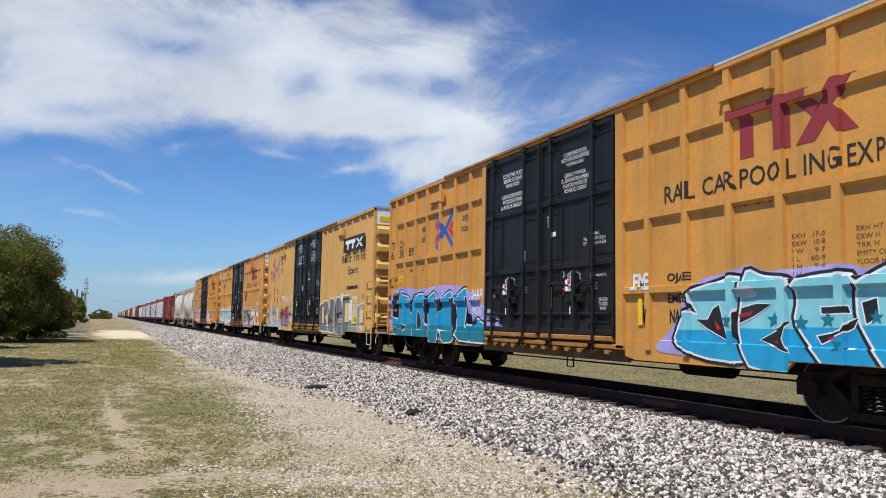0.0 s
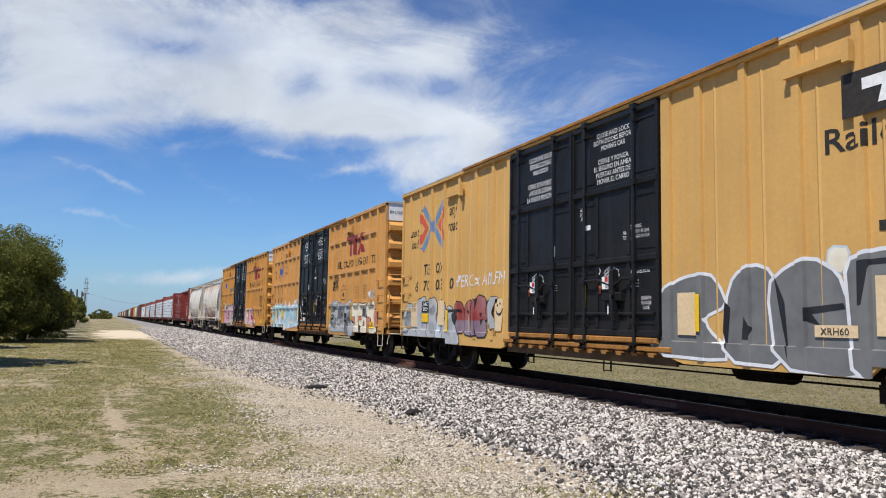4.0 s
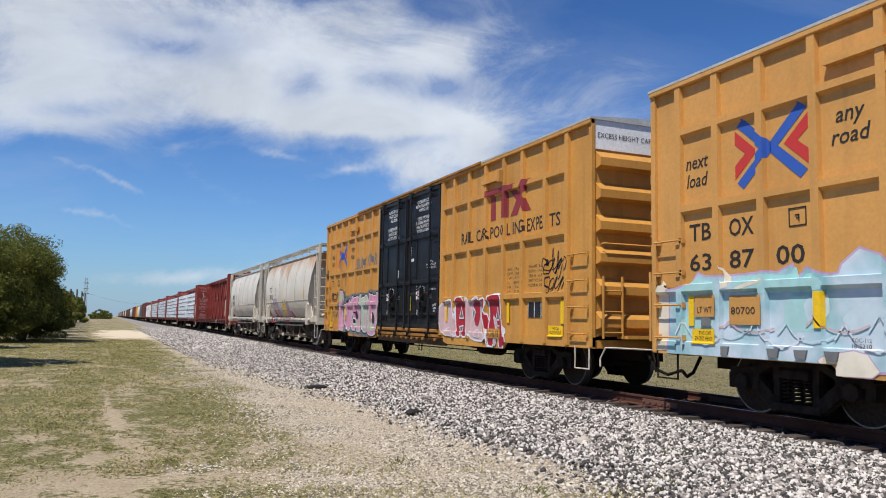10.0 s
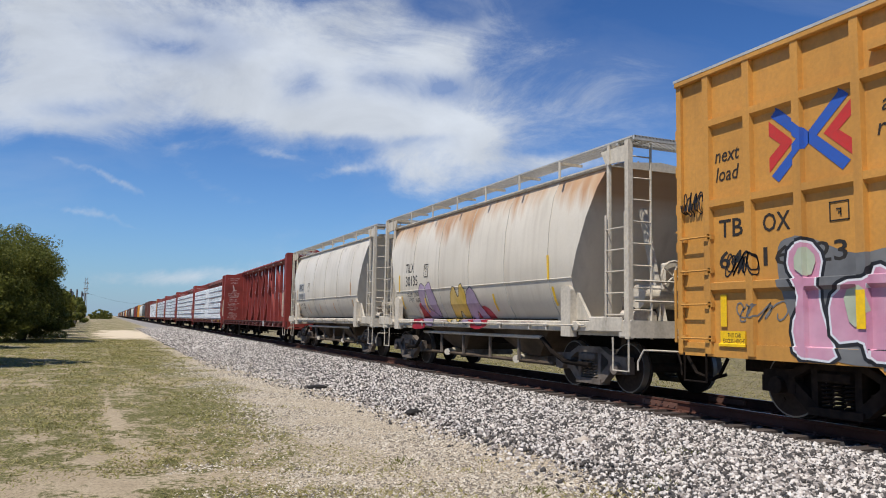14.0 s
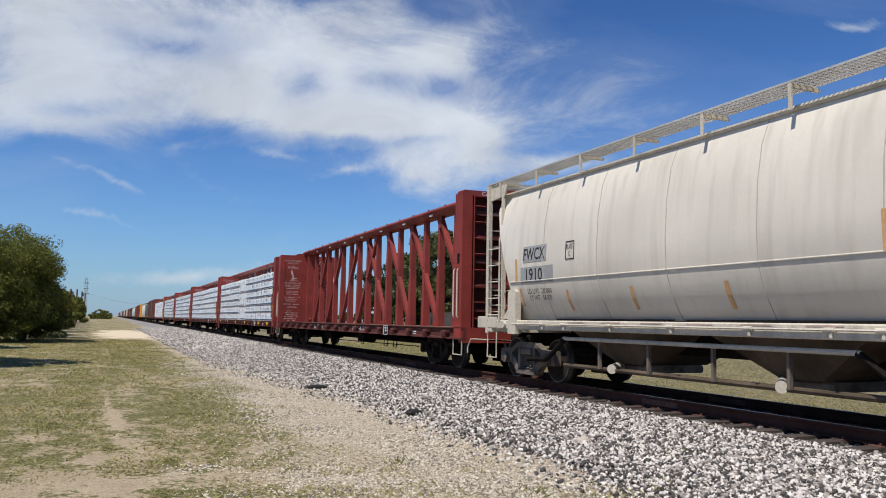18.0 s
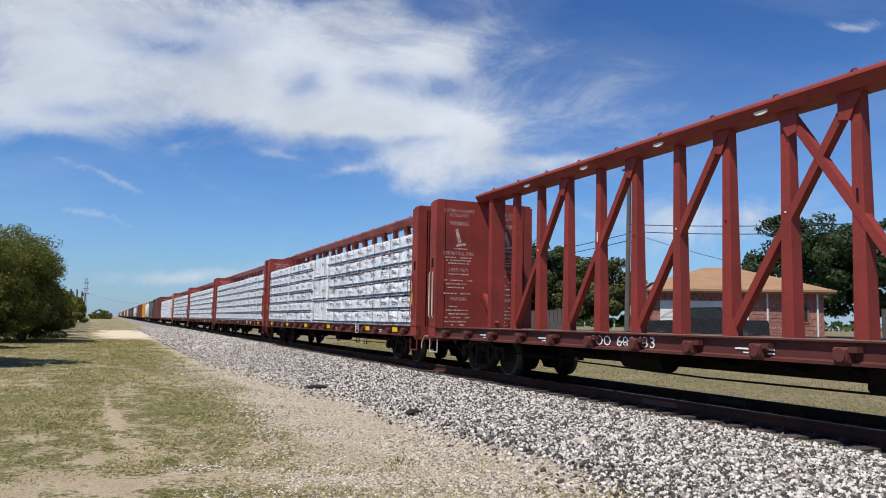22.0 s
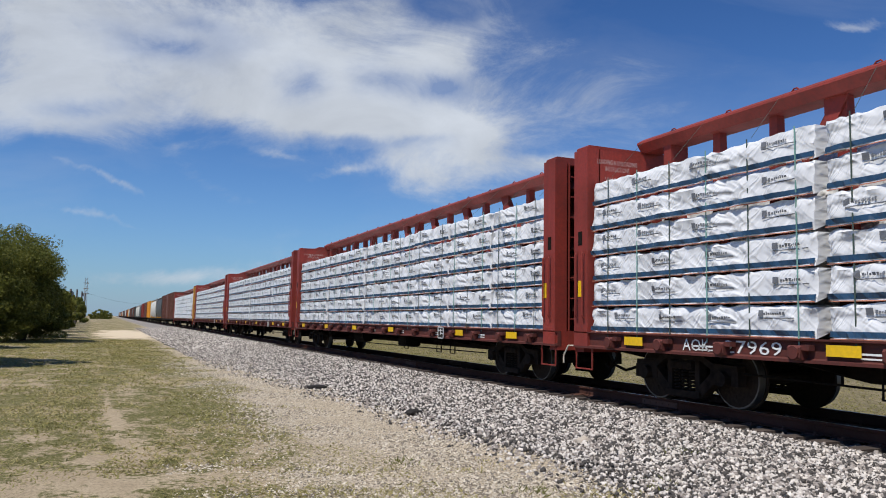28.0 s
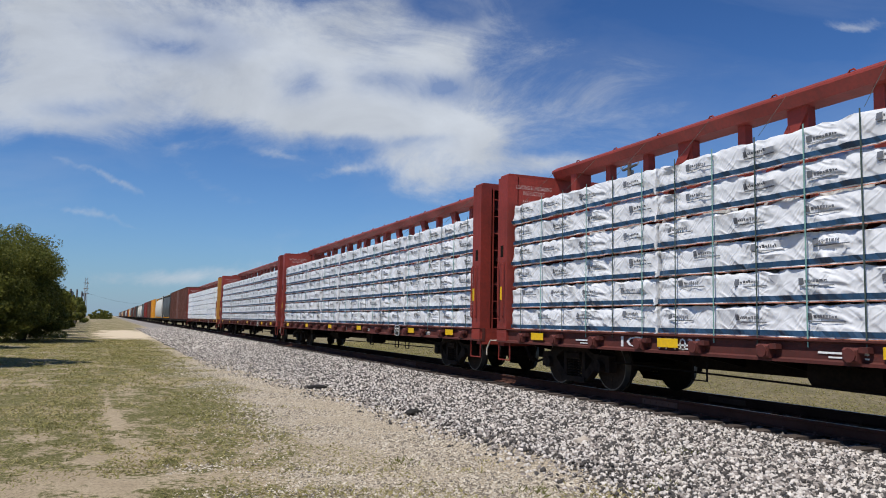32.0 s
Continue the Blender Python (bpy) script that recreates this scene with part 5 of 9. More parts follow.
    for y0, y1 in ((2.75, 6.2), (6.55, 10.0)):
        ym = (y0 + y1) / 2
        bay = Mesh().loft([[(-1.28, y0, 1.34), (1.28, y0, 1.34), (1.28, y1, 1.34), (-1.28, y1, 1.34)], [(-0.75, ym - 0.35, 0.52), (0.75, ym - 0.35, 0.52), (0.75, ym + 0.35, 0.52), (-0.75, ym + 0.35, 0.52)]])
        part("discharge_bay", bay, M["bay"], car, "grimy sloping discharge bay")
        part("outlet_gate", Mesh().rbox(-0.6, 0.6, ym - 0.42, ym + 0.42, 0.38, 0.52, 0.03), M["truck"], car)
        part("outlet_pipe", Mesh().tube([(-1.22, ym - 0.1, 0.44), (-0.7, ym + 0.35, 0.47)], 0.085, 12), M["hopper_frame"], car, smooth=True)
    part("gate_rail", Mesh().tube([(-1.31, 3.1, 0.95), (-1.31, L - 3.1, 0.95)], 0.036, 8), F, car, "pale rail over the discharge gates")
    part("lower_beam", Mesh().tube([(-1.14, 2.9, 0.42), (-1.14, L - 2.9, 0.42)], 0.045, 8), M["bay"], car)
    for y in (4.2, 5.6, 7.1, 8.5):
        part("hanger", Mesh().box(-1.26, -1.2, y, y + 0.05, 0.42, 0.92), M["truck"], car)
    for a, b in ((3.15, 2.35), (L - 3.15, L - 2.35)):
        part("hose", Mesh().tube([(-1.3, a, 0.95), (-1.3, (a + b) / 2, 0.68), (-1.25, b, 0.50), (-1.2, 2 * b - a, 0.47)], 0.05, 8), M["under"], car, smooth=True)
    pipe = Mesh().tube([(-1.49, 1.3, 1.22), (-1.49, L - 1.3, 1.22)], 0.018, 6)
    for y in (2.6, 3.3, 4.6, 6.2, 7.8, 9.3, 10.1):
        pipe.tube([(-1.49, y, 1.22), (-1.49, y + 0.16, 1.22)], 0.032, 8)
        pipe.box(-1.5, -1.455, y + 0.04, y + 0.08, 1.12, 1.24)
    part("train_line", pipe, F, car, "pale brake pipe along the side")
    part("center_sill", Mesh().box(-0.22, 0.22, 0.05, L - 0.05, 0.72, 1.08), M["under"], car)
    # end frames with ladders, braces, handrails
    for ye, s in ((0.0, 1), (L, -1)):
        for sx in (-1, 1):
            part("corner_post", Mesh().box(*sorted((sx * 1.375, sx * 1.475)), *sorted((ye, ye + s * 0.10)), 1.0, 4.46), F, car)
            part("inner_post", Mesh().box(*sorted((sx * 1.36, sx * 1.42)), *sorted((ye + s * 0.64, ye + s * 0.70)), 1.3, 4.42), F, car)
            part("top_gusset", Mesh().prism_yz([(ye + s * 0.1, 4.1), (ye + s * 0.1, 4.4), (ye + s * 0.9, 4.4), (ye + s * 0.75, 4.15)], *sorted((sx * 1.37, sx * 1.41))), F, car)
        ladder(car, -1.40, -0.98, ye + s * 0.02, ye + s * 0.02, 1.0, 4.44, 9, F)
        ladder(car, -1.47, -1.47, ye + s * 0.1, ye + s * 0.66, 1.3, 3.2, 5, F, "side_ladder")
        part("end_sill", Mesh().rbox(-1.46, 1.46, *sorted((ye - s * 0.02, ye + s * 0.3)), 1.02, 1.32, 0.02), F, car)
        part("end_floor", Mesh().box(-1.36, 1.36, *sorted((ye + s * 0.1, ye + s * 1.7)), 1.04, 1.1), F, car)
        br = Mesh()
        for sx in (-1, 1):
            br.beam((sx * 0.5, ye + s * 0.3, 1.3), (sx * 0.5, ye + s * 0.85, 3.4), 0.12, 0.1)
        part("end_brace", br, F, car)
        # plate added to close off the sky; its near-black stands in for shade
        part("shear_plate", Mesh().prism_yz([(ye + s * 0.45, 1.1), (ye + s * 2.0, 1.1), (ye + s * 1.9, 1.5), (ye + s * 0.72, 4.1), (ye + s * 0.42, 4.1)], 1.22, 1.26), M["under"], car, "web plate under the end slope, near-black for shade")
        part("cross_plate", Mesh().box(-1.0, 1.30, *sorted((ye + s * 0.78, ye + s * 0.82)), 1.1, 1.75), M["truck"], car)
        rail = Mesh().tube([(-1.35, ye, 2.0), (1.35, ye, 2.0)], 0.02, 5).tube([(-1.35, ye, 1.65), (1.35, ye, 1.65)], 0.02, 5)
        part("handrail", rail, F, car)
        stirrup(car, *sorted((ye + s * 0.05, ye + s * 0.5)), -1.44, 0.45, 1.02, F)
    part("brake_cylinder", Mesh().tube([(-0.9, 0.5, 1.75), (0.2, 0.5, 1.75)], 0.22, 14), F, car, smooth=True)
    part("brake_valve", Mesh().rbox(-1.1, -0.6, 0.35, 0.75, 1.2, 1.5, 0.05), F, car)
    brake_wheel(car, 0.05, -0.45, 2.1, F)
    couplers(car, L, F)
    for y in (1.74, L - 1.25):
        WHEELS.extend(make_truck("truck", M["truck"], car, y))
    # markings on the round side: letters follow the hull
    def hull_x(z):
        for (a, b), (c, d) in zip(sec[:8], sec[1:8]):
            if d <= z <= b:
                return a + (c - a) * (b - z) / (b - d)
        return -1.465

    HULL_CUTS = [z for _, z in sec[1:8]] + [3.5, 2.9, 2.3, 1.85, 1.48, 1.3]

    def stick(mesh, material, lift, lab="", name="lettering"):
        return part(name, drape(mesh, [], HULL_CUTS, lambda y, z: hull_x(z), lift), material, car, lab)

    if mark == "TILX":
        stick(letters_mesh("TILX", 10.75, 2.66, 0.68, 0.27, 0, 0.012), M["ink"], 0.004, "black reporting mark")
        stick(letters_mesh("30135", 10.72, 2.26, 0.95, 0.30, 0, 0.012), M["ink"], 0.004, "black reporting mark")
        stick(letters_mesh("LD LMT  229400\nLT WT   56600", 10.66, 1.79, 0.95, 0.28, 0), M["ink"], 0.004, "black load data")
        # graffiti low on the side
        hull_paint = lambda mesh, lift, top: drape(mesh, [], HULL_CUTS, lambda y, z: hull_x(z), lift + 0.004, top)
        spray(car, hull_paint, 10.18, 1.01, [(0, 0), (9, 21), (27, 44), (25, 67), (42, 80), (76, 44), (104, 12), (94, 3)], "g_red", None, order=0)
        spray(car, hull_paint, 9.74, 1.12, [(13, 46), (0, 69), (1, 96), (21, 121), (56, 106), (43, 84), (51, 49), (84, 32), (115, 28), (114, 0), (64, 1), (35, 24)], "g_plum", "g_black", order=1, edge=0.02)
        spray(car, hull_paint, 9.18, 1.36, [(0, 83), (26, 98), (38, 87), (57, 56), (61, 40), (59, 0), (30, 8), (15, 29), (5, 55)], "g_plum", "g_black", order=2, edge=0.02)
        spray(car, hull_paint, 7.70, 1.20, [(0, 10), (10, 70), (45, 100), (60, 60), (85, 105), (110, 80), (100, 20), (70, 0), (50, 40), (30, 0)], "g_gold", "g_black", order=3, edge=0.02)
        spray(car, hull_paint, 6.75, 1.18, [(0, 5), (15, 80), (55, 95), (90, 30), (120, 0), (75, 0), (50, 40), (35, 0)], "g_plum", "g_black", order=4, edge=0.02)
        spray(car, hull_paint, 6.45, 1.05, [(0, 10), (30, 55), (80, 60), (120, 15), (60, 0)], "g_red", None, order=0)
    else:
        stick(Mesh().add([(0, 10.0, 2.52), (0, 10.95, 2.52), (0, 10.95, 2.86), (0, 10.0, 2.86)], [(0, 1, 2, 3)]), M["hopper_patch"], 0.006, "grey patch", "number_patch")
        stick(Mesh().add([(0, 9.75, 2.08), (0, 11.05, 2.08), (0, 11.05, 2.42), (0, 9.75, 2.42)], [(0, 1, 2, 3)]), M["hopper_patch"], 0.006, "grey patch", "number_patch")
        stick(letters_mesh("FWCX", 10.92, 2.56, 0.86, 0.26, 0, 0.012), M["ink"], 0.009, "black reporting mark")
        stick(letters_mesh("1910", 10.82, 2.12, 0.66, 0.27, 0, 0.012), M["ink"], 0.009, "black reporting mark")
        stick(letters_mesh("LD LMT  230000\nLT WT   56000", 10.85, 1.72, 0.95, 0.24, 0), M["ink"], 0.009, "black load data")
    me = Mesh()
    for a, b, c, d in ((8.98, 9.28, 2.48, 2.50), (8.98, 9.28, 2.82, 2.84), (8.98, 9.0, 2.48, 2.84), (9.26, 9.28, 2.48, 2.84)):
        me.add([(0, a, c), (0, b, c), (0, b, d), (0, a, d)], [(0, 1, 2, 3)])
    stick(me, M["ink"], 0.009, "small outlined stencil", "stencil_box")
    stick(letters_mesh("PLATE\nC", 9.25, 2.54, 0.22, 0.24, 0), M["ink"], 0.009)
    for y, za, zb in ((2.55, 2.12, 2.62), (2.45, 1.6, 1.98), (5.1, 1.5, 1.9), (7.3, 1.5, 1.9), (9.3, 1.5, 1.9), (11.2, 2.12, 2.62), (11.1, 1.6, 1.98)):
        stick(Mesh().add([(0, y, za), (0, y + 0.08, za), (0, y + 0.08, zb), (0, y, zb)], [(0, 1, 2, 3)]), M["old_reflector" if mark == "FWCX" else "reflector"], 0.012, "orange reflector strip", "reflector")
    for i in range(6):
        y = 3.2 + i * 1.1
        plate(car, "stencil_line", y, y + 0.55, 1.26, 1.28, -1.46, M["faint_note"], "small faded red note")
    return car


M["faint_note"] = mat("faded_red_stencil", (0.50, 0.36, 0.30), 0.6)
M["seam"] = mat("dirty_weld_line", (0.46, 0.42, 0.36), 0.6, dark=0.8)
M["hopper_patch"] = mat("grey_repaint_patch", (0.33, 0.33, 0.32), 0.5, dark=0.85)
M["old_reflector"] = mat("faded_orange_tape", (0.62, 0.34, 0.14), 0.6, dark=0.8)


# ---- centerbeam flatcars ----
def centerbeam(at, label, open_beam, mark, number, plates_on=True, L=23.25, near="maroon"):
    car = new("centerbeam_flatcar")
    tagged(car, label, "flatcar", "train cars")
    TRAIN.append((car, at))
    P = M["maroon"]
    part("deck", Mesh().box(-1.42, 1.42, 0.1, L - 0.1, 1.0, 1.09), M["deck"], car)
    for sx in (-1, 1):
        part("side_sill", Mesh().prism_xz([(sx * 1.36, 0.80), (sx * 1.50, 0.80), (sx * 1.50, 0.84), (sx * 1.44, 0.86), (sx * 1.44, 1.06), (sx * 1.50, 1.08), (sx * 1.50, 1.10), (sx * 1.36, 1.10)], 0.0, L), M["maroon_sill"], car)
    # centre sill and cross bearers carry the shade under the deck in their colour
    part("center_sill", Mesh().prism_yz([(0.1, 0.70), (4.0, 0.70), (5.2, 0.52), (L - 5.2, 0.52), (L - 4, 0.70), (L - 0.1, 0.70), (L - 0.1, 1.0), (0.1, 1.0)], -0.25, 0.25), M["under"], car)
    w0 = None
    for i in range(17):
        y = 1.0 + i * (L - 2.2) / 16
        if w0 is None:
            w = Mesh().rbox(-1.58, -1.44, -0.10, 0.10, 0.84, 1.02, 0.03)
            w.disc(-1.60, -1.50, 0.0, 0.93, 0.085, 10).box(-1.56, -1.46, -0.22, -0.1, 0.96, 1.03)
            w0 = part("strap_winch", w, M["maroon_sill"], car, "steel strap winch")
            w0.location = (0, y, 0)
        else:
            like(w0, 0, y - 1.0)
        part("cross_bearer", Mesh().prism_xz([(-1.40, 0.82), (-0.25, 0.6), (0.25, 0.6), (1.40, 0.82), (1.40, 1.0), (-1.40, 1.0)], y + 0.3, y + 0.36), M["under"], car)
    # end bulkheads, open frames with rungs on their outer face
    for y0, y1, s in ((0.02, 0.46, -1), (L - 0.46, L - 0.02, 1)):
        yi, yo = (y1, y0) if s < 0 else (y0, y1)
        top = 4.56
        for sx in (-1, 1):
            part("bulkhead_post", Mesh().prism_xz([(sx * 1.50, 0.84), (sx * 1.22, 0.84), (sx * 1.22, top), (sx * 1.50, top - 0.02)], y0, y1), M[near] if s < 0 else P, car)
        # near sheet gets the darker red to paint in the recess's shade
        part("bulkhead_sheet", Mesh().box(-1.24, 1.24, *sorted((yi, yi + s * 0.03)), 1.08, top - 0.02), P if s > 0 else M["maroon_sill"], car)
        part("bulkhead_cap", Mesh().rbox(-1.46, 1.46, y0 + 0.03, y1 - 0.03, top - 0.10, top + 0.05, 0.02), P, car)
        for i in range(5):
            z = 1.5 + i * 0.62
            # ribs share that darker red, shade painted into the frame
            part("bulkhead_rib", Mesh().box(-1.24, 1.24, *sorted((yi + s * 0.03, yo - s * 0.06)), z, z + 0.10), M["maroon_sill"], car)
        part("bulkhead_stud", Mesh().box(-0.12, 0.12, *sorted((yi + s * 0.03, yo - s * 0.03)), 1.08, top - 0.1), P, car)
        ladder(car, -1.16, -0.72, yo - s * 0.02, yo - s * 0.02, 0.8, 4.5, 9, P)
        grab = Mesh().tube([(-1.53, yi + s * 0.08, 1.35), (-1.56, yi + s * 0.08, 1.4), (-1.56, yi + s * 0.08, 2.55), (-1.53, yi + s * 0.08, 2.6)], 0.018, 5)
        grab.tube([(-1.53, yi + s * 0.3, 1.35), (-1.56, yi + s * 0.3, 1.4), (-1.56, yi + s * 0.3, 2.55), (-1.53, yi + s * 0.3, 2.6)], 0.018, 5)
        part("grab_iron", grab, M["hopper_frame"] if open_beam else P, car)
        if plates_on:
            plate(car, "reflector", min(yi, yi + s * 0.3) + 0.17, max(yi, yi + s * 0.3) - 0.0, 1.75, 2.05, -1.503, M["reflector"], "yellow reflector strip")
        hole = Mesh().rbox(-1.505, -1.495, *sorted((yi + s * 0.17, yi + s * 0.30)), 2.72, 2.98, 0.002)
        part("slot", hole, M["under"], car)
        stirrup(car, *sorted((y0 + 0.02, y1 + 0.1) if s < 0 else (y0 - 0.1, y1 - 0.02)), -1.46, 0.42, 0.82, P if not open_beam else M["hopper_frame"])
        part("end_sill", Mesh().box(-1.45, 1.45, *sorted((yo + s * 0.012, yo - s * 0.25)), 0.72, 1.1), P, car)
        if s < 0:
            co, faces = GLYPHS[("CAUTION", 0.0, 0.0)]
            lo, hi = co.min(0), co.max(0)
            cm = Mesh()
            cm.v, cm.f = [(-0.95 + 0.75 * a, y0 + 0.024, top - 0.065 + 0.085 * b) for a, b in (co - lo) / (hi - lo)], list(faces)
            part("lettering", cm, M["white"], car, "white warning word")
    # centre truss
    zt = 4.78
    top = Mesh()
    top.prism_xz([(-0.31, zt - 0.045), (-0.30, zt - 0.005), (-0.16, zt + 0.075), (0.0, zt + 0.095), (0.16, zt + 0.075), (0.30, zt - 0.005), (0.31, zt - 0.045), (0.20, zt - 0.20), (-0.20, zt - 0.20)], 0.4, L - 0.4)
    part("top_chord", top, P, car, "broad oxide red top chord")
    ys = [2.37 + 1.24 * i for i in range(16)]
    for i, y in enumerate(ys):
        if y > L - 1.2:
            break
        po = Mesh()
        po.loft([[(-k, y - k, z), (k, y - k, z), (k, y + k, z), (-k, y + k, z)] for k, z in ((0.115, 1.08), (0.078, zt - 0.16))])
        o = part("upright", po, P, car)
        if open_beam:
            part("lightening_hole", Mesh().box(-0.112, -0.10, y - 0.012, y + 0.012, 3.0, 3.2 if i % 5 == 2 else 3.03), M["white"] if i % 2 == 0 else M["under"], o)
    for y in (1.15, L - 1.15):
        part("upright", Mesh().box(-0.2, 0.2, y - 0.1, y + 0.1, 1.08, zt - 0.16), P, car)
    legs = [(2 * k + 2, 2 * k) for k in range(4)] + [(13 - 2 * k, 15 - 2 * k) for k in range(4)]
    for hi, lo in legs:
        s_ = 1 if lo > hi else -1
        yt, yb = ys[hi] + s_ * 0.06, ys[lo] - s_ * 0.10
        xo = -0.03 if s_ > 0 else -0.037
        part("diagonal", Mesh().beam((xo, yb, 1.22), (xo, yt, zt - 0.22), 0.13, 0.14), P, car)
        low = [(yt + 0.2, zt - 0.55), (yt + 0.02, zt - 0.6)] if s_ > 0 else [(yt - 0.02, zt - 0.6), (yt - 0.2, zt - 0.55)]
        part("gusset", Mesh().prism_yz([(yt - 0.2, zt - 0.18), (yt + 0.2, zt - 0.18)] + low, -0.122, -0.085), P, car)
        part("foot_gusset", Mesh().prism_yz([(yb - 0.18, 1.09), (yb + 0.18, 1.09), (yb - s_ * 0.05, 1.4)], -0.15, -0.142), P, car)
    for y, s_ in ((0.5, 1), (L - 0.5, -1)):
        part("diagonal", Mesh().beam((-0.03, y, 2.0), (-0.03, y + s_ * 0.75, 1.2), 0.12, 0.12), P, car)
    if open_beam:
        for i in range(0, 15, 2):
            slot = Mesh().disc(-0.262, -0.235, 0, 0, 0.045, 12)
            slot.v = [(x, ys[i] + 0.3 + 3.2 * y, zt - 0.135 + z) for x, y, z in slot.v]
            part("chord_slot", slot, M["trim"], car, "pale worn slot")
    for i in range(16):
        y = 1.3 + i * 1.37
        part("strap_anchor", Mesh().tube([(-0.2, y, zt + 0.04), (-0.2, y + 0.04, zt + 0.085), (-0.2, y + 0.10, zt + 0.085), (-0.2, y + 0.14, zt + 0.04)], 0.014, 5), P, car)
    # brake gear below
    part("air_reservoir", Mesh().tube([(-0.75, 14.2, 0.66), (-0.75, 15.3, 0.66)], 0.22, 14), M["under"], car, smooth=True)
    part("brake_valve", Mesh().rbox(-1.0, -0.5, 9.6, 10.3, 0.45, 0.8, 0.05), M["under"], car)
    part("brake_rod", Mesh().tube([(-1.1, 3.8, 0.5), (-1.1, 13.0, 0.45), (-1.0, 19.5, 0.55)], 0.016, 5), M["under"], car)
    for y in (5.2, 6.1, 8.6, 16.8):
        stirrup(car, y, y + 0.3, -1.3, 0.42, 0.82, M["under"])
    me = Mesh()
    for a, b, c, d in ((0, 0.36, 0, 0.016), (0, 0.36, 0.284, 0.30), (0, 0.016, 0, 0.3), (0.344, 0.36, 0, 0.3), (0.18, 0.194, 0.1, 0.25), (0.05, 0.15, 0.2, 0.22), (0.22, 0.31, 0.2, 0.22), (0.05, 0.15, 0.12, 0.14)):
        me.box(-1.56, -1.548, 5.38 + a, 5.38 + b, 0.80 + c, 0.80 + d)
    part("stencil_panel", Mesh().box(-1.552, -1.545, 5.38, 5.74, 0.80, 1.10), M["ink"], car, "black service panel")
    me.v = [(x - 0.006, y, z) for x, y, z in me.v]
    part("stencil_board", me, M["white"], car, "white outlined service stencil")
    if plates_on:
        for y in (1.55, 4.3, 9.4, 13.3, 17.2, 21.2):
            plate(car, "reflector", y, y + 0.48, 0.90, 1.04, -1.505, M["reflector"], "yellow reflector plate")
    if mark:
        letters(car, mark, MARKS[mark][0], 0.868, 0.58, 0.18, -1.452, M["white"], "lettering", "white reporting mark")
        letters(car, number, MARKS[mark][1], 0.868, 1.02, 0.18, -1.452, M["white"], "lettering", "white reporting mark")
    for i in range(7):
        y = 3.2 + i * 2.7
        plate(car, "stencil_line", y, y + 0.7, 0.93, 0.955, -1.448, M["white"], "small white stencilling")
        plate(car, "stencil_line", y, y + 0.55, 0.88, 0.90, -1.448, M["white"])
    couplers(car, L, P)
    for y in (2.53, L - 2.53):
        WHEELS.extend(make_truck("truck", M["dark_truck"], car, y))
    return car


MARKS = dict(SOO=(15.5, 14.75), AOK=(20.3, 19.42), IC=(18.7, 17.75))


def bulkhead_notices(car, L=23.25):
    """Worn white instructions in two panels on the inner face of the far bulkhead; the small print is rows of short bars."""
    yb = L - 0.463
    rnd = random.Random(5)
    heads = [("LOADING & UNLOADING\nINSTRUCTIONS", 4.14, 0.22, 0.92), ("WARNING", 3.90, 0.12, 0.56), ("CAR MAY FALL OVER", 3.08, 0.09, 0.92), ("SAFETY FIRST", 2.62, 0.09, 0.60), ("WARNING", 1.82, 0.10, 0.50)]
    rows = [(2.99, 0.80), (2.91, 0.74), (2.83, 0.62), (2.53, 0.60), (2.36, 0.86), (2.26, 0.76), (2.16, 0.66), (2.00, 0.88), (1.64, 0.56), (1.54, 0.72), (1.44, 0.58), (1.34, 0.76), (1.23, 0.80), (1.14, 0.42)]
    for x0 in (-1.32, 0.20):
        for text, z, h, w in heads:
            co, faces = GLYPHS[(text, 0.0, 0.0)]
            lo, hi = co.min(0), co.max(0)
            q = (co - lo) / (hi - lo)
            me = Mesh()
            me.v, me.f = [(x0 + 0.5 - w / 2 + a * w, yb, z + b * h) for a, b in q], list(faces)
            part("lettering", me, M["worn_white"], car, "worn white loading warning")
        fig = Mesh()
        for pts in (((0.38, 3.78), (0.46, 3.82), (0.58, 3.44), (0.48, 3.40)), ((0.44, 3.38), (0.70, 3.42), (0.72, 3.36), (0.40, 3.30)), ((0.36, 3.27), (0.76, 3.27), (0.76, 3.24), (0.36, 3.24))):
            fig.add([(x0 + a, yb, b) for a, b in pts], [(0, 1, 2, 3)])
        part("sign_figure", fig, M["worn_white"], car, "worn white tipping car sign")
        for z, w in rows:
            line, a = Mesh(), x0 + 0.5 - w / 2
            while a < x0 + 0.5 + w / 2 - 0.05:
                b = min(a + rnd.uniform(0.03, 0.14), x0 + 0.5 + w / 2)
                if rnd.random() < 0.85:
                    line.box(a, b, yb - 0.002, yb, z + rnd.uniform(-0.004, 0.004), z + 0.034)
                a = b + 0.022
            part("stencil_line", line, M["worn_white"], car, "worn small white stencilling")


def crumple(y, z, v):
    """Folds of loose wrap: long slanted creases over a slow bulge."""
    a = 1 - 2.6 * abs(noise.noise(Vector((y * 3.4 + z * 1.6 + v * 7.1, z * 2.2 - y * 0.6, v * 3.7))))
    b = noise.noise(Vector((y * 1.1 + v * 3.0, z, v)))
    return 1.25 * (a - 0.5) + 1.0 * b - 0.25 * (abs(z - 0.5) * 2) ** 4


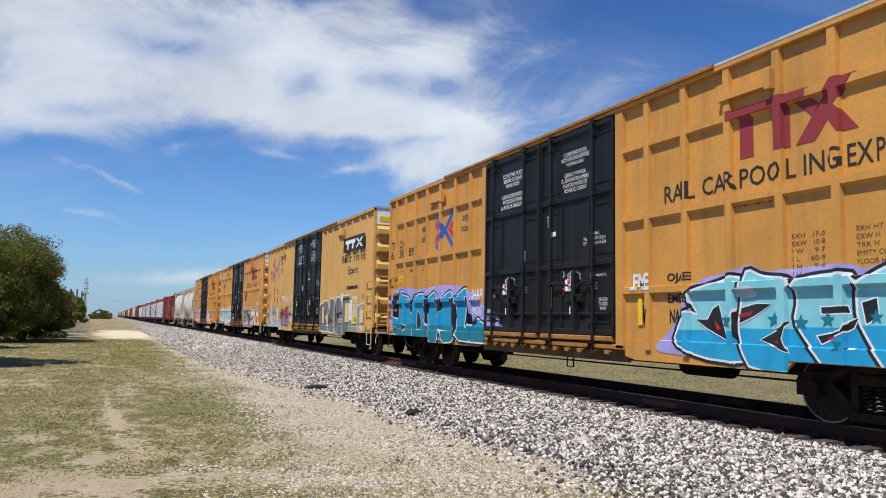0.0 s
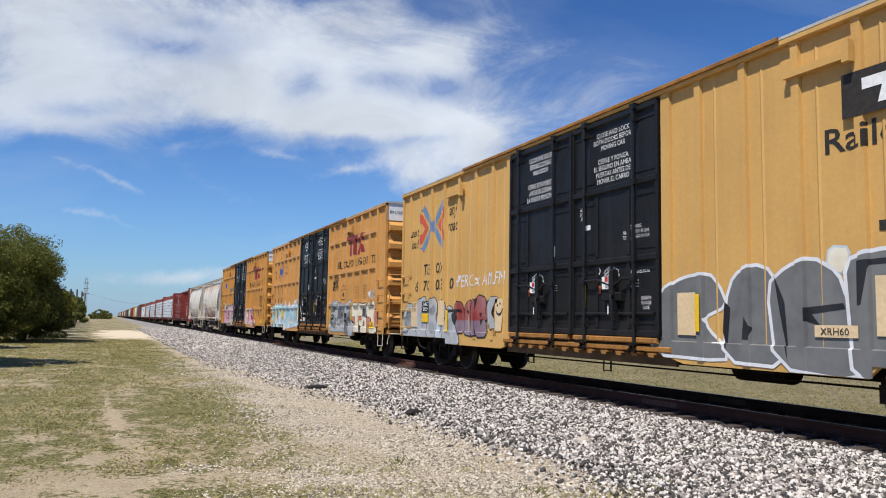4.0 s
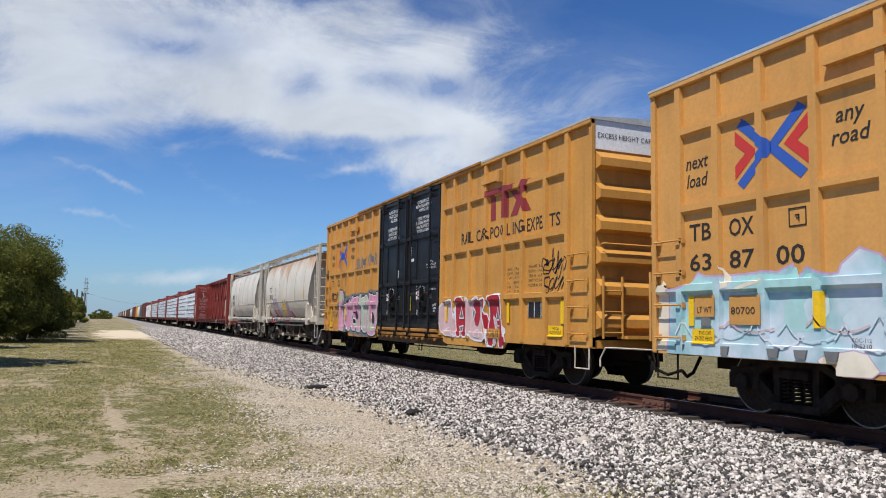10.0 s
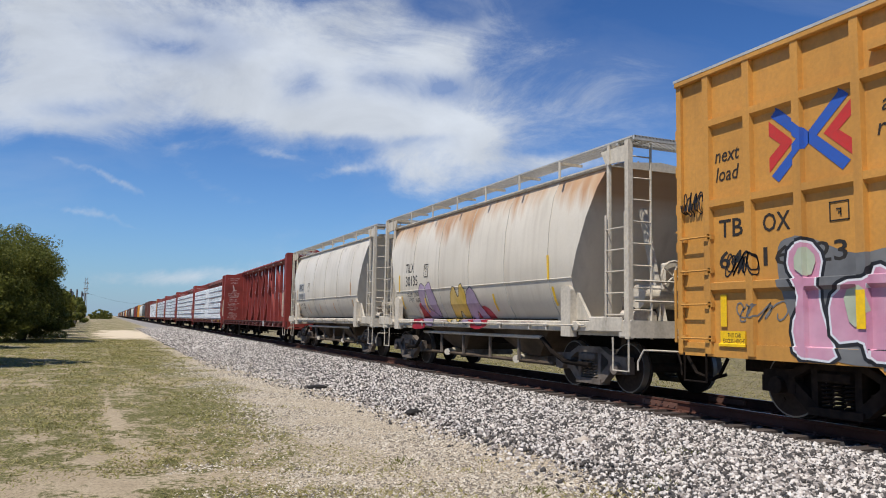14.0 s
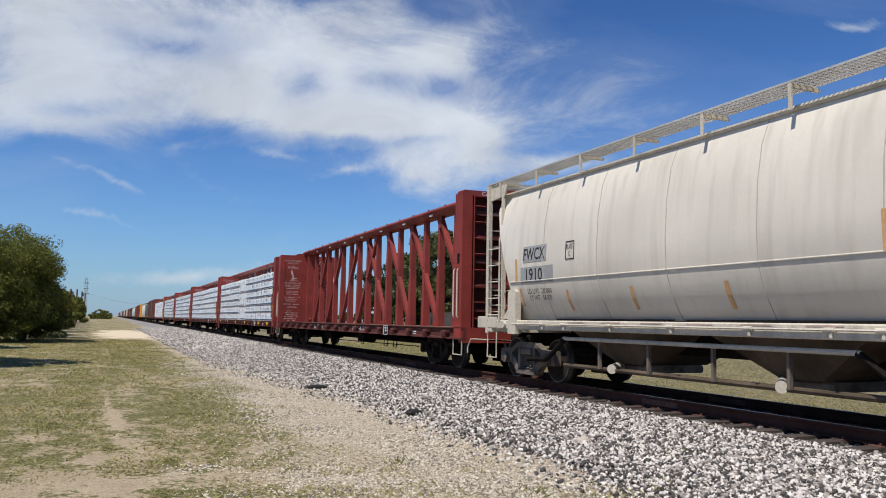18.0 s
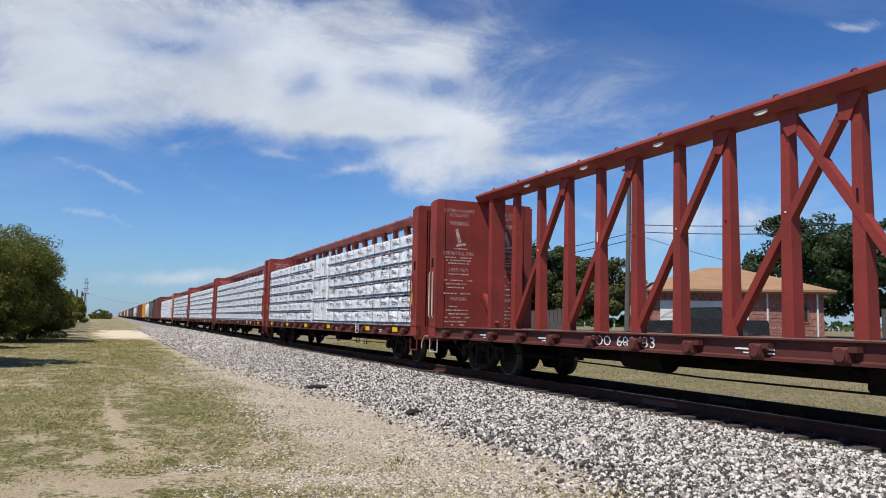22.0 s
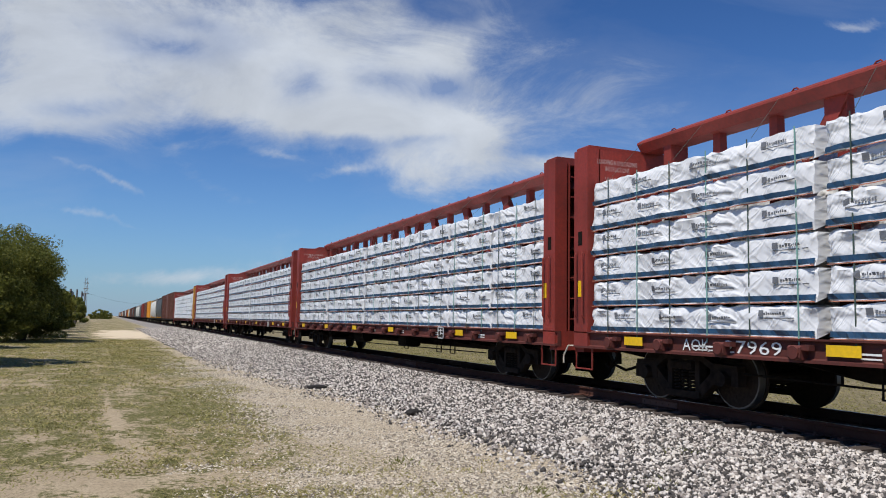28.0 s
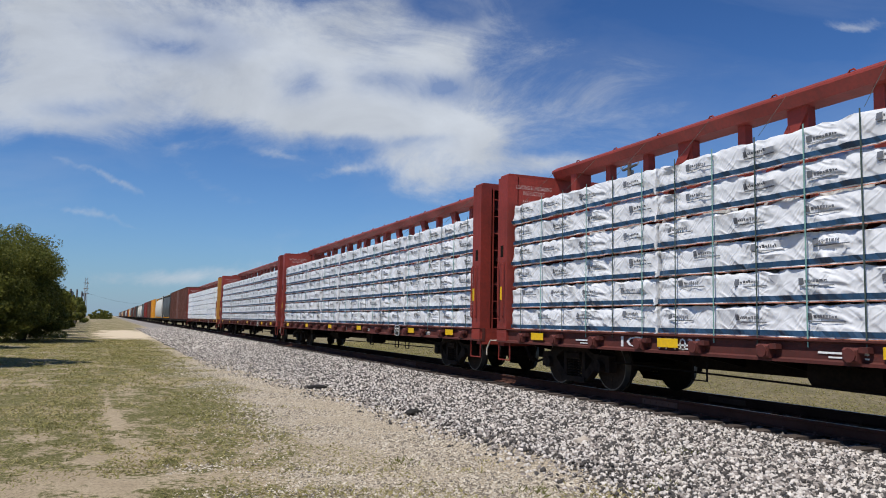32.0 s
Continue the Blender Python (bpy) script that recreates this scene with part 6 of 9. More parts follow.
def bundle_meshes():
    """Wrapped packs of siding: a soft-edged white block, and its printed bands and strapping, each made once for two lengths."""
    made = {}
    for kind, (ln, h) in dict(long=(4.86, 0.445), tall=(2.40, 0.915), half=(2.40, 0.445)).items():
        rnd = random.Random(len(kind) * 7)
        variants = []
        for v in range(6):
            me = Mesh()
            ny, nz, nx = (64 if ln > 3 else 32), 5, 3
            # crumpled wrap: the outer face is a grid pushed in and out
            vs, fs = [], []
            cols = [(-1, j) for j in range(nz + 1)]
            zb = 0.23 if h < 0.6 else 0.13
            prof = [(0.0, 0.0)] + [(0.0, z) for z in (0.05, 0.07, zb, 0.45, 0.66, 0.87)] + [(0.02, 1.0), (0.35, 1.015), (1.0, 1.0)]
            for i in range(ny + 1):
                y = ln * i / ny
                for j, (px, pz) in enumerate(prof):
                    n = crumple(y, pz, v)
                    dx = 0.026 * n if px == 0 else 0.0
                    dz = 0.020 * n if j >= 7 else 0.0
                    end = 0.03 if i in (0, ny) else 0.0
                    vs.append((-1.40 + end + px * 1.1 + dx, y, pz * h * 0.99 + 0.004 + dz))
            m = len(prof)
            for i in range(ny):
                for j in range(m - 1):
                    fs.append((i * m + j, (i + 1) * m + j, (i + 1) * m + j + 1, i * m + j + 1))
            fs.append(tuple(range(m)))
            fs.append(tuple(ny * m + j for j in reversed(range(m))))
            me.add(vs, fs)
            bands = {}
            for name, (za, zb, key) in dict(blue=(0.07, zb, "wrap_blue"), red=(0.0, 0.032, "wrap_red")).items():
                b = Mesh()
                for i in range(ny):
                    quad = []
                    for yy, ii in ((ln * i / ny, i), (ln * (i + 1) / ny, i + 1)):
                        for pz in (za, zb):
                            n = crumple(yy, pz, v)
                            quad.append((-1.40 + 0.026 * n - 0.006, yy, pz * h * 0.99 + 0.004))
                    b.add(quad, [(0, 1, 3, 2)])
                bands[name] = (b, key)
            marks = []

            def bar(ya, yb, za, zb):
                k = max(1, int((ya - yb) / 0.06))
                for q in range(k):
                    p0, p1 = ya + (yb - ya) * q / k, ya + (yb - ya) * (q + 1) / k
                    marks[-1].add([(-1.416 + 0.026 * crumple(p, z / h, v), p, z) for p, z in ((p0, za), (p1, za), (p1, zb), (p0, zb))], [(0, 1, 2, 3)])

            y = 0.1 + rnd.uniform(0, 0.5)
            while y < ln - 0.6:
                marks.append(Mesh())
                zc = h * rnd.uniform(0.55, 0.72) if h < 0.6 else h * rnd.uniform(0.3, 0.75)
                bar(y + 0.45, y + 0.365, zc - 0.012, zc + 0.07)
                x = y + 0.345
                while x > y + 0.03:
                    w = rnd.uniform(0.018, 0.042)
                    bar(x, x - w, zc + 0.005, zc + rnd.uniform(0.03, 0.05))
                    x -= w + 0.012
                bar(y + 0.43, y - 0.12, zc - 0.045, zc - 0.030)
                y += 1.0 + rnd.uniform(0, 0.5)
            variants.append((me, bands, marks))
        made[kind] = variants
    out = {}
    for kind, variants in made.items():
        out[kind] = []
        for me, bands, marks in variants:
            d = me.data("wrapped_pack", True)
            fix_normals(d)
            d.materials.append(M["wrap"])
            bd = []
            for nm, (b, key) in bands.items():
                q = b.data("printed_band")
                q.materials.append(M[key])
                bd.append(q)
            ks = [mk.data("printed_mark") for mk in marks]
            for k in ks:
                k.materials.append(M["wrap_grey"])
            out[kind].append((d, bd, ks))
    return out


def load_flatcar(at, columns, layers, seed, detail=True):
    """Stacks wrapped packs on the near half of the deck; columns are (start, kind) along the car."""
    rnd = random.Random(seed)
    for y, kind in columns:
        jit = rnd.uniform(-0.05, 0.03)
        n = layers // 2 if kind == "tall" else layers
        for k in range(n):
            d, bd, mk = rnd.choice(BUNDLES[kind])
            h = 0.925 if kind == "tall" else 0.46
            b = new("wrapped_pack", d)
            tagged(b, "pack of siding boards in white printed plastic wrap", "lumber pack", "packs on the flatcars")
            off = (jit + rnd.uniform(-0.018, 0.018), rnd.uniform(-0.02, 0.02), 1.10 + k * h)
            TRAIN.append((b, at, off[0], y + off[1], off[2]))
            if detail:
                for q in bd:
                    o = new("printed_band", q)
                    o.parent = b
                for q in mk:
                    o = new("printed_mark", q)
                    o.parent = b
    return


def far_row(car, y1):
    """The packs on the far half of the deck, seen only through the gaps."""
    part("far_load", Mesh().box(0.16, 1.38, 0.52, y1, 1.1, 3.86), M["wrap"], car, "far row of wrapped packs")


def load_straps(car, y0, y1, z1):
    """Straps from the top chord over the packs down to the winches."""
    y, i = y0, 0
    while y < y1:
        s = Mesh()
        if i % 2 == 0:
            s.beam((-0.22, y + 0.5, 4.82), (-1.36, y, z1 + 0.03), 0.006, 0.006)
        s.beam((-1.445, y, z1), (-1.46, y, 1.0), 0.02, 0.006)
        part("strap", s, M["greenstrap"] if i % 2 else M["strap"], car, "thin tie-down strap")
        y += 0.82
        i += 1


BUNDLES = bundle_meshes()


# ---- ground, ballast, track ----
def smooth01(a, b, x):
    t = np.clip((x - a) / (b - a), 0, 1)
    return t * t * (3 - 2 * t)


def ground_z(x, y):
    """Height of the ground: a shallow verge, a dip beyond the track, then a gentle rise to the house."""
    z = -0.47 + 0.0 * x
    z = z + 0.05 * smooth01(2.0, -6.0, x) - 0.10 * smooth01(12, 14, x) * (1 - smooth01(16, 20, x))
    z = z + 1.15 * smooth01(15, 32, x) * (1 - smooth01(55, 140, y))
    return z


def build_ground():
    def axis(lo, hi, near, fine):
        a = list(np.arange(near[0], near[1] + 1e-6, fine))
        v, st = near[1], fine
        while v < hi:
            st *= 1.35
            v += st
            a.append(min(v, hi))
        v, st = near[0], fine
        while v > lo:
            st *= 1.35
            v -= st
            a.insert(0, max(v, lo))
        return np.array(a)

    xs, ys = axis(-3500, 3500, (-8, 36), 0.5), axis(-600, 4200, (2, 60), 0.6)
    X, Y = np.meshgrid(xs, ys, indexing="ij")
    Z = ground_z(X, Y)
    bump = np.array([[noise.noise(Vector((x * 0.9, y * 0.9, 0))) * 0.025 if (-9 < x < 14 and 1 < y < 62) else 0.0 for y in ys] for x in xs])
    Z = Z + bump * (X < 5.2)
    v = np.stack([X, Y, Z], -1).reshape(-1, 3)
    n, m = len(xs), len(ys)
    f = [(i * m + j, (i + 1) * m + j, (i + 1) * m + j + 1, i * m + j + 1) for i in range(n - 1) for j in range(m - 1)]
    me = bpy.data.meshes.new("ground")
    me.from_pydata(v.tolist(), [], f)
    me.polygons.foreach_set("use_smooth", [True] * len(me.polygons))
    me.materials.append(M["ground"])
    return tagged(new("ground", me), "dry mown grass with bare limestone patches", "ground", kind="structure")


build_ground()
PROFILE = [(4.7, -0.56), (5.4, -0.40), (6.6, -0.30), (7.8, -0.215), (8.3, -0.205), (10.8, -0.205), (11.4, -0.22), (12.6, -0.42), (13.6, -0.66)]


def ballast_z(x):
    return np.interp(x, [p[0] for p in PROFILE], [p[1] for p in PROFILE])


def build_ballast():
    me = Mesh()
    ys = list(np.arange(-30, 80, 0.5)) + list(np.arange(80, 1500, 20.0))
    xs = np.arange(4.7, 13.61, 0.3)
    vs = []
    for y in ys:
        for x in xs:
            k = 0.03 if y < 80 else 0.0
            vs.append((x, y, float(ballast_z(x)) - 0.02 + k * noise.noise(Vector((x * 3.1, y * 3.1, 2.0)))))
    m = len(xs)
    me.add(vs, [(i * m + j, (i + 1) * m + j, (i + 1) * m + j + 1, i * m + j + 1) for i in range(len(ys) - 1) for j in range(m - 1)])
    d = me.data("ballast_bed", True)
    d.materials.append(M["ballast"])
    tagged(new("ballast_bed", d), "raised bed of crushed grey stone under the track", "ballast", kind="structure")


build_ballast()


def scatter_stones(name, n, sampler, size, material, label, seed, half=False):
    """Loose angular stones, one object: bent cubes of random size and turn."""
    rng = np.random.default_rng(seed)
    p = sampler(rng, n)
    n = len(p)
    base = np.array([(x, y, z) for x in (-1, 1) for y in (-1, 1) for z in (-1, 1)], float) * 0.5
    faces = np.array([(0, 1, 3), (0, 3, 2), (4, 6, 7), (4, 7, 5), (0, 4, 5), (0, 5, 1), (2, 3, 7), (2, 7, 6), (0, 2, 6), (0, 6, 4), (1, 5, 7), (1, 7, 3)])
    if half:
        # the visible upper half of a sunken pebble
        base = np.array([(-0.5, -0.5, 0), (0.5, -0.5, 0), (0.5, 0.5, 0), (-0.5, 0.5, 0), (0.1, 0.05, 0.5)], float)
        faces = np.array([(0, 1, 4), (1, 2, 4), (2, 3, 4), (3, 0, 4)])
    nv = len(base)
    v = np.repeat(base[None], n, 0) + rng.normal(0, 0.17, (n, nv, 3))
    s = size[0] + (size[1] - size[0]) * rng.random((n, 1, 1)) ** 1.6
    v = v * s * rng.uniform(0.6, 1.25, (n, 1, 3))
    q = rng.normal(size=(n, 4))
    q /= np.linalg.norm(q, axis=1, keepdims=True)
    w, x, y, z = q.T
    R = np.stack([1 - 2 * (y * y + z * z), 2 * (x * y - z * w), 2 * (x * z + y * w), 2 * (x * y + z * w), 1 - 2 * (x * x + z * z), 2 * (y * z - x * w), 2 * (x * z - y * w), 2 * (y * z + x * w), 1 - 2 * (x * x + y * y)], -1).reshape(n, 3, 3)
    v = (v if half else np.einsum("nij,nkj->nki", R, v)) + p[:, None, :]
    f = (faces[None] + (np.arange(n) * nv)[:, None, None]).reshape(-1, 3)
    me = bpy.data.meshes.new(name)
    me.vertices.add(n * nv)
    me.vertices.foreach_set("co", v.reshape(-1))
    me.loops.add(len(f) * 3)
    me.loops.foreach_set("vertex_index", f.reshape(-1).astype(np.int32))
    me.polygons.add(len(f))
    me.polygons.foreach_set("loop_start", (np.arange(len(f)) * 3).astype(np.int32))
    me.update(calc_edges=True)
    me.materials.append(material)
    return tagged(new(name, me), label, "gravel", kind="stuff")


def near_shoulder(rng, n):
    y = 3.5 + 48 * rng.random(n) ** 1.9
    x = 8.17 - 3.87 * rng.random(n) * np.clip(1 + (y - 14) / 40, 1, 1.3)
    keep = x + 0.4 * rng.normal(size=n) > np.clip(5.1 - 0.09 * (y - 14), 3.2, 5.1)
    x, y = x[keep], y[keep]
    return np.stack([x, y, np.maximum(ballast_z(x), ground_z(x, y)) + rng.uniform(-0.022, 0.02, len(x))], 1)


def far_shoulder(rng, n):
    y = 42 + 75 * rng.random(n) ** 1.3
    x = 3.1 + 5.2 * rng.random(n) ** 0.7
    return np.stack([x, y, np.maximum(ballast_z(x), ground_z(x, y)) + rng.uniform(-0.04, 0.02, n)], 1)


def track_bed(rng, n):
    y = 3.5 + 60 * rng.random(n) ** 1.7
    x = 8.3 + 4.2 * rng.random(n)
    return np.stack([x, y, ballast_z(x) + rng.uniform(-0.045, -0.01, n)], 1)


def verge(rng, n):
    y = 4.6 + 26 * rng.random(n) ** 1.7
    x = 0.6 + 4.9 * rng.random(n) ** 0.75
    keep = (x + 0.5 * rng.normal(size=n) > 1.9) | (y < 9.5)
    x, y = x[keep], y[keep]
    return np.stack([x, y, ground_z(x, y) - 0.001 + 0 * x], 1)


scatter_stones("ballast_stones", 150000, near_shoulder, (0.019, 0.046), M["ballast_stone"], "angular grey and white crushed stones beside the rails", 3)
scatter_stones("far_ballast_stones", 40000, far_shoulder, (0.04, 0.095), M["ballast_stone"], "crushed stones further along the track", 6)
# stones under the train, with its shadow put into their darker colour
scatter_stones("track_stones", 16000, track_bed, (0.03, 0.07), M["shaded_stone"], "crushed stones between the ties", 4)
scatter_stones("verge_pebbles", 105000, verge, (0.008, 0.034), M["pebble"], "tan limestone pebbles on bare ground", 5, True)


def build_grass():
    rng = np.random.default_rng(11)
    n = 150000
    y = 4.5 + 55 * rng.random(n) ** 2.0
    x = -7 + 12.0 * rng.random(n)
    lump = np.array([noise.noise(Vector((a * 0.8, b * 0.8, 5.0))) + 0.6 * noise.noise(Vector((a * 2.9, b * 2.9, 1.0))) for a, b in zip(x, y)])
    keep = lump + rng.normal(0, 0.18, n) > np.where(x < 2.0, -0.12, np.where(x < 3.2, -0.05 + 0.5 * (x - 2.0), 0.75)) - np.where(y < 9.6, 0.12, 0.0) + 1.3 * sum(q * np.exp(-((x - a) / c) ** 2 - ((y - b) / d) ** 2) for a, b, c, d, q in WORN) - 1.6 * sum(q * np.exp(-((x - a) / c) ** 2 - ((y - b) / d) ** 2) for a, b, c, d, q in TUFTS)
    x, y = x[keep], y[keep]
    # rougher grass past the track
    m2 = 70000
    x, y = np.concatenate([x, 13.2 + 12 * rng.random(m2) ** 1.3]), np.concatenate([y, 8 + 50 * rng.random(m2) ** 1.4])
    n = len(x)
    h = rng.uniform(0.012, 0.04, n) * (1 + y / 60)
    a = rng.uniform(0, 6.283, n)
    w = rng.uniform(0.006, 0.012, n) * (1 + y / 18)
    lean = rng.normal(0, 1.6, (n, 2)) * h[:, None]
    z = ground_z(x, y) - 0.004
    v = np.zeros((n, 3, 3))
    v[:, 0] = np.stack([x - w * np.cos(a), y - w * np.sin(a), z], 1)
    v[:, 1] = np.stack([x + w * np.cos(a), y + w * np.sin(a), z], 1)
    v[:, 2] = np.stack([x + lean[:, 0], y + lean[:, 1], z + h], 1)
    me = bpy.data.meshes.new("grass")
    me.from_pydata(v.reshape(-1, 3).tolist(), [], [(3 * i, 3 * i + 1, 3 * i + 2) for i in range(n)])
    me.materials.append(M["blade"])
    tagged(new("grass", me), "short dry grass in tufts along the verge", "grass", kind="stuff")
    # weeds at the foot of the ballast
    for k, (wx, wy) in enumerate(((6.55, 7.55), (5.35, 6.55), (4.05, 6.9), (3.3, 8.8))):
        me2 = Mesh()
        r2 = random.Random(k)
        for i in range(90):
            px, py = wx + r2.gauss(0, 0.13), wy + r2.gauss(0, 0.13)
            hz = r2.uniform(0.02, 0.075)
            an = r2.uniform(0, 6.28)
            z = max(float(ground_z(np.array(px), np.array(py))), float(ballast_z(px)) if px > 5 else -9) - 0.01
            me2.add([(px, py, z), (px + 0.02 * math.cos(an), py + 0.02 * math.sin(an), z), (px + r2.gauss(0, 0.05), py + r2.gauss(0, 0.05), z + hz)], [(0, 1, 2)])
        d = me2.data("weed")
        d.materials.append(M["leaf"])
        tagged(new("weed", d), "small green weed at the foot of the ballast", "weed", kind="stuff")


build_grass()


def build_track():
    track = new("railway_track")
    tagged(track, "single track with rusty rails on wooden ties", "track", kind="structure")
    prof = [(-0.07, -0.172), (0.07, -0.172), (0.07, -0.160), (0.012, -0.145), (0.010, -0.045), (0.036, -0.035), (0.036, -0.004), (0.028, 0.0), (-0.028, 0.0), (-0.036, -0.004), (-0.036, -0.035), (-0.010, -0.045), (-0.012, -0.145), (-0.07, -0.160)]
    for sx in (-1, 1):
        r = part("rail", Mesh().prism_xz([(TRACK_X + sx * 0.753 + a, b) for a, b in prof], -40, 1600), M["rail"], track, "rusty steel rail")
        part("rail_head", Mesh().box(TRACK_X + sx * 0.753 - 0.024, TRACK_X + sx * 0.753 + 0.024, -40, 1600, 0.0, 0.0015), M["railtop"], r, "polished running surface")
        for y in (10.7, 22.6, 34.5):
            bar = Mesh().box(TRACK_X + sx * 0.753 - 0.045, TRACK_X + sx * 0.753 + 0.045, y - 0.45, y + 0.45, -0.14, -0.05)
            for k in range(6):
                bar.disc(TRACK_X + sx * 0.753 - 0.06, TRACK_X + sx * 0.753 + 0.06, y - 0.4 + 0.16 * k, -0.095, 0.02, 6)
            part("joint_bar", bar, M["spike"], r, "bolted joint bar")
    rnd = random.Random(2)
    tie = Mesh().rbox(-1.29, 1.29, -0.11, 0.11, -0.36, -0.175, 0.012)
    d = tie.data("tie")
    fix_normals(d)
    d.materials.append(M["tie"])
    pl = Mesh()
    for sx in (-1, 1):
        pl.box(sx * 0.753 - 0.17, sx * 0.753 + 0.17, -0.09, 0.09, -0.176, -0.163)
        for a in (-0.11, 0.11):
            pl.box(sx * 0.753 + a - 0.012, sx * 0.753 + a + 0.012, -0.06, -0.03, -0.17, -0.135)
    pd = pl.data("tie_plate")
    fix_normals(pd)
    pd.materials.append(M["spike"])
    y, i = 1.0, 0
    while i < 130:
        t = new("tie", d)
        t.parent = track
        t.location = (TRACK_X + rnd.uniform(-0.12, 0.06), y, rnd.uniform(-0.008, 0.006))
        t.rotation_euler = (0, 0, rnd.gauss(0, 0.012))
        q = new("tie_plate", pd)
        q.parent = t
        y += 0.50 + rnd.uniform(-0.025, 0.025)
        i += 1
    rest = Mesh()
    while y < 400:
        rest.box(TRACK_X - 1.29, TRACK_X + 1.29, y - 0.11, y + 0.11, -0.36, -0.178)
        y += 0.5
    tagged(part("far_ties", rest, M["tie"], track), kind="stuff")


build_track()


def lump(name, x, y, z, sx, sy, sz, material, label, category, seed):
    bm = bmesh.new()
    bmesh.ops.create_icosphere(bm, subdivisions=2, radius=1)
    for v in bm.verts:
        k = 1 + 0.3 * noise.noise(v.co * 1.7 + Vector((seed, 0, 0)))
        v.co = Vector((v.co.x * sx * k, v.co.y * sy * k, v.co.z * sz * k))
    me = bpy.data.meshes.new(name)
    bm.to_mesh(me)
    bm.free()
    me.materials.append(material)
    ob = tagged(new(name, me), label, category)
    ob.location = (x, y, z)
    return ob


lump("rock", 5.95, 8.85, -0.36, 0.12, 0.10, 0.09, M["rock"], "pale limestone rock at the foot of the ballast", "rock", 1.0)
lump("scrap_piece", 5.15, 13.1, -0.42, 0.16, 0.12, 0.07, M["slag"], "dark lump of scrap lying on the gravel", "scrap", 2.0)
lump("scrap_piece", 4.72, 18.6, -0.42, 0.30, 0.16, 0.06, M["slag"], "dark flat piece of scrap lying on the gravel", "scrap", 3.0)


# ---- trees ----
def tree(name, x, y, height, rx, ry, base, seed, leaf="leaf", leaves=9000, size=0.16, label="", trunk=True, low=0.05):
    rng = np.random.default_rng(seed)
    z0 = float(ground_z(np.array(float(x)), np.array(float(y))))
    t = new(name)
    t.location = (x, y, z0)
    tagged(t, label, "tree")
    if trunk:
        tk = Mesh().tube([(0, 0, -0.1), (0.08, 0.05, height * 0.2), (-0.05, 0.1, height * 0.45), (0.1, 0, height * 0.75)], 0.05 + height * 0.025, 8, 0.03)
        part("trunk", tk, M["bark"], t, "rough grey-brown trunk", smooth=True)
        lim = Mesh()
        for i in range(9):
            a = rng.uniform(0, 6.28)
            b = rng.uniform(0.3, 0.8)
            z = height * rng.uniform(0.15, 0.55)
            lim.tube([(0, 0, z), (rx * b * 0.5 * math.cos(a), ry * b * 0.5 * math.sin(a), z + height * 0.1), (rx * b * math.cos(a), ry * b * math.sin(a), z + height * 0.25)], 0.06, 5, 0.015)
        part("limbs", lim, M["bark"], t)
    # clumps of leaves inside an uneven crown
    nc = max(24, leaves // 170)
    c = rng.normal(size=(nc, 3))
    c /= np.linalg.norm(c, axis=1, keepdims=True)
    c *= rng.random((nc, 1)) ** 0.40
    # the crown keeps its width down to the ground
    wide = np.where(c[:, 2] < 0, 1 / np.sqrt(np.maximum(1 - c[:, 2] ** 2, 0.2)), 1.0 / np.maximum(1 - c[:, 2] ** 2, 0.3) ** 0.2)
    c[:, :2] *= np.minimum(wide, 1.9)[:, None]
    zc, rz = height * (base + 1) / 2, height * (1 - base) / 2
    cen = np.stack([c[:, 0] * rx, c[:, 1] * ry, zc + c[:, 2] * rz * 0.88], 1)
    idx = rng.integers(0, nc, leaves)
    r = (0.12 + 0.20 * rng.random(nc)) * height ** 0.5
    d = rng.normal(size=(leaves, 3))
    d[:, 2] = np.where(d[:, 2] < 0, d[:, 2] * 0.6, d[:, 2])
    d /= np.linalg.norm(d, axis=1, keepdims=True)
    p = cen[idx] + d * (r[idx] * rng.random(leaves) ** 0.22)[:, None] * np.array([1.25, 1.25, 0.85])
    p[:, 2] = np.maximum(p[:, 2], low + 0.05)
    # leaves face outwards from their clump, loosely
    d = d + 0.55 * rng.normal(size=(leaves, 3))
    d /= np.linalg.norm(d, axis=1, keepdims=True)
    a = rng.normal(size=(leaves, 3))
    a -= d * (a * d).sum(1, keepdims=True)
    a /= np.linalg.norm(a, axis=1, keepdims=True)
    b = np.cross(a, d)
    s = size * rng.uniform(0.6, 1.3, (leaves, 1))
    v = np.stack([p - a * s, p + b * s * 0.6, p + a * s, p - b * s * 0.6], 1).reshape(-1, 3)
    me = bpy.data.meshes.new("crown")
    me.from_pydata(v.tolist(), [], [(4 * i, 4 * i + 1, 4 * i + 2, 4 * i + 3) for i in range(leaves)])
    me.materials.append(M[leaf])
    cr = new("crown", me)
    cr.parent = t
    return t


OAK = "bushy olive-green tree with leaves down to the grass"
tree("tree", -7.0, 52.0, 7.4, 3.7, 4.4, 0.0, 21, leaves=95000, size=0.062, label=OAK)
tree("tree", -5.0, 54.0, 6.9, 1.8, 3.0, 0.0, 22, leaves=52000, size=0.062, label=OAK)
tree("tree", -4.9, 62.0, 4.6, 1.9, 3.0, 0.0, 23, leaves=7000, size=0.16, label=OAK)
for i, (bx, by) in enumerate(((-7.5, 49.0), (-5.2, 50.5), (-4.0, 53.5), (-9.2, 48.0))):
    tree("bush", bx, by, 2.6, 1.5, 1.5, 0.0, 90 + i, leaves=11000, size=0.062, label="low green bush at the foot of the trees", trunk=False)
tree("tree", -7.3, 28.6, 9.2, 3.1, 3.1, 0.1, 24, leaves=18000, size=0.18, label=OAK)
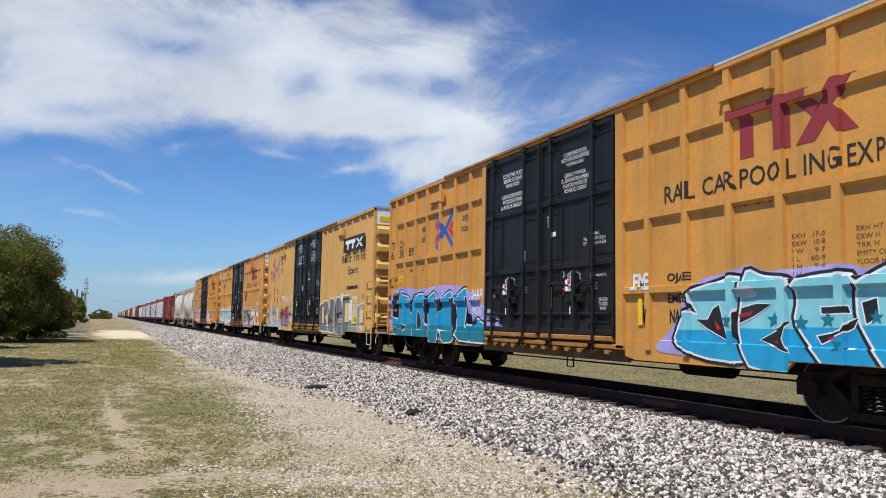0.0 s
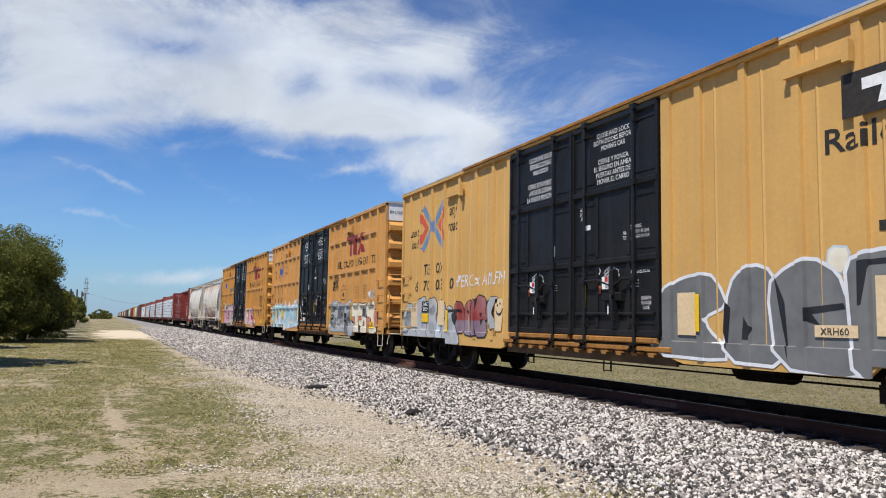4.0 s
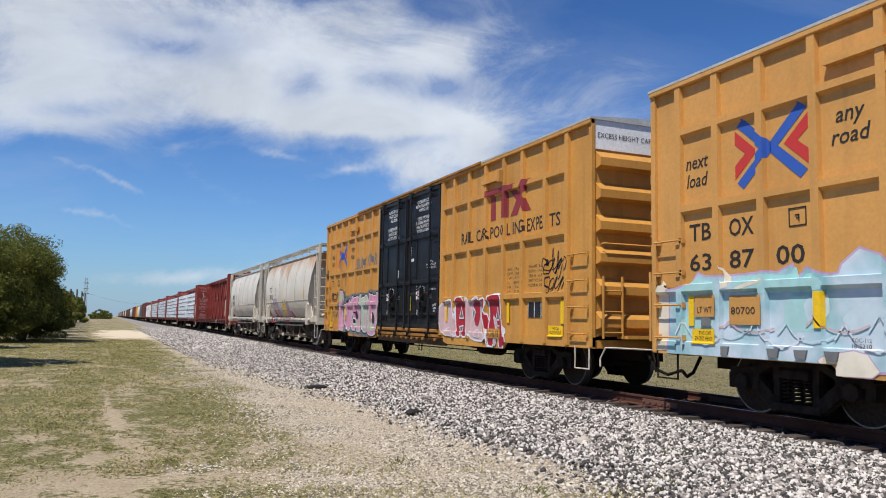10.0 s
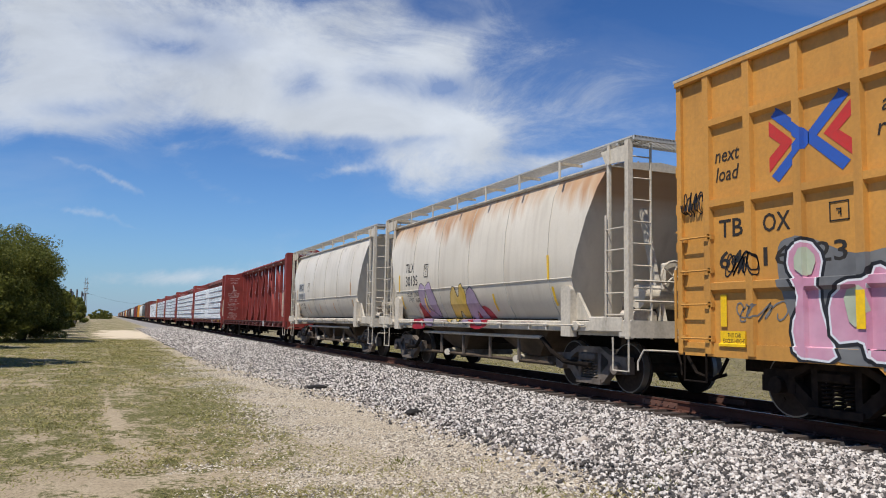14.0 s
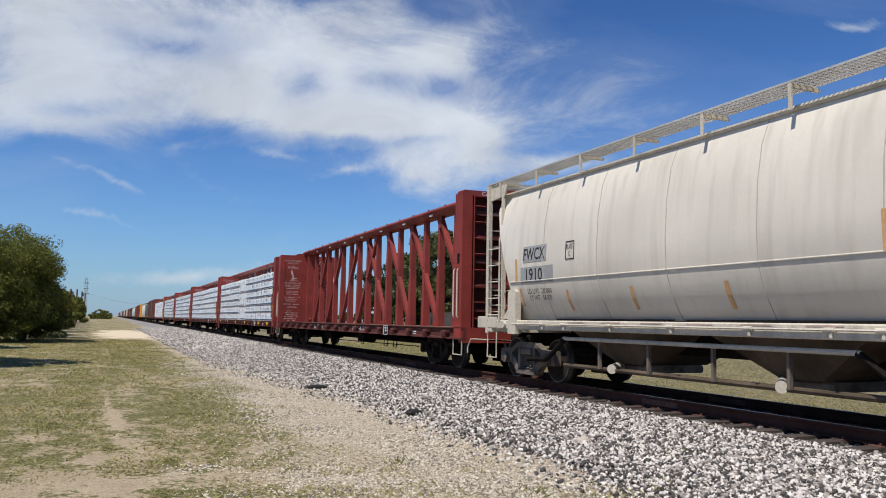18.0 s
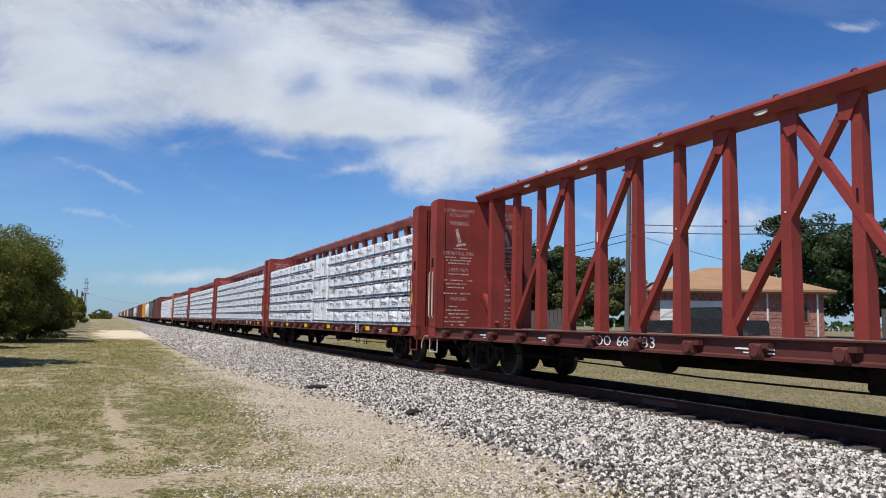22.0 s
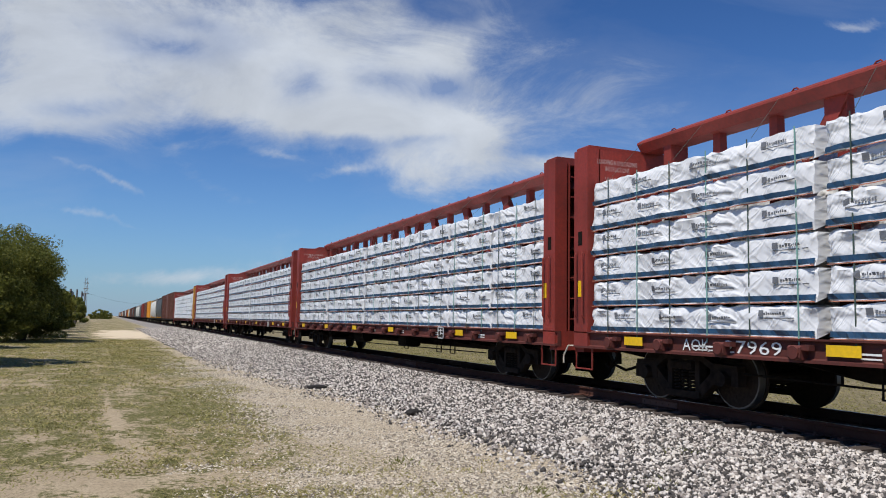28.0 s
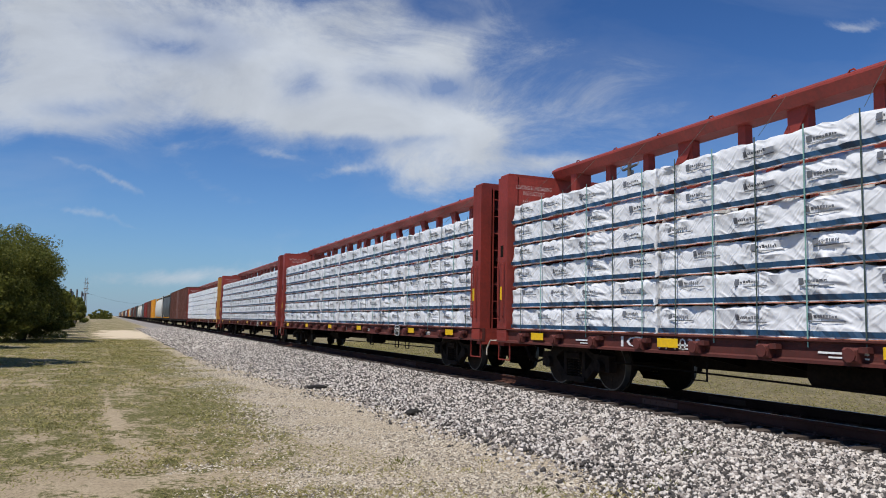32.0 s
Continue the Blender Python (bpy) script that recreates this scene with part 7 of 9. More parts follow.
tree("tree", -8.8, 41.5, 7.2, 2.5, 2.4, 0.1, 25, leaves=12000, size=0.18, label=OAK)
for i in range(11):
    yy = 70 + i * 14
    tree("tree", -5.4 + 0.3 * (i % 2) - 0.018 * (yy - 70), yy, 4.0 + (i % 3) * 0.6, 2.1, 4.4, 0.0, 30 + i, leaves=5000, size=0.2, label="low green roadside tree in a row")
for i in range(5):
    tree("tree", -8.0 + 1.7 * i, 400 + 12 * (i % 3), (4.2, 5.2, 5.6, 5.0, 3.4)[i], 2.2, 4, -0.5, 50 + i, "leaf", 3500, 0.3, label="distant round tree on the horizon", trunk=False)
# beyond the track
for i, (tx, ty, th, tr) in enumerate(((28, 62, 9.5, 4.8), (33.5, 60, 8.5, 4.8), (40, 66, 9, 5), (30, 78, 9, 5.5), (37, 53, 6.5, 3.6), (27.5, 70, 8.5, 4.5))):
    tree("tree", tx, ty, th, tr, tr, 0.0, 60 + i, "leaf_dark" if i % 2 else "leaf_mid", 20000, 0.16, label="leafy garden tree behind a fence")
for i, (tx, ty, th, tr) in enumerate(((46, 40, 9.2, 4.2), (50, 36.5, 8.6, 3.8), (53, 33, 7.5, 3.5))):
    tree("tree", tx, ty, th, tr, tr, 0.12, 70 + i, "leaf_dark", 22000, 0.15, label="dark evergreen oak beside the house")


# a belt of far woods closes the horizon
def far_woods():
    rng = np.random.default_rng(9)
    n = 9000
    ang = rng.uniform(-math.pi, math.pi, n)
    R = rng.uniform(620, 760, n)
    x, y = R * np.sin(ang), R * np.cos(ang)
    keep = ~((x > -35) & (x < 45) & (y > 0))
    x, y = x[keep], y[keep]
    n = len(x)
    z = rng.uniform(0, 6.5, n)
    s = rng.uniform(2.0, 4.5, n)
    a = rng.normal(size=(n, 3))
    a /= np.linalg.norm(a, axis=1, keepdims=True)
    b = rng.normal(size=(n, 3))
    b -= a * (a * b).sum(1, keepdims=True)
    b /= np.linalg.norm(b, axis=1, keepdims=True)
    p = np.stack([x, y, z], 1)
    v = np.stack([p - a * s[:, None], p + b * s[:, None] * 0.6, p + a * s[:, None], p - b * s[:, None] * 0.6], 1).reshape(-1, 3)
    me = bpy.data.meshes.new("far_woods")
    me.from_pydata(v.tolist(), [], [(4 * i, 4 * i + 1, 4 * i + 2, 4 * i + 3) for i in range(n)])
    me.materials.append(M["leaf_dark"])
    tagged(new("far_woods", me), "low dark belt of far woods", "woods", kind="stuff")


far_woods()


# ---- tower, poles, wires ----
def lattice_tower():
    x, y, h = -8.8, 300.0, 15.0
    t = new("lattice_tower")
    t.location = (x, y, -0.45)
    tagged(t, "slim grey lattice radio tower beside the line", "tower")
    w = 0.5
    for sx, sy in ((-1, -1), (1, -1), (1, 1), (-1, 1)):
        part("leg", Mesh().beam((sx * w, sy * w, 0), (sx * w * 0.8, sy * w * 0.8, h), 0.12, 0.12), M["metal_pole"], t)
    for side in (-1, 1):
        for lean in (-1, 1):
            br = Mesh()
            pts = [(lean * w * (1 if i % 2 else -1), side * w, h * i / 11) for i in range(12)]
            for a, b in zip(pts, pts[1:]):
                br.beam(a, b, 0.07, 0.07)
            part("bracing", br, M["metal_pole"], t)
    for z in (9.2, 11.0, 13.0):
        part("antenna", Mesh().box(-0.9, 0.9, -0.2, 0.2, z, z + 0.25), M["metal_pole"], t)


lattice_tower()


def utility_pole(x, y, top, lean, material, arms, label, r=0.15):
    z0 = float(ground_z(np.array(float(x)), np.array(float(y))))
    p = new("utility_pole")
    p.location = (x, y, z0)
    tagged(p, label, "pole", "utility poles")
    part("pole", Mesh().tube([(0, 0, 0), (lean, 0, top - z0)], r, 8, r * 0.7), material, p, smooth=True)
    if arms:
        part("crossarm", Mesh().beam((lean - 0.2, -0.9, top - z0 - 0.35), (lean + 0.2, 0.9, top - z0 - 0.35), 0.1, 0.12), M["wood_pole"], p)
        for k in (-0.8, 0.0, 0.8):
            part("insulator", Mesh().tube([(lean, k, top - z0 - 0.3), (lean, k, top - z0 - 0.12)], 0.05, 6), M["metal_pole"], p)
        part("transformer", Mesh().tube([(lean + 0.3, 0.25, top - z0 - 1.1), (lean + 0.3, 0.25, top - z0 - 0.45)], 0.17, 10), M["metal_pole"], p)
    return p


utility_pole(27.0, 35.8, 10.75, 0.25, M["wood_pole"], True, "leaning wooden utility pole with a crossarm", 0.16)
utility_pole(30.0, 22.6, 7.2, 0.0, M["metal_pole"], False, "straight pale utility pole", 0.10)
for i, (px, py, ph) in enumerate(((-5.9, 130, 5.2), (-6.2, 160, 6.1), (-6.5, 195, 6.7), (-7.0, 235, 7.4))):
    utility_pole(px, py, ph, 0.0, M["wood_pole"], i % 2 == 0, "wooden line-side pole in a row", 0.2)


def wire(a, b, sag, r=0.022):
    a, b = Vector(a), Vector(b)
    pts = [a.lerp(b, i / 14) - Vector((0, 0, sag * 4 * (i / 14) * (1 - i / 14))) for i in range(15)]
    me = Mesh().tube(pts, r, 4)
    d = me.data("overhead_wire")
    fix_normals(d)
    d.materials.append(M["wire"])
    tagged(new("overhead_wire", d), "black overhead wire between the poles", "wire", "overhead wires")


wire((27.1, 35.8, 7.05), (30, 22.6, 5.85), 0.12)
wire((27.1, 35.8, 6.65), (30, 22.6, 5.5), 0.15)
wire((30, 22.6, 5.85), (33, 8, 6.2), 0.2)
wire((30, 22.6, 5.55), (33, 8, 5.8), 0.2)
wire((27.1, 35.8, 6.5), (26, 62, 6.3), 0.4)
wire((27.1, 35.8, 6.1), (26, 62, 5.9), 0.4)
wire((27.2, 35.8, 6.6), (37, 33, 4.4), 0.2, 0.014)
wire((-8, 270, 8.5), (30, 520, 12), 3.0, 0.02)


# ---- house, fence, pickup ----
def house():
    z0 = 0.68
    h = new("house")
    h.location = (0, 0, z0)
    h.matrix_basis = pose(29.3, 37.6, z0, 0, 0, -36)
    tagged(h, "single-storey red brick house with a tan hip roof", "house")
    W, D, H = 10.3, 8.5, 2.75
    wl = part("wall", Mesh().box(0, W, 0, 0.2, 0, H).box(0, W, D - 0.2, D, 0, H).box(0, 0.2, 0.2, D - 0.2, 0, H).box(W - 0.2, W, 0.2, D - 0.2, 0, H), M["brick"], h)
    o = 0.55
    roof = Mesh().add([(-o, -o, H), (W + o, -o, H), (W + o, D + o, H), (-o, D + o, H), (D / 2, D / 2, H + 1.65), (W - D / 2, D / 2, H + 1.65), (-o, -o, H - 0.18), (W + o, -o, H - 0.18), (W + o, D + o, H - 0.18), (-o, D + o, H - 0.18)],
                      [(0, 1, 5, 4), (1, 2, 5), (2, 3, 4, 5), (3, 0, 4), (0, 6, 7, 1), (1, 7, 8, 2), (2, 8, 9, 3), (3, 9, 6, 0), (6, 9, 8, 7)])
    part("roof", roof, M["roof"], h, "tan shingle roof")
    part("fascia", Mesh().box(-o - 0.02, W + o + 0.02, -o - 0.04, -o, H - 0.1, H + 0.02), M["roof"], h)
    g = part("garage_door", Mesh().box(1.2, 6.2, -0.05, 0.0, 0, 2.1), M["trim"], h, "white garage door")
    for i in range(4):
        part("door_panel", Mesh().box(1.3, 6.1, -0.075, -0.05, 0.08 + i * 0.52, 0.5 + i * 0.52), M["trim"], g)
    for x in (0.4, 7.2, 9.9):
        part("downspout", Mesh().box(x, x + 0.09, -0.1, 0.0, 0, H - 0.1), M["trim"], h)
    w = part("window", Mesh().box(8.7, 9.4, -0.03, 0.02, 0.95, 2.1), M["glass"], h, "dark window")
    part("frame", Mesh().box(8.62, 8.7, -0.06, 0.02, 0.87, 2.18).box(9.4, 9.48, -0.06, 0.02, 0.87, 2.18).box(8.7, 9.4, -0.06, 0.02, 2.1, 2.18).box(8.7, 9.4, -0.06, 0.02, 0.87, 0.95), M["brick"], w)
    # courses of brick stand proud on the front
    rnd = random.Random(4)
    d = Mesh().box(0, 0.41, -0.018, 0.0, 0, 0.19).data("brick")
    d.materials.append(M["brick"])
    for k in range(12):
        for i in range(11):
            x = 6.4 + i * 0.44 + (0.22 if k % 2 else 0)
            if x > 9.75 or (8.3 < x < 9.6 and 0.8 < k * 0.215 < 2.2):
                continue
            b = new("brick", d)
            b.parent = wl
            b.location = (x, 0, 0.05 + k * 0.215)


house()


def pickup():
    c = new("pickup_truck")
    c.matrix_basis = pose(24.25, 30.95, 0.36, 0, 0, -42)
    tagged(c, "black pickup truck parked before the house", "pickup truck")
    prof = [(0.0, 0.45), (0.0, 1.0), (0.2, 1.12), (1.75, 1.18), (2.35, 1.78), (3.7, 1.82), (4.0, 1.22), (5.75, 1.22), (5.8, 0.5), (5.0, 0.42), (0.9, 0.42)]
    body = Mesh()
    body.loft([[(y, x, z) for y, z in prof] for x in (-0.98, -0.9, 0.9, 0.98)])
    part("body", body, M["truck_black"], c)
    part("window", Mesh().add([(2.05, -0.99, 1.24), (2.45, -0.985, 1.70), (3.6, -0.985, 1.74), (3.8, -0.99, 1.26)], [(0, 1, 2, 3)]).add([(2.05, 0.99, 1.24), (2.45, 0.985, 1.70), (3.6, 0.985, 1.74), (3.8, 0.99, 1.26)], [(0, 1, 2, 3)]), M["glass"], c)
    part("bumper", Mesh().rbox(-0.1, 0.05, -0.9, 0.9, 0.45, 0.7, 0.03), M["chrome"], c)
    for y in (1.0, 4.7):
        for x in (-0.86, 0.86):
            w = Mesh()
            n = 18
            w.loft([[(y + 0.40 * math.cos(2 * math.pi * j / n), x + s, 0.40 + 0.40 * math.sin(2 * math.pi * j / n)) for j in range(n)] for s in (-0.13, 0.13)])
            wh = part("wheel", w, M["tyre"], c)
            r = Mesh()
            r.loft([[(y + 0.24 * math.cos(2 * math.pi * j / n), x + s, 0.40 + 0.24 * math.sin(2 * math.pi * j / n)) for j in range(n)] for s in (-0.14, 0.14)])
            part("rim", r, M["chrome"], wh)
    for x in (-0.7, 0.7):
        part("headlight", Mesh().box(-0.02, 0.03, x - 0.2, x + 0.2, 0.85, 1.02), M["glass"], c)


pickup()


def fence(points, height, label):
    f = new("fence")
    tagged(f, label, "fence")
    d = None
    for (xa, ya), (xb, yb) in zip(points, points[1:]):
        ln = math.hypot(xb - xa, yb - ya)
        n = int(ln / 0.30)
        for i in range(n):
            q = (i + 0.5) / n
            x, y = xa + (xb - xa) * q, ya + (yb - ya) * q
            if d is None:
                d = Mesh().box(-0.14, 0.14, -0.012, 0.012, 0, height).data("board")
                d.materials.append(M["fence"])
            b = new("board", d)
            b.parent = f
            b.location = (x, y, float(ground_z(np.array(x), np.array(y))))
            b.rotation_euler = (0, 0, math.atan2(yb - ya, xb - xa))


fence([(24.5, 48.0), (25.5, 62.0)], 1.75, "dark weathered board fence behind the track")
fence([(24.5, 48.0), (27.5, 42.0)], 1.75, "dark weathered board fence beside the house")
fence([(39.8, 29.6), (44.0, 24.0)], 1.75, "dark weathered board fence past the house")


DOOR_FACE = ((), (), -1.4755, -1.4755)  # the flat face of a plug door

# ---- the train, from the car that is nearest at the start to the far end ----
Zc, skin = boxcar(-82.40, "yellow", "ribbed", "yellow ribbed boxcar with black doors and bright blue graffiti", 0.8)
boxcar_marks(Zc, skin, "ribbed", (("TB", "OX"), ("63", "38", "89")), 18.95, 3.17, strips=(6.45,))
spray(Zc, skin, 6.18, 0.68, [(0, 14), (55, 58), (75, 93), (101, 118), (119, 128), (187, 136), (208, 145), (238, 130), (320, 135), (368, 135), (390, 125), (440, 146), (502, 147), (507, 2), (434, 4), (324, 0), (184, 1), (105, 10)], "g_lav", None, soft=2, order=0)
spray(Zc, skin, 5.64, 0.75, [(38, 99), (90, 110), (135, 121), (140, 100), (135, 80), (122, 66), (133, 39), (151, 14), (142, 0), (62, 4), (0, 24), (14, 54), (29, 71), (56, 64), (42, 83)], "g_aqua", "g_white", cut=1.18, order=1, foot="g_sky", rim="g_black", glint=True)
spray(Zc, skin, 4.29, 0.67, [(9, 120), (18, 136), (44, 124), (92, 120), (97, 93), (90, 68), (114, 50), (155, 12), (126, 1), (25, 0), (8, 25), (0, 56), (7, 92)], "g_aqua", "g_white", cut=1.22, order=2, foot="g_sky", rim="g_black", glint=True)
spray(Zc, skin, 3.32, 0.69, [(1, 114), (34, 119), (81, 121), (90, 110), (89, 85), (97, 57), (121, 19), (106, 4), (53, 0), (17, 41), (0, 64), (7, 89)], "g_aqua", "g_white", cut=1.25, order=3, foot="g_sky", rim="g_black", glint=True)
spray(Zc, skin, 2.41, 0.70, [(0, 105), (24, 118), (49, 128), (94, 132), (104, 92), (85, 68), (99, 33), (89, 0), (40, 3), (17, 36), (1, 65)], "g_aqua", "g_white", cut=1.28, order=4, foot="g_sky", rim="g_black", glint=True)
spray(Zc, skin, 5.13, 1.05, [(0, 29), (24, 29), (35, 45), (47, 50), (62, 0), (23, 16)], "g_black", "g_white", order=5, soft=0, edge=0.018)
spray(Zc, skin, 4.27, 1.29, [(4, 21), (31, 27), (57, 26), (29, 11), (0, 0)], "g_black", "g_white", order=5, soft=0, edge=0.018)
spray(Zc, skin, 3.89, 0.92, [(0, 15), (40, 33), (49, 42), (40, 17), (49, 0), (25, 8)], "g_black", "g_white", order=5, soft=0, edge=0.018)
spray(Zc, skin, 2.92, 1.42, [(0, 8), (38, 9), (41, 1), (1, 0)], "g_black", "g_white", order=5, soft=0, edge=0.018)
spray(Zc, skin, 2.98, 1.05, [(0, 9), (37, 16), (45, 27), (58, 32), (51, 20), (6, 0)], "g_black", "g_white", order=5, soft=0, edge=0.018)
spray(Zc, skin, 2.35, 1.30, [(0, 25), (19, 30), (21, 9), (5, 0)], "g_black", "g_white", order=5, soft=0, edge=0.018)
spray(Zc, skin, 4.75, 1.19, [(0, 15), (13, 2), (4, 0)], "g_red", None, order=6, soft=0)
spray(Zc, skin, 4.27, 1.37, [(0, 5), (25, 9), (21, 3), (0, 0)], "g_red", None, order=6, soft=0)
spray(Zc, skin, 3.67, 1.03, [(0, 2), (11, 7), (15, 0)], "g_red", None, order=6, soft=0)
spray(Zc, skin, 2.85, 1.10, [(0, 1), (16, 7), (8, 0)], "g_red", None, order=6, soft=0)
spray(Zc, skin, 4.63, 1.23, [(14, 22), (19, 14), (28, 14), (21, 8), (24, 0), (14, 5), (4, 0), (8, 8), (0, 14), (10, 14)], "g_teal", None, order=6, soft=0)
spray(Zc, skin, 3.77, 1.25, [(13, 20), (16, 13), (25, 13), (18, 8), (21, 0), (12, 5), (4, 0), (7, 8), (0, 13), (9, 13)], "g_teal", None, order=6, soft=0)
spray(Zc, skin, 3.34, 1.22, [(12, 20), (15, 12), (23, 12), (17, 7), (19, 0), (11, 4), (3, 0), (6, 7), (0, 12), (8, 12)], "g_teal", None, order=6, soft=0)
spray(Zc, skin, 2.93, 1.26, [(11, 19), (14, 12), (21, 12), (15, 7), (17, 0), (10, 4), (3, 0), (6, 7), (0, 12), (7, 12)], "g_teal", None, order=6, soft=0)
spray(Zc, skin, 2.79, 0.96, [(11, 19), (13, 12), (21, 12), (15, 7), (17, 1), (10, 4), (3, 0), (5, 7), (0, 12), (7, 12)], "g_teal", None, order=6, soft=0)
spray(Zc, skin, 2.26, 1.30, [(9, 18), (12, 11), (18, 11), (13, 7), (15, 0), (9, 4), (2, 0), (5, 7), (0, 11), (6, 11)], "g_teal", None, order=6, soft=0)
spray(Zc, skin, 4.34, 1.64, [(0, 14), (41, 18), (40, 0), (2, 1)], "g_haze", None, order=6)
spray(Zc, skin, 18.99, 0.74, [(2, 4), (0, 134), (96, 154), (260, 139), (393, 149), (537, 143), (588, 127), (635, 114), (693, 85), (700, 65), (759, 55), (759, 36), (698, 3), (512, 0), (209, 2)], "g_lav", None, soft=2, order=0)
spray(Zc, skin, 18.65, 0.78, [(56, 140), (102, 122), (139, 112), (150, 91), (139, 76), (161, 60), (182, 30), (183, 0), (9, 2), (0, 60), (53, 47), (54, 104)], "g_cyan", "g_white", cut=1.14, order=1, foot="g_teal", rim="g_black")
spray(Zc, skin, 17.05, 0.64, [(35, 135), (81, 137), (114, 127), (107, 103), (93, 84), (120, 51), (135, 26), (130, 0), (80, 3), (24, 14), (24, 44), (0, 79), (18, 105)], "g_cyan", "g_white", cut=1.14, order=2, foot="g_teal", rim="g_black")
spray(Zc, skin, 15.90, 0.66, [(0, 120), (64, 142), (71, 72), (80, 35), (92, 77), (112, 94), (115, 123), (167, 140), (175, 98), (193, 40), (199, 14), (182, 7), (115, 3), (98, 48), (89, 2), (20, 0), (13, 72)], "g_cyan", "g_white", cut=1.14, order=3, foot="g_teal", rim="g_black")
spray(Zc, skin, 13.93, 0.76, [(0, 112), (63, 135), (67, 109), (61, 63), (51, 30), (75, 42), (101, 38), (127, 56), (138, 53), (178, 44), (198, 35), (192, 1), (125, 0), (3, 3), (13, 63)], "g_cyan", "g_white", cut=1.12, order=4, foot="g_teal", rim="g_black")
spray(Zc, skin, 16.65, 0.99, [(12, 54), (30, 39), (38, 15), (21, 0), (3, 9), (0, 37)], "g_black", "g_white", order=5, edge=0.02)
spray(Zc, skin, 17.75, 1.32, [(0, 19), (13, 23), (14, 4), (0, 0)], "g_black", "g_white", order=5, edge=0.02)
spray(Zc, skin, 17.75, 0.94, [(2, 21), (23, 17), (19, 0), (0, 4)], "g_black", "g_white", order=5, edge=0.02)
spray(Zc, skin, 18.62, 1.32, [(0, 61), (50, 81), (49, 0), (5, 11)], "g_black", None, order=5, soft=0)
spray(Zc, skin, 17.19, 1.47, [(14, 33), (49, 50), (32, 22), (11, 0), (0, 12)], "g_black", None, order=5, soft=0)
spray(Zc, skin, 15.96, 1.43, [(6, 41), (33, 44), (20, 0), (0, 10)], "g_black", None, order=5, soft=0)
spray(Zc, skin, 15.16, 1.05, [(0, 77), (40, 79), (37, 56), (17, 38), (6, 0)], "g_black", None, order=5, soft=0)
spray(Zc, skin, 14.19, 1.09, [(0, 73), (24, 77), (37, 29), (22, 0)], "g_black", None, order=5, soft=0)
spray(Zc, skin, 12.93, 1.15, [(0, 0), (10, 15), (26, 17), (26, 5)], "g_black", None, order=5, soft=0)
spray(Zc, DOOR_FACE, 12.08, 0.92, [(1, 64), (33, 61), (66, 40), (88, 16), (91, 0), (0, 1)], "g_lav", None, order=1)
spray(Zc, DOOR_FACE, 11.87, 1.91, [(0, 18), (13, 14), (14, 4), (4, 0), (7, 4), (8, 12), (0, 14)], "g_white", None, order=2)
spray(Zc, DOOR_FACE, 11.74, 1.78, [(0, 11), (10, 10), (12, 3), (1, 0)], "g_white", None, order=2)
letters(Zc, "OJAE", 5.80, 1.90, 0.56, 0.17, -1.432, M["ink"], "graffiti_tag", "black sprayed tag", offset=0.03, skin=skin)
letters(Zc, "EME", 6.66, 1.82, 0.50, 0.28, -1.432, M["g_white"], "graffiti_tag", "white sprayed tag", offset=0.03, skin=skin)
letters(Zc, "NAK4", 12.95, 1.80, 0.72, 0.26, -1.432, M["g_white"], "graffiti_tag", "white sprayed tag", skin=skin)
letters(Zc, "MOOS", 12.95, 1.42, 0.62, 0.22, -1.432, M["g_white"], "graffiti_tag", "white sprayed tag", skin=skin)
scrawl(Zc, skin, 6.40, 6.25, 1.15, 1.62, "g_black", 81, 4)
letters(Zc, "EMDE", 5.78, 1.60, 0.5, 0.14, -1.432, M["g_black"], "graffiti_tag", "black sprayed tag", offset=0.03, skin=skin)
letters(Zc, "NAK", 5.74, 1.28, 0.36, 0.22, -1.432, M["g_black"], "graffiti_tag", "black sprayed tag", offset=0.03, skin=skin)
letters(Zc, "XGH618", 4.35, 2.93, 0.7, 0.14, -1.432, M["ink"], "lettering")
Ac, skin = boxcar(-61.75, "pale_yellow", "smooth", "pale yellow smooth-sided boxcar with black doors and grey graffiti")
boxcar_marks(Ac, skin, "smooth", (("", "TB", "OX"), ("6", "70", "03", "0")), 17.8, 2.09)
spray(Ac, skin, 7.33, 0.77, [(0, 3), (11, 62), (26, 102), (70, 120), (126, 124), (146, 105), (160, 78), (114, 62), (123, 40), (162, 14), (160, 0)], "g_slate", "g_white", order=1, edge=0.05)
spray(Ac, skin, 5.75, 0.74, [(0, 3), (4, 86), (19, 122), (55, 135), (84, 125), (104, 74), (110, 0)], "g_slate", "g_white", order=2, edge=0.05)
spray(Ac, skin, 4.95, 0.64, [(13, 10), (0, 116), (31, 138), (71, 148), (107, 127), (118, 94), (138, 89), (144, 38), (137, 0)], "g_slate", "g_white", order=3, edge=0.05)
spray(Ac, skin, 3.75, 0.63, [(10, 0), (4, 75), (0, 141), (33, 151), (97, 153), (101, 123), (107, 50), (103, 3)], "g_slate", "g_white", order=4, edge=0.05)
spray(Ac, skin, 5.79, 0.91, [(4, 69), (15, 60), (8, 0), (0, 26)], "g_black", None, order=5, soft=0)
spray(Ac, skin, 5.38, 1.07, [(4, 31), (14, 16), (11, 0), (0, 0)], "g_black", None, order=5, soft=0)
spray(Ac, skin, 4.85, 0.79, [(0, 115), (17, 79), (23, 0), (10, 59)], "g_black", None, order=5, soft=0)
spray(Ac, skin, 4.35, 1.27, [(0, 23), (55, 28), (58, 21), (9, 15), (22, 0), (0, 6)], "g_black", None, order=5, soft=0)
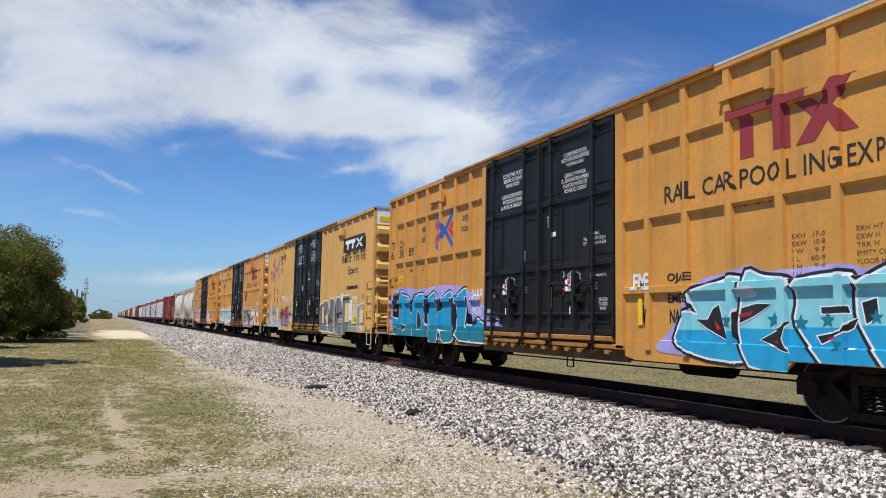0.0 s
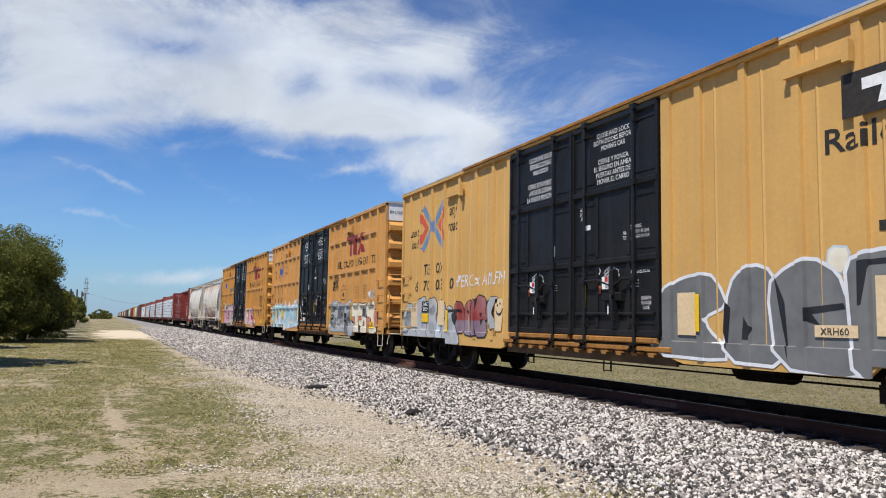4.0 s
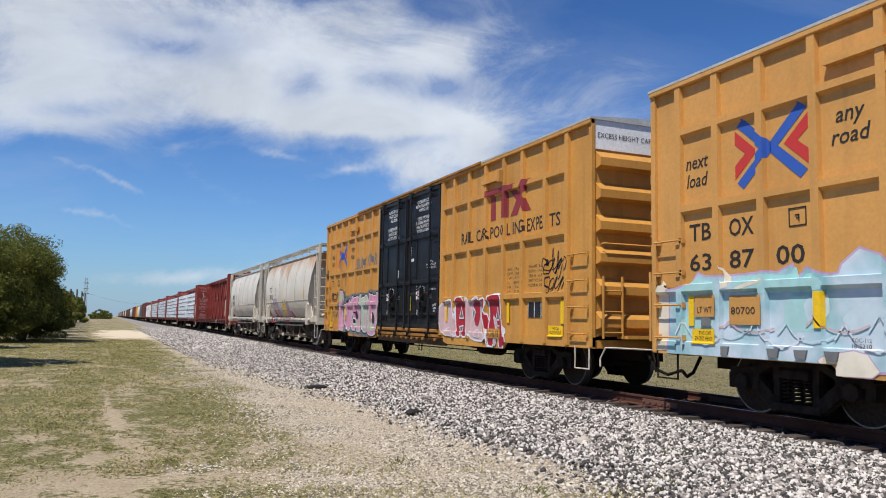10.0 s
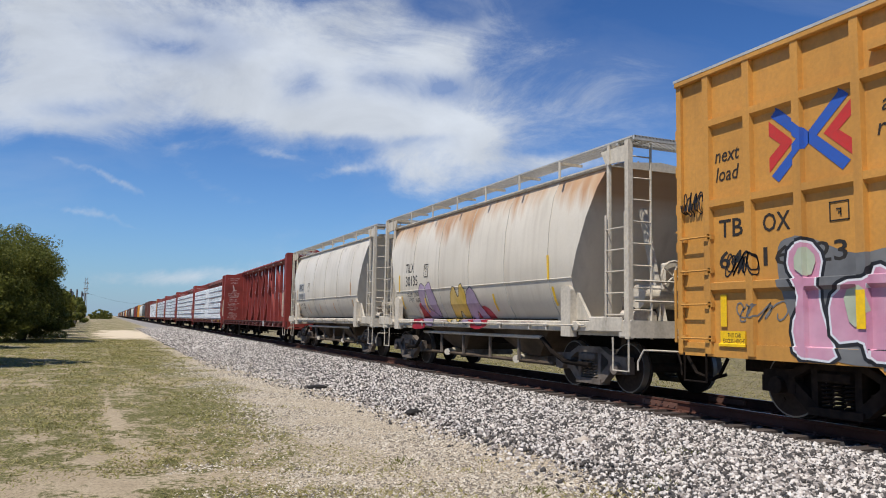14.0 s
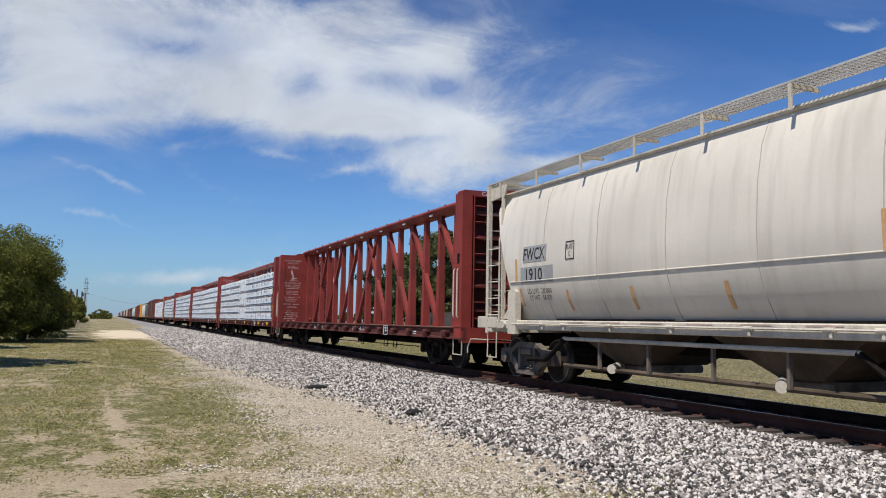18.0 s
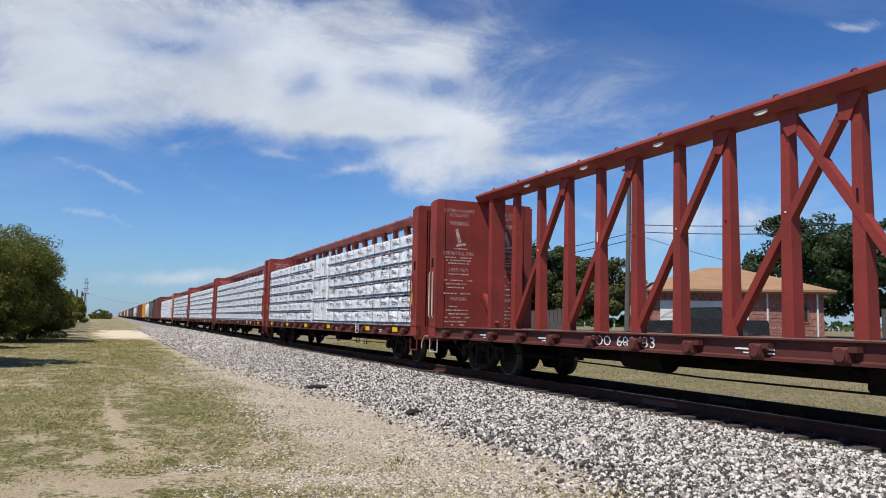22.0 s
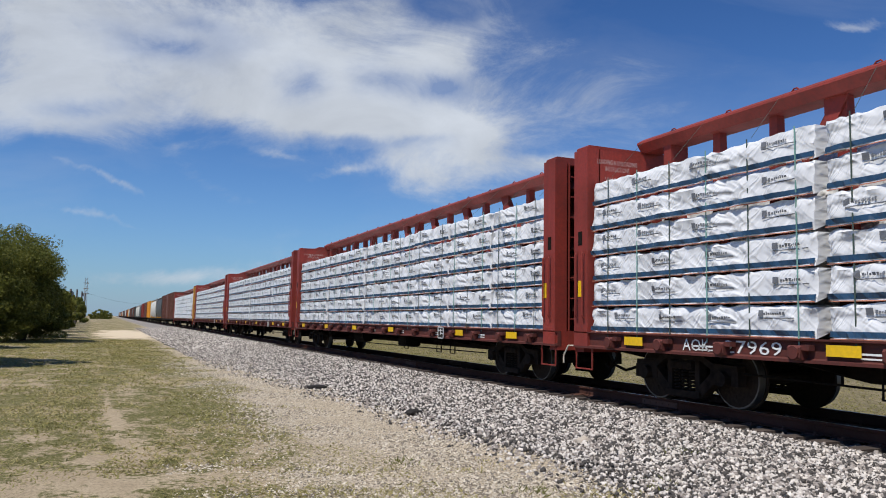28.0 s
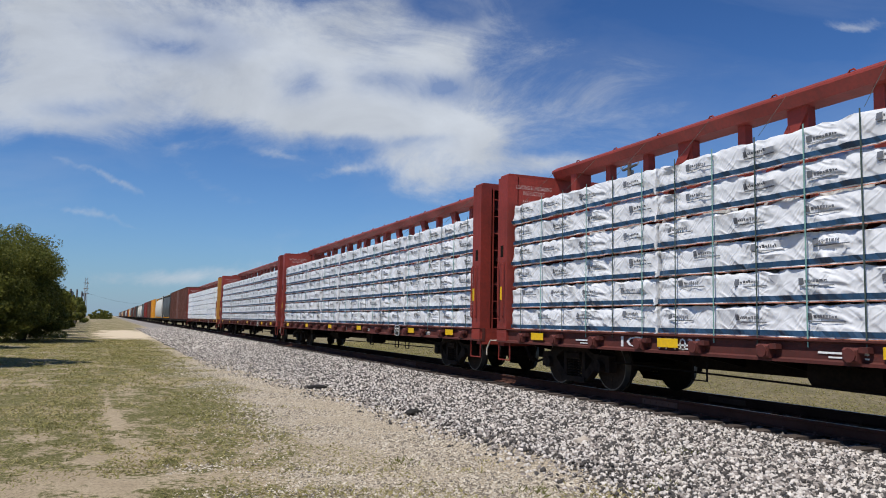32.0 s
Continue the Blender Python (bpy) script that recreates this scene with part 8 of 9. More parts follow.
spray(Ac, skin, 3.62, 1.52, [(1, 53), (82, 56), (82, 49), (20, 47), (9, 0), (0, 0)], "g_black", None, order=5, soft=0)
spray(Ac, skin, 4.03, 1.90, [(0, 10), (6, 34), (33, 31), (24, 0)], "g_cream", "g_haze", order=0, edge=0.03)
spray(Ac, skin, 2.61, 0.79, [(0, 59), (8, 76), (27, 26), (67, 34), (69, 2), (4, 0)], "g_moss", "g_slate", order=1)
spray(Ac, skin, 2.73, 1.14, [(0, 60), (25, 95), (30, 76), (19, 25), (28, 0), (7, 17)], "g_white", "g_slate", order=2, soft=0)
spray(Ac, skin, 1.72, 0.98, [(1, 73), (18, 79), (24, 41), (31, 10), (8, 0), (0, 17)], "g_moss", "g_white", order=2)
spray(Ac, skin, 19.10, 0.75, [(0, 7), (12, 64), (39, 94), (81, 101), (111, 84), (150, 25), (150, 0)], "g_silver", "g_black", order=1, edge=0.022)
spray(Ac, skin, 17.85, 0.75, [(0, 9), (7, 84), (27, 113), (62, 120), (72, 104), (65, 64), (95, 17), (92, 0)], "g_silver", "g_black", order=2, edge=0.022)
spray(Ac, skin, 17.08, 0.67, [(3, 14), (0, 71), (21, 114), (51, 125), (73, 108), (73, 82), (61, 70), (78, 44), (81, 0)], "g_silver", "g_black", order=3, edge=0.022)
spray(Ac, skin, 16.40, 0.66, [(6, 1), (0, 54), (28, 108), (48, 118), (63, 98), (62, 47), (71, 0)], "g_haze", "g_black", order=4, edge=0.022)
spray(Ac, skin, 15.87, 0.63, [(0, 7), (5, 76), (27, 104), (57, 97), (70, 68), (95, 36), (108, 5), (55, 0)], "g_silver", "g_black", order=5, edge=0.022)
spray(Ac, skin, 18.91, 0.98, [(0, 14), (34, 57), (56, 57), (74, 0)], "g_grey", None, order=7)
spray(Ac, skin, 17.58, 1.00, [(0, 39), (20, 68), (29, 39), (19, 0)], "g_grey", None, order=7)
spray(Ac, skin, 16.81, 1.39, [(0, 14), (20, 32), (34, 18), (14, 0)], "g_grey", None, order=7)
spray(Ac, skin, 16.78, 0.91, [(0, 29), (17, 34), (34, 3), (8, 0)], "g_grey", None, order=7)
spray(Ac, skin, 15.65, 0.87, [(0, 35), (22, 52), (39, 19), (21, 0), (2, 9)], "g_grey", None, order=7)
spray(Ac, skin, 16.12, 0.86, [(0, 53), (20, 66), (24, 18), (6, 0)], "g_grey", None, order=7)
spray(Ac, skin, 15.38, 1.13, [(0, 30), (14, 36), (25, 26), (39, 36), (48, 26), (38, 10), (23, 0), (7, 13)], "g_black", None, order=9)
spray(Ac, skin, 15.73, 1.49, [(0, 7), (98, 7), (100, 1), (4, 0)], "g_black", None, order=9, soft=0)
spray(Ac, skin, 15.24, 0.96, [(17, 1), (6, 43), (0, 68), (22, 80), (49, 75), (63, 55), (69, 43), (66, 0)], "g_brick", "g_black", order=1, edge=0.03, foot="g_dusk", cut=1.28)
spray(Ac, skin, 14.59, 0.90, [(1, 5), (0, 48), (1, 72), (15, 83), (35, 88), (50, 78), (55, 48), (50, 0)], "g_brick", "g_black", order=2, edge=0.03, foot="g_dusk", cut=1.28)
spray(Ac, skin, 14.23, 0.90, [(6, 0), (0, 49), (1, 79), (18, 89), (33, 86), (34, 49), (42, 5)], "g_brick", "g_black", order=3, edge=0.03, foot="g_dusk", cut=1.28)
spray(Ac, skin, 13.92, 0.89, [(2, 0), (0, 50), (3, 94), (16, 100), (51, 92), (55, 64), (49, 39), (64, 2)], "g_brick", "g_black", order=4, edge=0.03, foot="g_dusk", cut=1.28)
spray(Ac, skin, 13.44, 1.28, [(0, 0), (6, 32), (18, 49), (26, 38), (13, 4)], "g_brick", "g_black", order=5, edge=0.03, foot="g_dusk", cut=1.28)
spray(Ac, skin, 13.32, 1.08, [(0, 59), (15, 74), (54, 75), (46, 57), (35, 65), (32, 31), (44, 4), (21, 0), (19, 44), (6, 3), (2, 31)], "g_silver", "g_black", order=7, edge=0.015)
spray(Ac, skin, 13.73, 1.35, [(0, 9), (12, 12), (8, 0)], "g_black", None, order=7, soft=0)
spray(Ac, skin, 13.71, 1.17, [(0, 13), (17, 16), (5, 0)], "g_black", None, order=7, soft=0)
spray(Ac, skin, 14.44, 1.43, [(0, 8), (10, 12), (12, 0)], "g_black", None, order=7, soft=0)
spray(Ac, skin, 14.13, 1.40, [(0, 10), (10, 13), (7, 0)], "g_black", None, order=7, soft=0)
spray(Ac, skin, 12.93, 1.04, [(0, 0), (1, 74), (40, 74), (38, 35), (32, 1)], "tan_panel", None, order=7, soft=0)
spray(Ac, skin, 12.82, 1.61, [(0, 5), (5, 5), (5, 0), (0, 0)], "g_black", None, order=9)
spray(Ac, skin, 12.69, 1.65, [(0, 5), (5, 5), (5, 0), (0, 0)], "g_black", None, order=9)
spray(Ac, skin, 12.87, 1.39, [(0, 17), (4, 10), (14, 5), (26, 9), (31, 18), (34, 16), (27, 4), (14, 0), (1, 7)], "g_black", None, order=9)
for y0, y1, z0, z1, key, lab in ((2.69, 3.36, 1.16, 1.86, "tan_panel", "repainted tan panel"), (6.33, 6.73, 1.10, 1.75, "tan_panel", "repainted tan panel"), (3.60, 4.21, 1.13, 1.28, "tan_panel", "repainted tan panel"), (1.75, 2.46, 1.10, 2.11, "tan_panel", "repainted tan panel"), (0.86, 1.49, 1.14, 1.86, "tan_panel", "repainted tan panel")):
    patch(Ac, skin, y0, y1, z0, z1, key, lab, lift=0.030)
for y0, y1, z0, z1 in ((2.95, 3.07, 1.26, 1.76), (6.19, 6.32, 1.16, 1.72)):
    patch(Ac, skin, y0, y1, z0, z1, "reflector", "yellow reflector strip", "reflector", 0.033)
patch(Ac, skin, 1.77, 2.33, 1.16, 1.39, "reflector", "yellow warning plate", "warning_plate", 0.033)
letters(Ac, "THIS CAR\nEXCESS HEIGHT", 2.28, 1.20, 0.46, 0.15, -1.462, M["ink"], "lettering", "small black warning")
letters(Ac, "EMPTY CG 5-1\nFLOOR HT 3-8", 1.46, 1.62, 0.50, 0.17, -1.463, M["ink"], "lettering", "small black stencil")
letters(Ac, "XRH60", 4.12, 1.16, 0.40, 0.09, -1.463, M["ink"], "lettering", "small black stencil")
letters(Ac, "DEMOS", 1.36, 0.83, 0.54, 0.18, -1.474, M["g_white"], "graffiti_tag", "white sprayed tag", offset=0.03)
for i, row in enumerate(DIMENSIONS):
    letters(Ac, row, 2.36, 1.93 - 0.095 * i, 0.46, 0.06, -1.462, M["ink"], "lettering", "small black dimensions")
for y, w, z0, z1, key, lab in ((17.98, 0.46, 1.08, 1.78, "tan_panel", "tan data panel"), (17.10, 0.62, 1.50, 1.80, "g_black", "black data panel"), (17.10, 0.60, 1.22, 1.46, "reflector", "yellow warning plate"), (16.02, 0.40, 1.14, 1.80, "tan_panel", "tan data panel"), (15.66, 0.14, 0.98, 1.55, "reflector", "yellow reflector strip")):
    patch(Ac, skin, y - w / 2, y + w / 2, z0, z1, key, lab, lift=0.032)
for k in range(7):
    scrawl(Ac, skin, 18.95 - 0.5 * k, 18.35 - 0.5 * k, 0.80 + 0.06 * (k % 3), 1.15 + 0.1 * (k % 2), "g_black" if k % 2 else "g_white", 60 + k, 3)
letters(Ac, "LD LMT\nLT WT", 18.16, 1.52, 0.34, 0.24, -1.464, M["ink"], "lettering", "black load data")
letters(Ac, "204500\n81500", 17.34, 1.53, 0.48, 0.24, -1.464, M["white"], "lettering", "white load data")
letters(Ac, "HERC x AMFM", 15.16, 2.12, 2.7, 0.30, 0, M["g_white"], "graffiti_tag", "white sprayed tag", shear=0.2, skin=skin)
letters(Ac, "70K", 13.05, 0.92, 0.26, 0.14, -1.463, M["ink"], "lettering", "small black stencil")
letters(Ac, "BORG.", 1.44, 1.99, 0.50, 0.18, -1.44, M["g_slate"], "graffiti_tag", "grey sprayed tag", offset=0.012, skin=skin)
Cc, skin = boxcar(-41.10, "sun_yellow", "ribbed", "yellow ribbed boxcar with black doors and pale blue graffiti")
boxcar_marks(Cc, skin, "ribbed", (("TB", "OX"), ("63", "87", "00")), 17.95, 2.07, strips=(18.20, 15.88, 12.85, 6.67, 4.56, 3.49, 1.06), plates=((0.97, 0.97), (17.64, 0.98)))
spray(Cc, skin, 6.82, 0.80, [(0, 0), (11, 76), (49, 111), (98, 120), (129, 97), (125, 59), (169, 1)], "g_silver", "g_grey", order=1, edge=0.05)
spray(Cc, skin, 5.53, 0.82, [(0, 0), (4, 73), (19, 108), (46, 99), (94, 103), (98, 57), (112, 1)], "g_silver", "g_grey", order=2, edge=0.05)
spray(Cc, skin, 4.44, 0.63, [(0, 15), (4, 106), (18, 124), (54, 137), (67, 115), (89, 90), (108, 38), (97, 0), (46, 1)], "g_silver", "g_grey", order=3, edge=0.05)
spray(Cc, skin, 6.38, 1.52, [(0, 32), (26, 37), (35, 3), (5, 0)], "g_slate", None, order=5, soft=0)
spray(Cc, skin, 6.71, 0.98, [(0, 17), (45, 41), (60, 7), (12, 0)], "g_slate", None, order=5, soft=0)
spray(Cc, skin, 5.29, 1.26, [(0, 45), (34, 29), (62, 49), (46, 13), (0, 0)], "g_slate", None, order=5, soft=0)
spray(Cc, skin, 4.24, 1.19, [(0, 35), (27, 40), (49, 10), (27, 0), (0, 5)], "g_slate", None, order=5, soft=0)
spray(Cc, skin, 4.41, 0.60, [(7, 78), (50, 0), (0, 12)], "g_slate", None, order=5, soft=0)
spray(Cc, skin, 6.15, 0.89, [(0, 4), (21, 22), (42, 0)], "g_slate", None, order=5, soft=0)
spray(Cc, skin, 3.55, 0.69, [(0, 69), (10, 107), (25, 116), (57, 114), (78, 121), (71, 69), (91, 56), (92, 34), (97, 2), (27, 0), (12, 31)], "g_cream", "g_black", order=2, edge=0.035)
spray(Cc, skin, 2.70, 0.72, [(2, 65), (0, 114), (59, 107), (90, 113), (96, 67), (102, 34), (104, 6), (23, 0), (13, 40)], "g_cream", "g_black", order=3, edge=0.035)
spray(Cc, skin, 1.76, 0.78, [(9, 60), (0, 94), (35, 114), (43, 93), (59, 92), (63, 108), (93, 110), (89, 60), (95, 30), (106, 4), (24, 0), (20, 27), (40, 47)], "g_cream", "g_black", order=4, edge=0.035)
spray(Cc, skin, 3.46, 1.11, [(0, 22), (12, 26), (18, 0), (6, 2)], "g_salmon", "g_black", order=6, soft=0, edge=0.02)
spray(Cc, skin, 2.82, 1.13, [(0, 24), (31, 24), (32, 15), (2, 0)], "g_salmon", "g_black", order=6, soft=0, edge=0.02)
spray(Cc, skin, 1.66, 1.06, [(3, 28), (21, 23), (9, 0), (0, 0)], "g_salmon", "g_black", order=6, soft=0, edge=0.02)
spray(Cc, skin, 0.87, 1.01, [(5, 69), (14, 38), (19, 0), (9, 7), (0, 38)], "g_salmon", "g_black", order=6, soft=0, edge=0.02)
spray(Cc, skin, 2.29, 1.06, [(0, 9), (8, 14), (13, 7), (10, 0), (2, 0)], "g_slate", "g_black", order=6)
spray(Cc, skin, 18.72, 0.60, [(0, 14), (2, 118), (22, 120), (50, 126), (66, 143), (80, 137), (108, 136), (140, 136), (170, 137), (200, 138), (215, 136), (240, 145), (247, 125), (262, 140), (295, 129), (309, 131), (314, 142), (338, 159), (372, 146), (385, 128), (416, 128), (451, 149), (462, 138), (483, 126), (503, 139), (540, 130), (562, 132), (574, 141), (584, 134), (614, 128), (632, 130), (643, 116), (662, 123), (681, 107), (686, 79), (686, 36), (515, 25), (245, 8)], "g_pale", "g_lilac", soft=0, order=1, edge=0.03)
spray(Cc, skin, 19.10, 0.84, [(0, 0), (0, 60), (14, 96), (24, 112), (36, 100), (50, 96), (46, 40), (44, 2)], "g_cream", None, soft=0, order=0)
spray(Cc, skin, 18.46, 1.70, [(0, 0), (8, 12), (40, 28), (52, 22), (84, 20), (80, 2)], "g_seafoam", None, order=2, soft=1)
spray(Cc, skin, 17.32, 1.70, [(0, 0), (4, 24), (56, 26), (96, 22), (106, 36), (112, 14), (124, 26), (150, 14), (152, 0)], "g_seafoam", None, order=2, soft=1)
spray(Cc, skin, 16.48, 1.18, [(0, 0), (2, 46), (50, 48), (52, 2)], "g_seafoam", None, order=2, soft=1)
spray(Cc, skin, 18.40, 1.00, [(0, 0), (2, 40), (60, 44), (72, 20), (40, 2)], "g_seafoam", None, order=2, soft=2)
spray(Cc, skin, 17.58, 1.78, [(0, 34), (6, 20), (4, 0), (18, 2), (20, 16)], "g_cream", None, order=3, soft=0)
spray(Cc, skin, 17.30, 1.76, [(0, 2), (50, 16), (54, 10), (10, 0)], "g_cream", None, order=3, soft=1)
patch(Cc, skin, 17.63, 18.12, 1.38, 1.70, "sun_yellow", "unpainted data panel", lift=0.030)
patch(Cc, skin, 17.79, 17.99, 1.24, 1.37, "g_slate", "small grey data plate", lift=0.030)
letters(Cc, "LT WT", 18.06, 1.44, 0.30, 0.09, skin[2] - 0.036, M["ink"], "lettering", "black load data")
letters(Cc, "80700", 17.38, 1.42, 0.44, 0.10, skin[2] - 0.036, M["ink"], "lettering", "black load data")
for k, row in enumerate(("KOC-112", "18-5210", "43 CPLR")):
    letters(Cc, row, 15.46, 1.08 - 0.07 * k, 0.26, 0.05, skin[2] - 0.036, M["ink"], "lettering", "small black stencil")
for y in (18.43, 17.51, 16.62, 16.18, 15.72):
    part("sill_pocket", Mesh().prism_yz([(y - 0.07, 0.84), (y + 0.07, 0.84), (y + 0.10, 0.96), (y - 0.10, 0.96)], -1.50, -1.44), M["g_slate"], Cc, "grey sill pocket")
spray(Cc, skin, 14.78, 1.85, [(0, 4), (28, 30), (48, 8), (28, 0)], "g_cream", "g_lilac", order=3, edge=0.014)
spray(Cc, skin, 13.67, 1.91, [(0, 1), (46, 15), (100, 32), (105, 18), (68, 7), (35, 0)], "g_cream", "g_lilac", order=3, edge=0.014)
spray(Cc, skin, 12.60, 1.14, [(0, 0), (11, 40), (33, 66), (58, 54), (70, 25), (56, 3)], "g_cream", "g_lilac", order=3, edge=0.014)
spray(Cc, skin, 15.93, 0.66, [(0, 23), (63, 34), (87, 3), (16, 0)], "g_cream", "g_lilac", order=3, edge=0.014)
spray(Cc, skin, 14.44, 0.98, [(0, 14), (64, 19), (71, 7), (8, 0)], "g_cream", "g_lilac", order=3, edge=0.014)
spray(Cc, skin, 12.99, 1.97, [(0, 7), (21, 18), (31, 12), (36, 28), (47, 17), (61, 4), (41, 8), (12, 0)], "g_aqua", "g_white", order=3, edge=0.012)
spray(Cc, skin, 12.43, 1.69, [(0, 12), (15, 21), (20, 10), (6, 0)], "g_aqua", "g_white", order=3, edge=0.012)
spray(Cc, skin, 16.18, 1.27, [(0, 32), (39, 44), (42, 12), (9, 0)], "g_mist", None, order=3, soft=2)
spray(Cc, skin, 14.57, 1.16, [(0, 22), (53, 35), (45, 9), (8, 0)], "g_mist", None, order=3, soft=2)
spray(Cc, skin, 13.68, 1.14, [(0, 17), (57, 35), (63, 13), (12, 0)], "g_mist", None, order=3, soft=2)
spray(Cc, skin, 15.64, 1.15, [(0, 24), (49, 43), (64, 24), (19, 0)], "g_mist", None, order=3, soft=2)
patch(Cc, skin, 16.78, 17.42, 1.27, 1.68, "sun_yellow", "unpainted data panel", lift=0.030)
patch(Cc, skin, 1.94, 2.35, 1.39, 1.64, "g_black", "black data panel", lift=0.034)
for k in (1.94, 2.13, 2.33):
    patch(Cc, skin, k, k + 0.02, 1.39, 1.64, "g_white", "white line of a data panel", "stencil_line", 0.037)
spray(Cc, DOOR_FACE, 12.15, 1.08, [(0, 13), (13, 21), (36, 23), (48, 42), (84, 72), (105, 52), (122, 57), (131, 42), (181, 9), (166, 9), (147, 22), (134, 15), (108, 5), (87, 16), (76, 5), (13, 0)], "g_cream", None, soft=0, order=1)
spray(Cc, DOOR_FACE, 10.53, 1.30, [(9, 37), (19, 17), (11, 15), (22, 0), (0, 13), (7, 15), (3, 24)], "g_cream", None, soft=0, order=1)
spray(Cc, DOOR_FACE, 12.04, 1.47, [(0, 12), (20, 36), (25, 14), (17, 0), (6, 1)], "g_cream", None, soft=0, order=1)
spray(Cc, DOOR_FACE, 11.67, 1.38, [(0, 6), (36, 10), (67, 6), (67, 2), (4, 0)], "g_silver", None, soft=0, order=2)
for k in range(12):
    scrawl(Cc, skin, 18.6 - 0.46 * k, 17.7 - 0.46 * k, 0.85 + 0.12 * (k % 3), 1.35 + 0.1 * (k % 2), ("g_white", "g_mist", "g_blush")[k % 3], 160 + k, 1, 0.026)
for k in range(9):
    scrawl(Cc, skin, 6.75 - 0.33 * k, 6.35 - 0.33 * k, 0.85 + 0.1 * (k % 3), 1.45 + 0.12 * (k % 2), "g_black" if k % 3 else "g_white", 130 + k, 2, 0.034)
scrawl(Cc, skin, 6.15, 5.55, 2.32, 2.95, "g_black", 13, 8)
spray(Cc, skin, 5.18, 2.02, [(0, 0), (2, 34), (54, 36), (52, 2)], "sun_yellow", "g_black", order=3, soft=0, edge=0.02)
spray(Cc, skin, 5.16, 2.38, [(0, 0), (2, 12), (14, 10), (20, 20), (28, 12), (44, 14), (48, 2)], "sun_yellow", "g_black", order=3, soft=0, edge=0.02)
spray(Cc, skin, 5.02, 2.10, [(0, 8), (6, 18), (20, 18), (24, 8), (14, 0)], "g_black", None, order=5)
scrawl(Cc, skin, 1.62, 1.22, 1.95, 2.30, "g_white", 15, 6)
scrawl(Cc, skin, 1.30, 0.96, 1.94, 2.28, "g_white", 16, 6)
Dc, skin = boxcar(-20.32, "yellow", "ribbed", "yellow ribbed boxcar with black doors, red and pink graffiti")
boxcar_marks(Dc, skin, "ribbed", (("TB", "OX"), ("64", "16", "23")), 17.95, 2.07, strips=(18.15, 15.9, 12.45, 6.69, 3.27, 1.05), plates=((17.68, 0.96), (1.02, 0.98)))
spray(Dc, skin, 7.10, 0.88, [(23, 5), (2, 42), (0, 68), (29, 84), (79, 93), (86, 76), (92, 51), (103, 18), (110, 0)], "g_blush", "g_white", order=1, edge=0.042)
spray(Dc, skin, 6.12, 0.88, [(0, 76), (14, 97), (51, 97), (61, 67), (69, 28), (78, 2), (47, 1), (39, 19), (32, 0), (12, 1), (2, 43)], "g_red", "g_white", order=3, edge=0.042)
spray(Dc, skin, 5.45, 0.81, [(1, 89), (5, 103), (29, 88), (62, 104), (75, 99), (79, 58), (87, 36), (112, 0), (40, 2), (11, 19), (0, 57)], "g_blush", "g_white", order=2, edge=0.042)
spray(Dc, skin, 5.10, 1.14, [(0, 54), (31, 67), (42, 62), (40, 18), (29, 0), (14, 3), (9, 25), (19, 36), (4, 48)], "g_red", None, order=5)
spray(Dc, skin, 4.65, 0.69, [(0, 106), (28, 112), (27, 91), (17, 84), (35, 70), (57, 29), (62, 8), (38, 0), (33, 42)], "g_red", "g_white", order=4, edge=0.042)
spray(Dc, skin, 4.25, 0.68, [(0, 113), (29, 119), (42, 119), (67, 119), (72, 84), (81, 32), (88, 1), (61, 0), (57, 38), (41, 40), (32, 2), (5, 4), (1, 43), (12, 71)], "g_red", "g_white", order=6, edge=0.042)
spray(Dc, skin, 5.83, 1.35, [(9, 23), (20, 0), (0, 0)], "g_slate", "g_white", order=8, soft=0, edge=0.03)
spray(Dc, skin, 5.09, 1.33, [(6, 24), (13, 15), (7, 0), (0, 12)], "g_slate", "g_white", order=8, soft=0, edge=0.03)
spray(Dc, skin, 3.84, 1.31, [(7, 26), (15, 1), (0, 0)], "g_slate", "g_white", order=8, soft=0, edge=0.03)
spray(Dc, skin, 5.82, 0.91, [(0, 20), (17, 22), (10, 0)], "g_slate", "g_white", order=8, soft=0, edge=0.03)
spray(Dc, skin, 3.80, 0.99, [(0, 16), (16, 17), (13, 0)], "g_slate", "g_white", order=8, soft=0, edge=0.03)
spray(Dc, skin, 6.82, 0.88, [(0, 2), (15, 17), (40, 22), (57, 14), (68, 0)], "g_blush", "g_white", order=8, edge=0.02)
spray(Dc, skin, 3.99, 0.72, [(0, 67), (13, 40), (6, 3), (18, 0), (23, 33), (17, 57)], "g_blush", "g_white", order=8, edge=0.02)
spray(Dc, skin, 4.99, 0.88, [(0, 3), (6, 16), (24, 18), (35, 0)], "g_blush", "g_white", order=8, edge=0.02)
spray(Dc, skin, 17.19, 0.65, [(1, 118), (0, 174), (41, 180), (116, 146), (168, 155), (247, 155), (311, 158), (357, 152), (376, 164), (406, 166), (451, 158), (488, 164), (515, 142), (518, 119), (502, 97), (490, 43), (480, 11), (391, 0), (41, 17)], "g_slate", None, soft=2, order=0)
spray(Dc, skin, 17.02, 0.84, [(0, 120), (4, 144), (34, 151), (53, 129), (47, 102), (47, 70), (59, 33), (74, 0), (13, 4), (5, 43), (24, 76), (16, 98)], "g_pink", "g_white", order=1, cut=9, edge=0.028, rim="g_black")
spray(Dc, skin, 16.40, 0.87, [(4, 20), (0, 72), (26, 93), (58, 94), (65, 112), (88, 99), (105, 124), (134, 117), (133, 66), (139, 37), (166, 3), (127, 1), (104, 22), (91, 0), (58, 1), (51, 26)], "g_pink", "g_white", order=2, edge=0.028, rim="g_black")
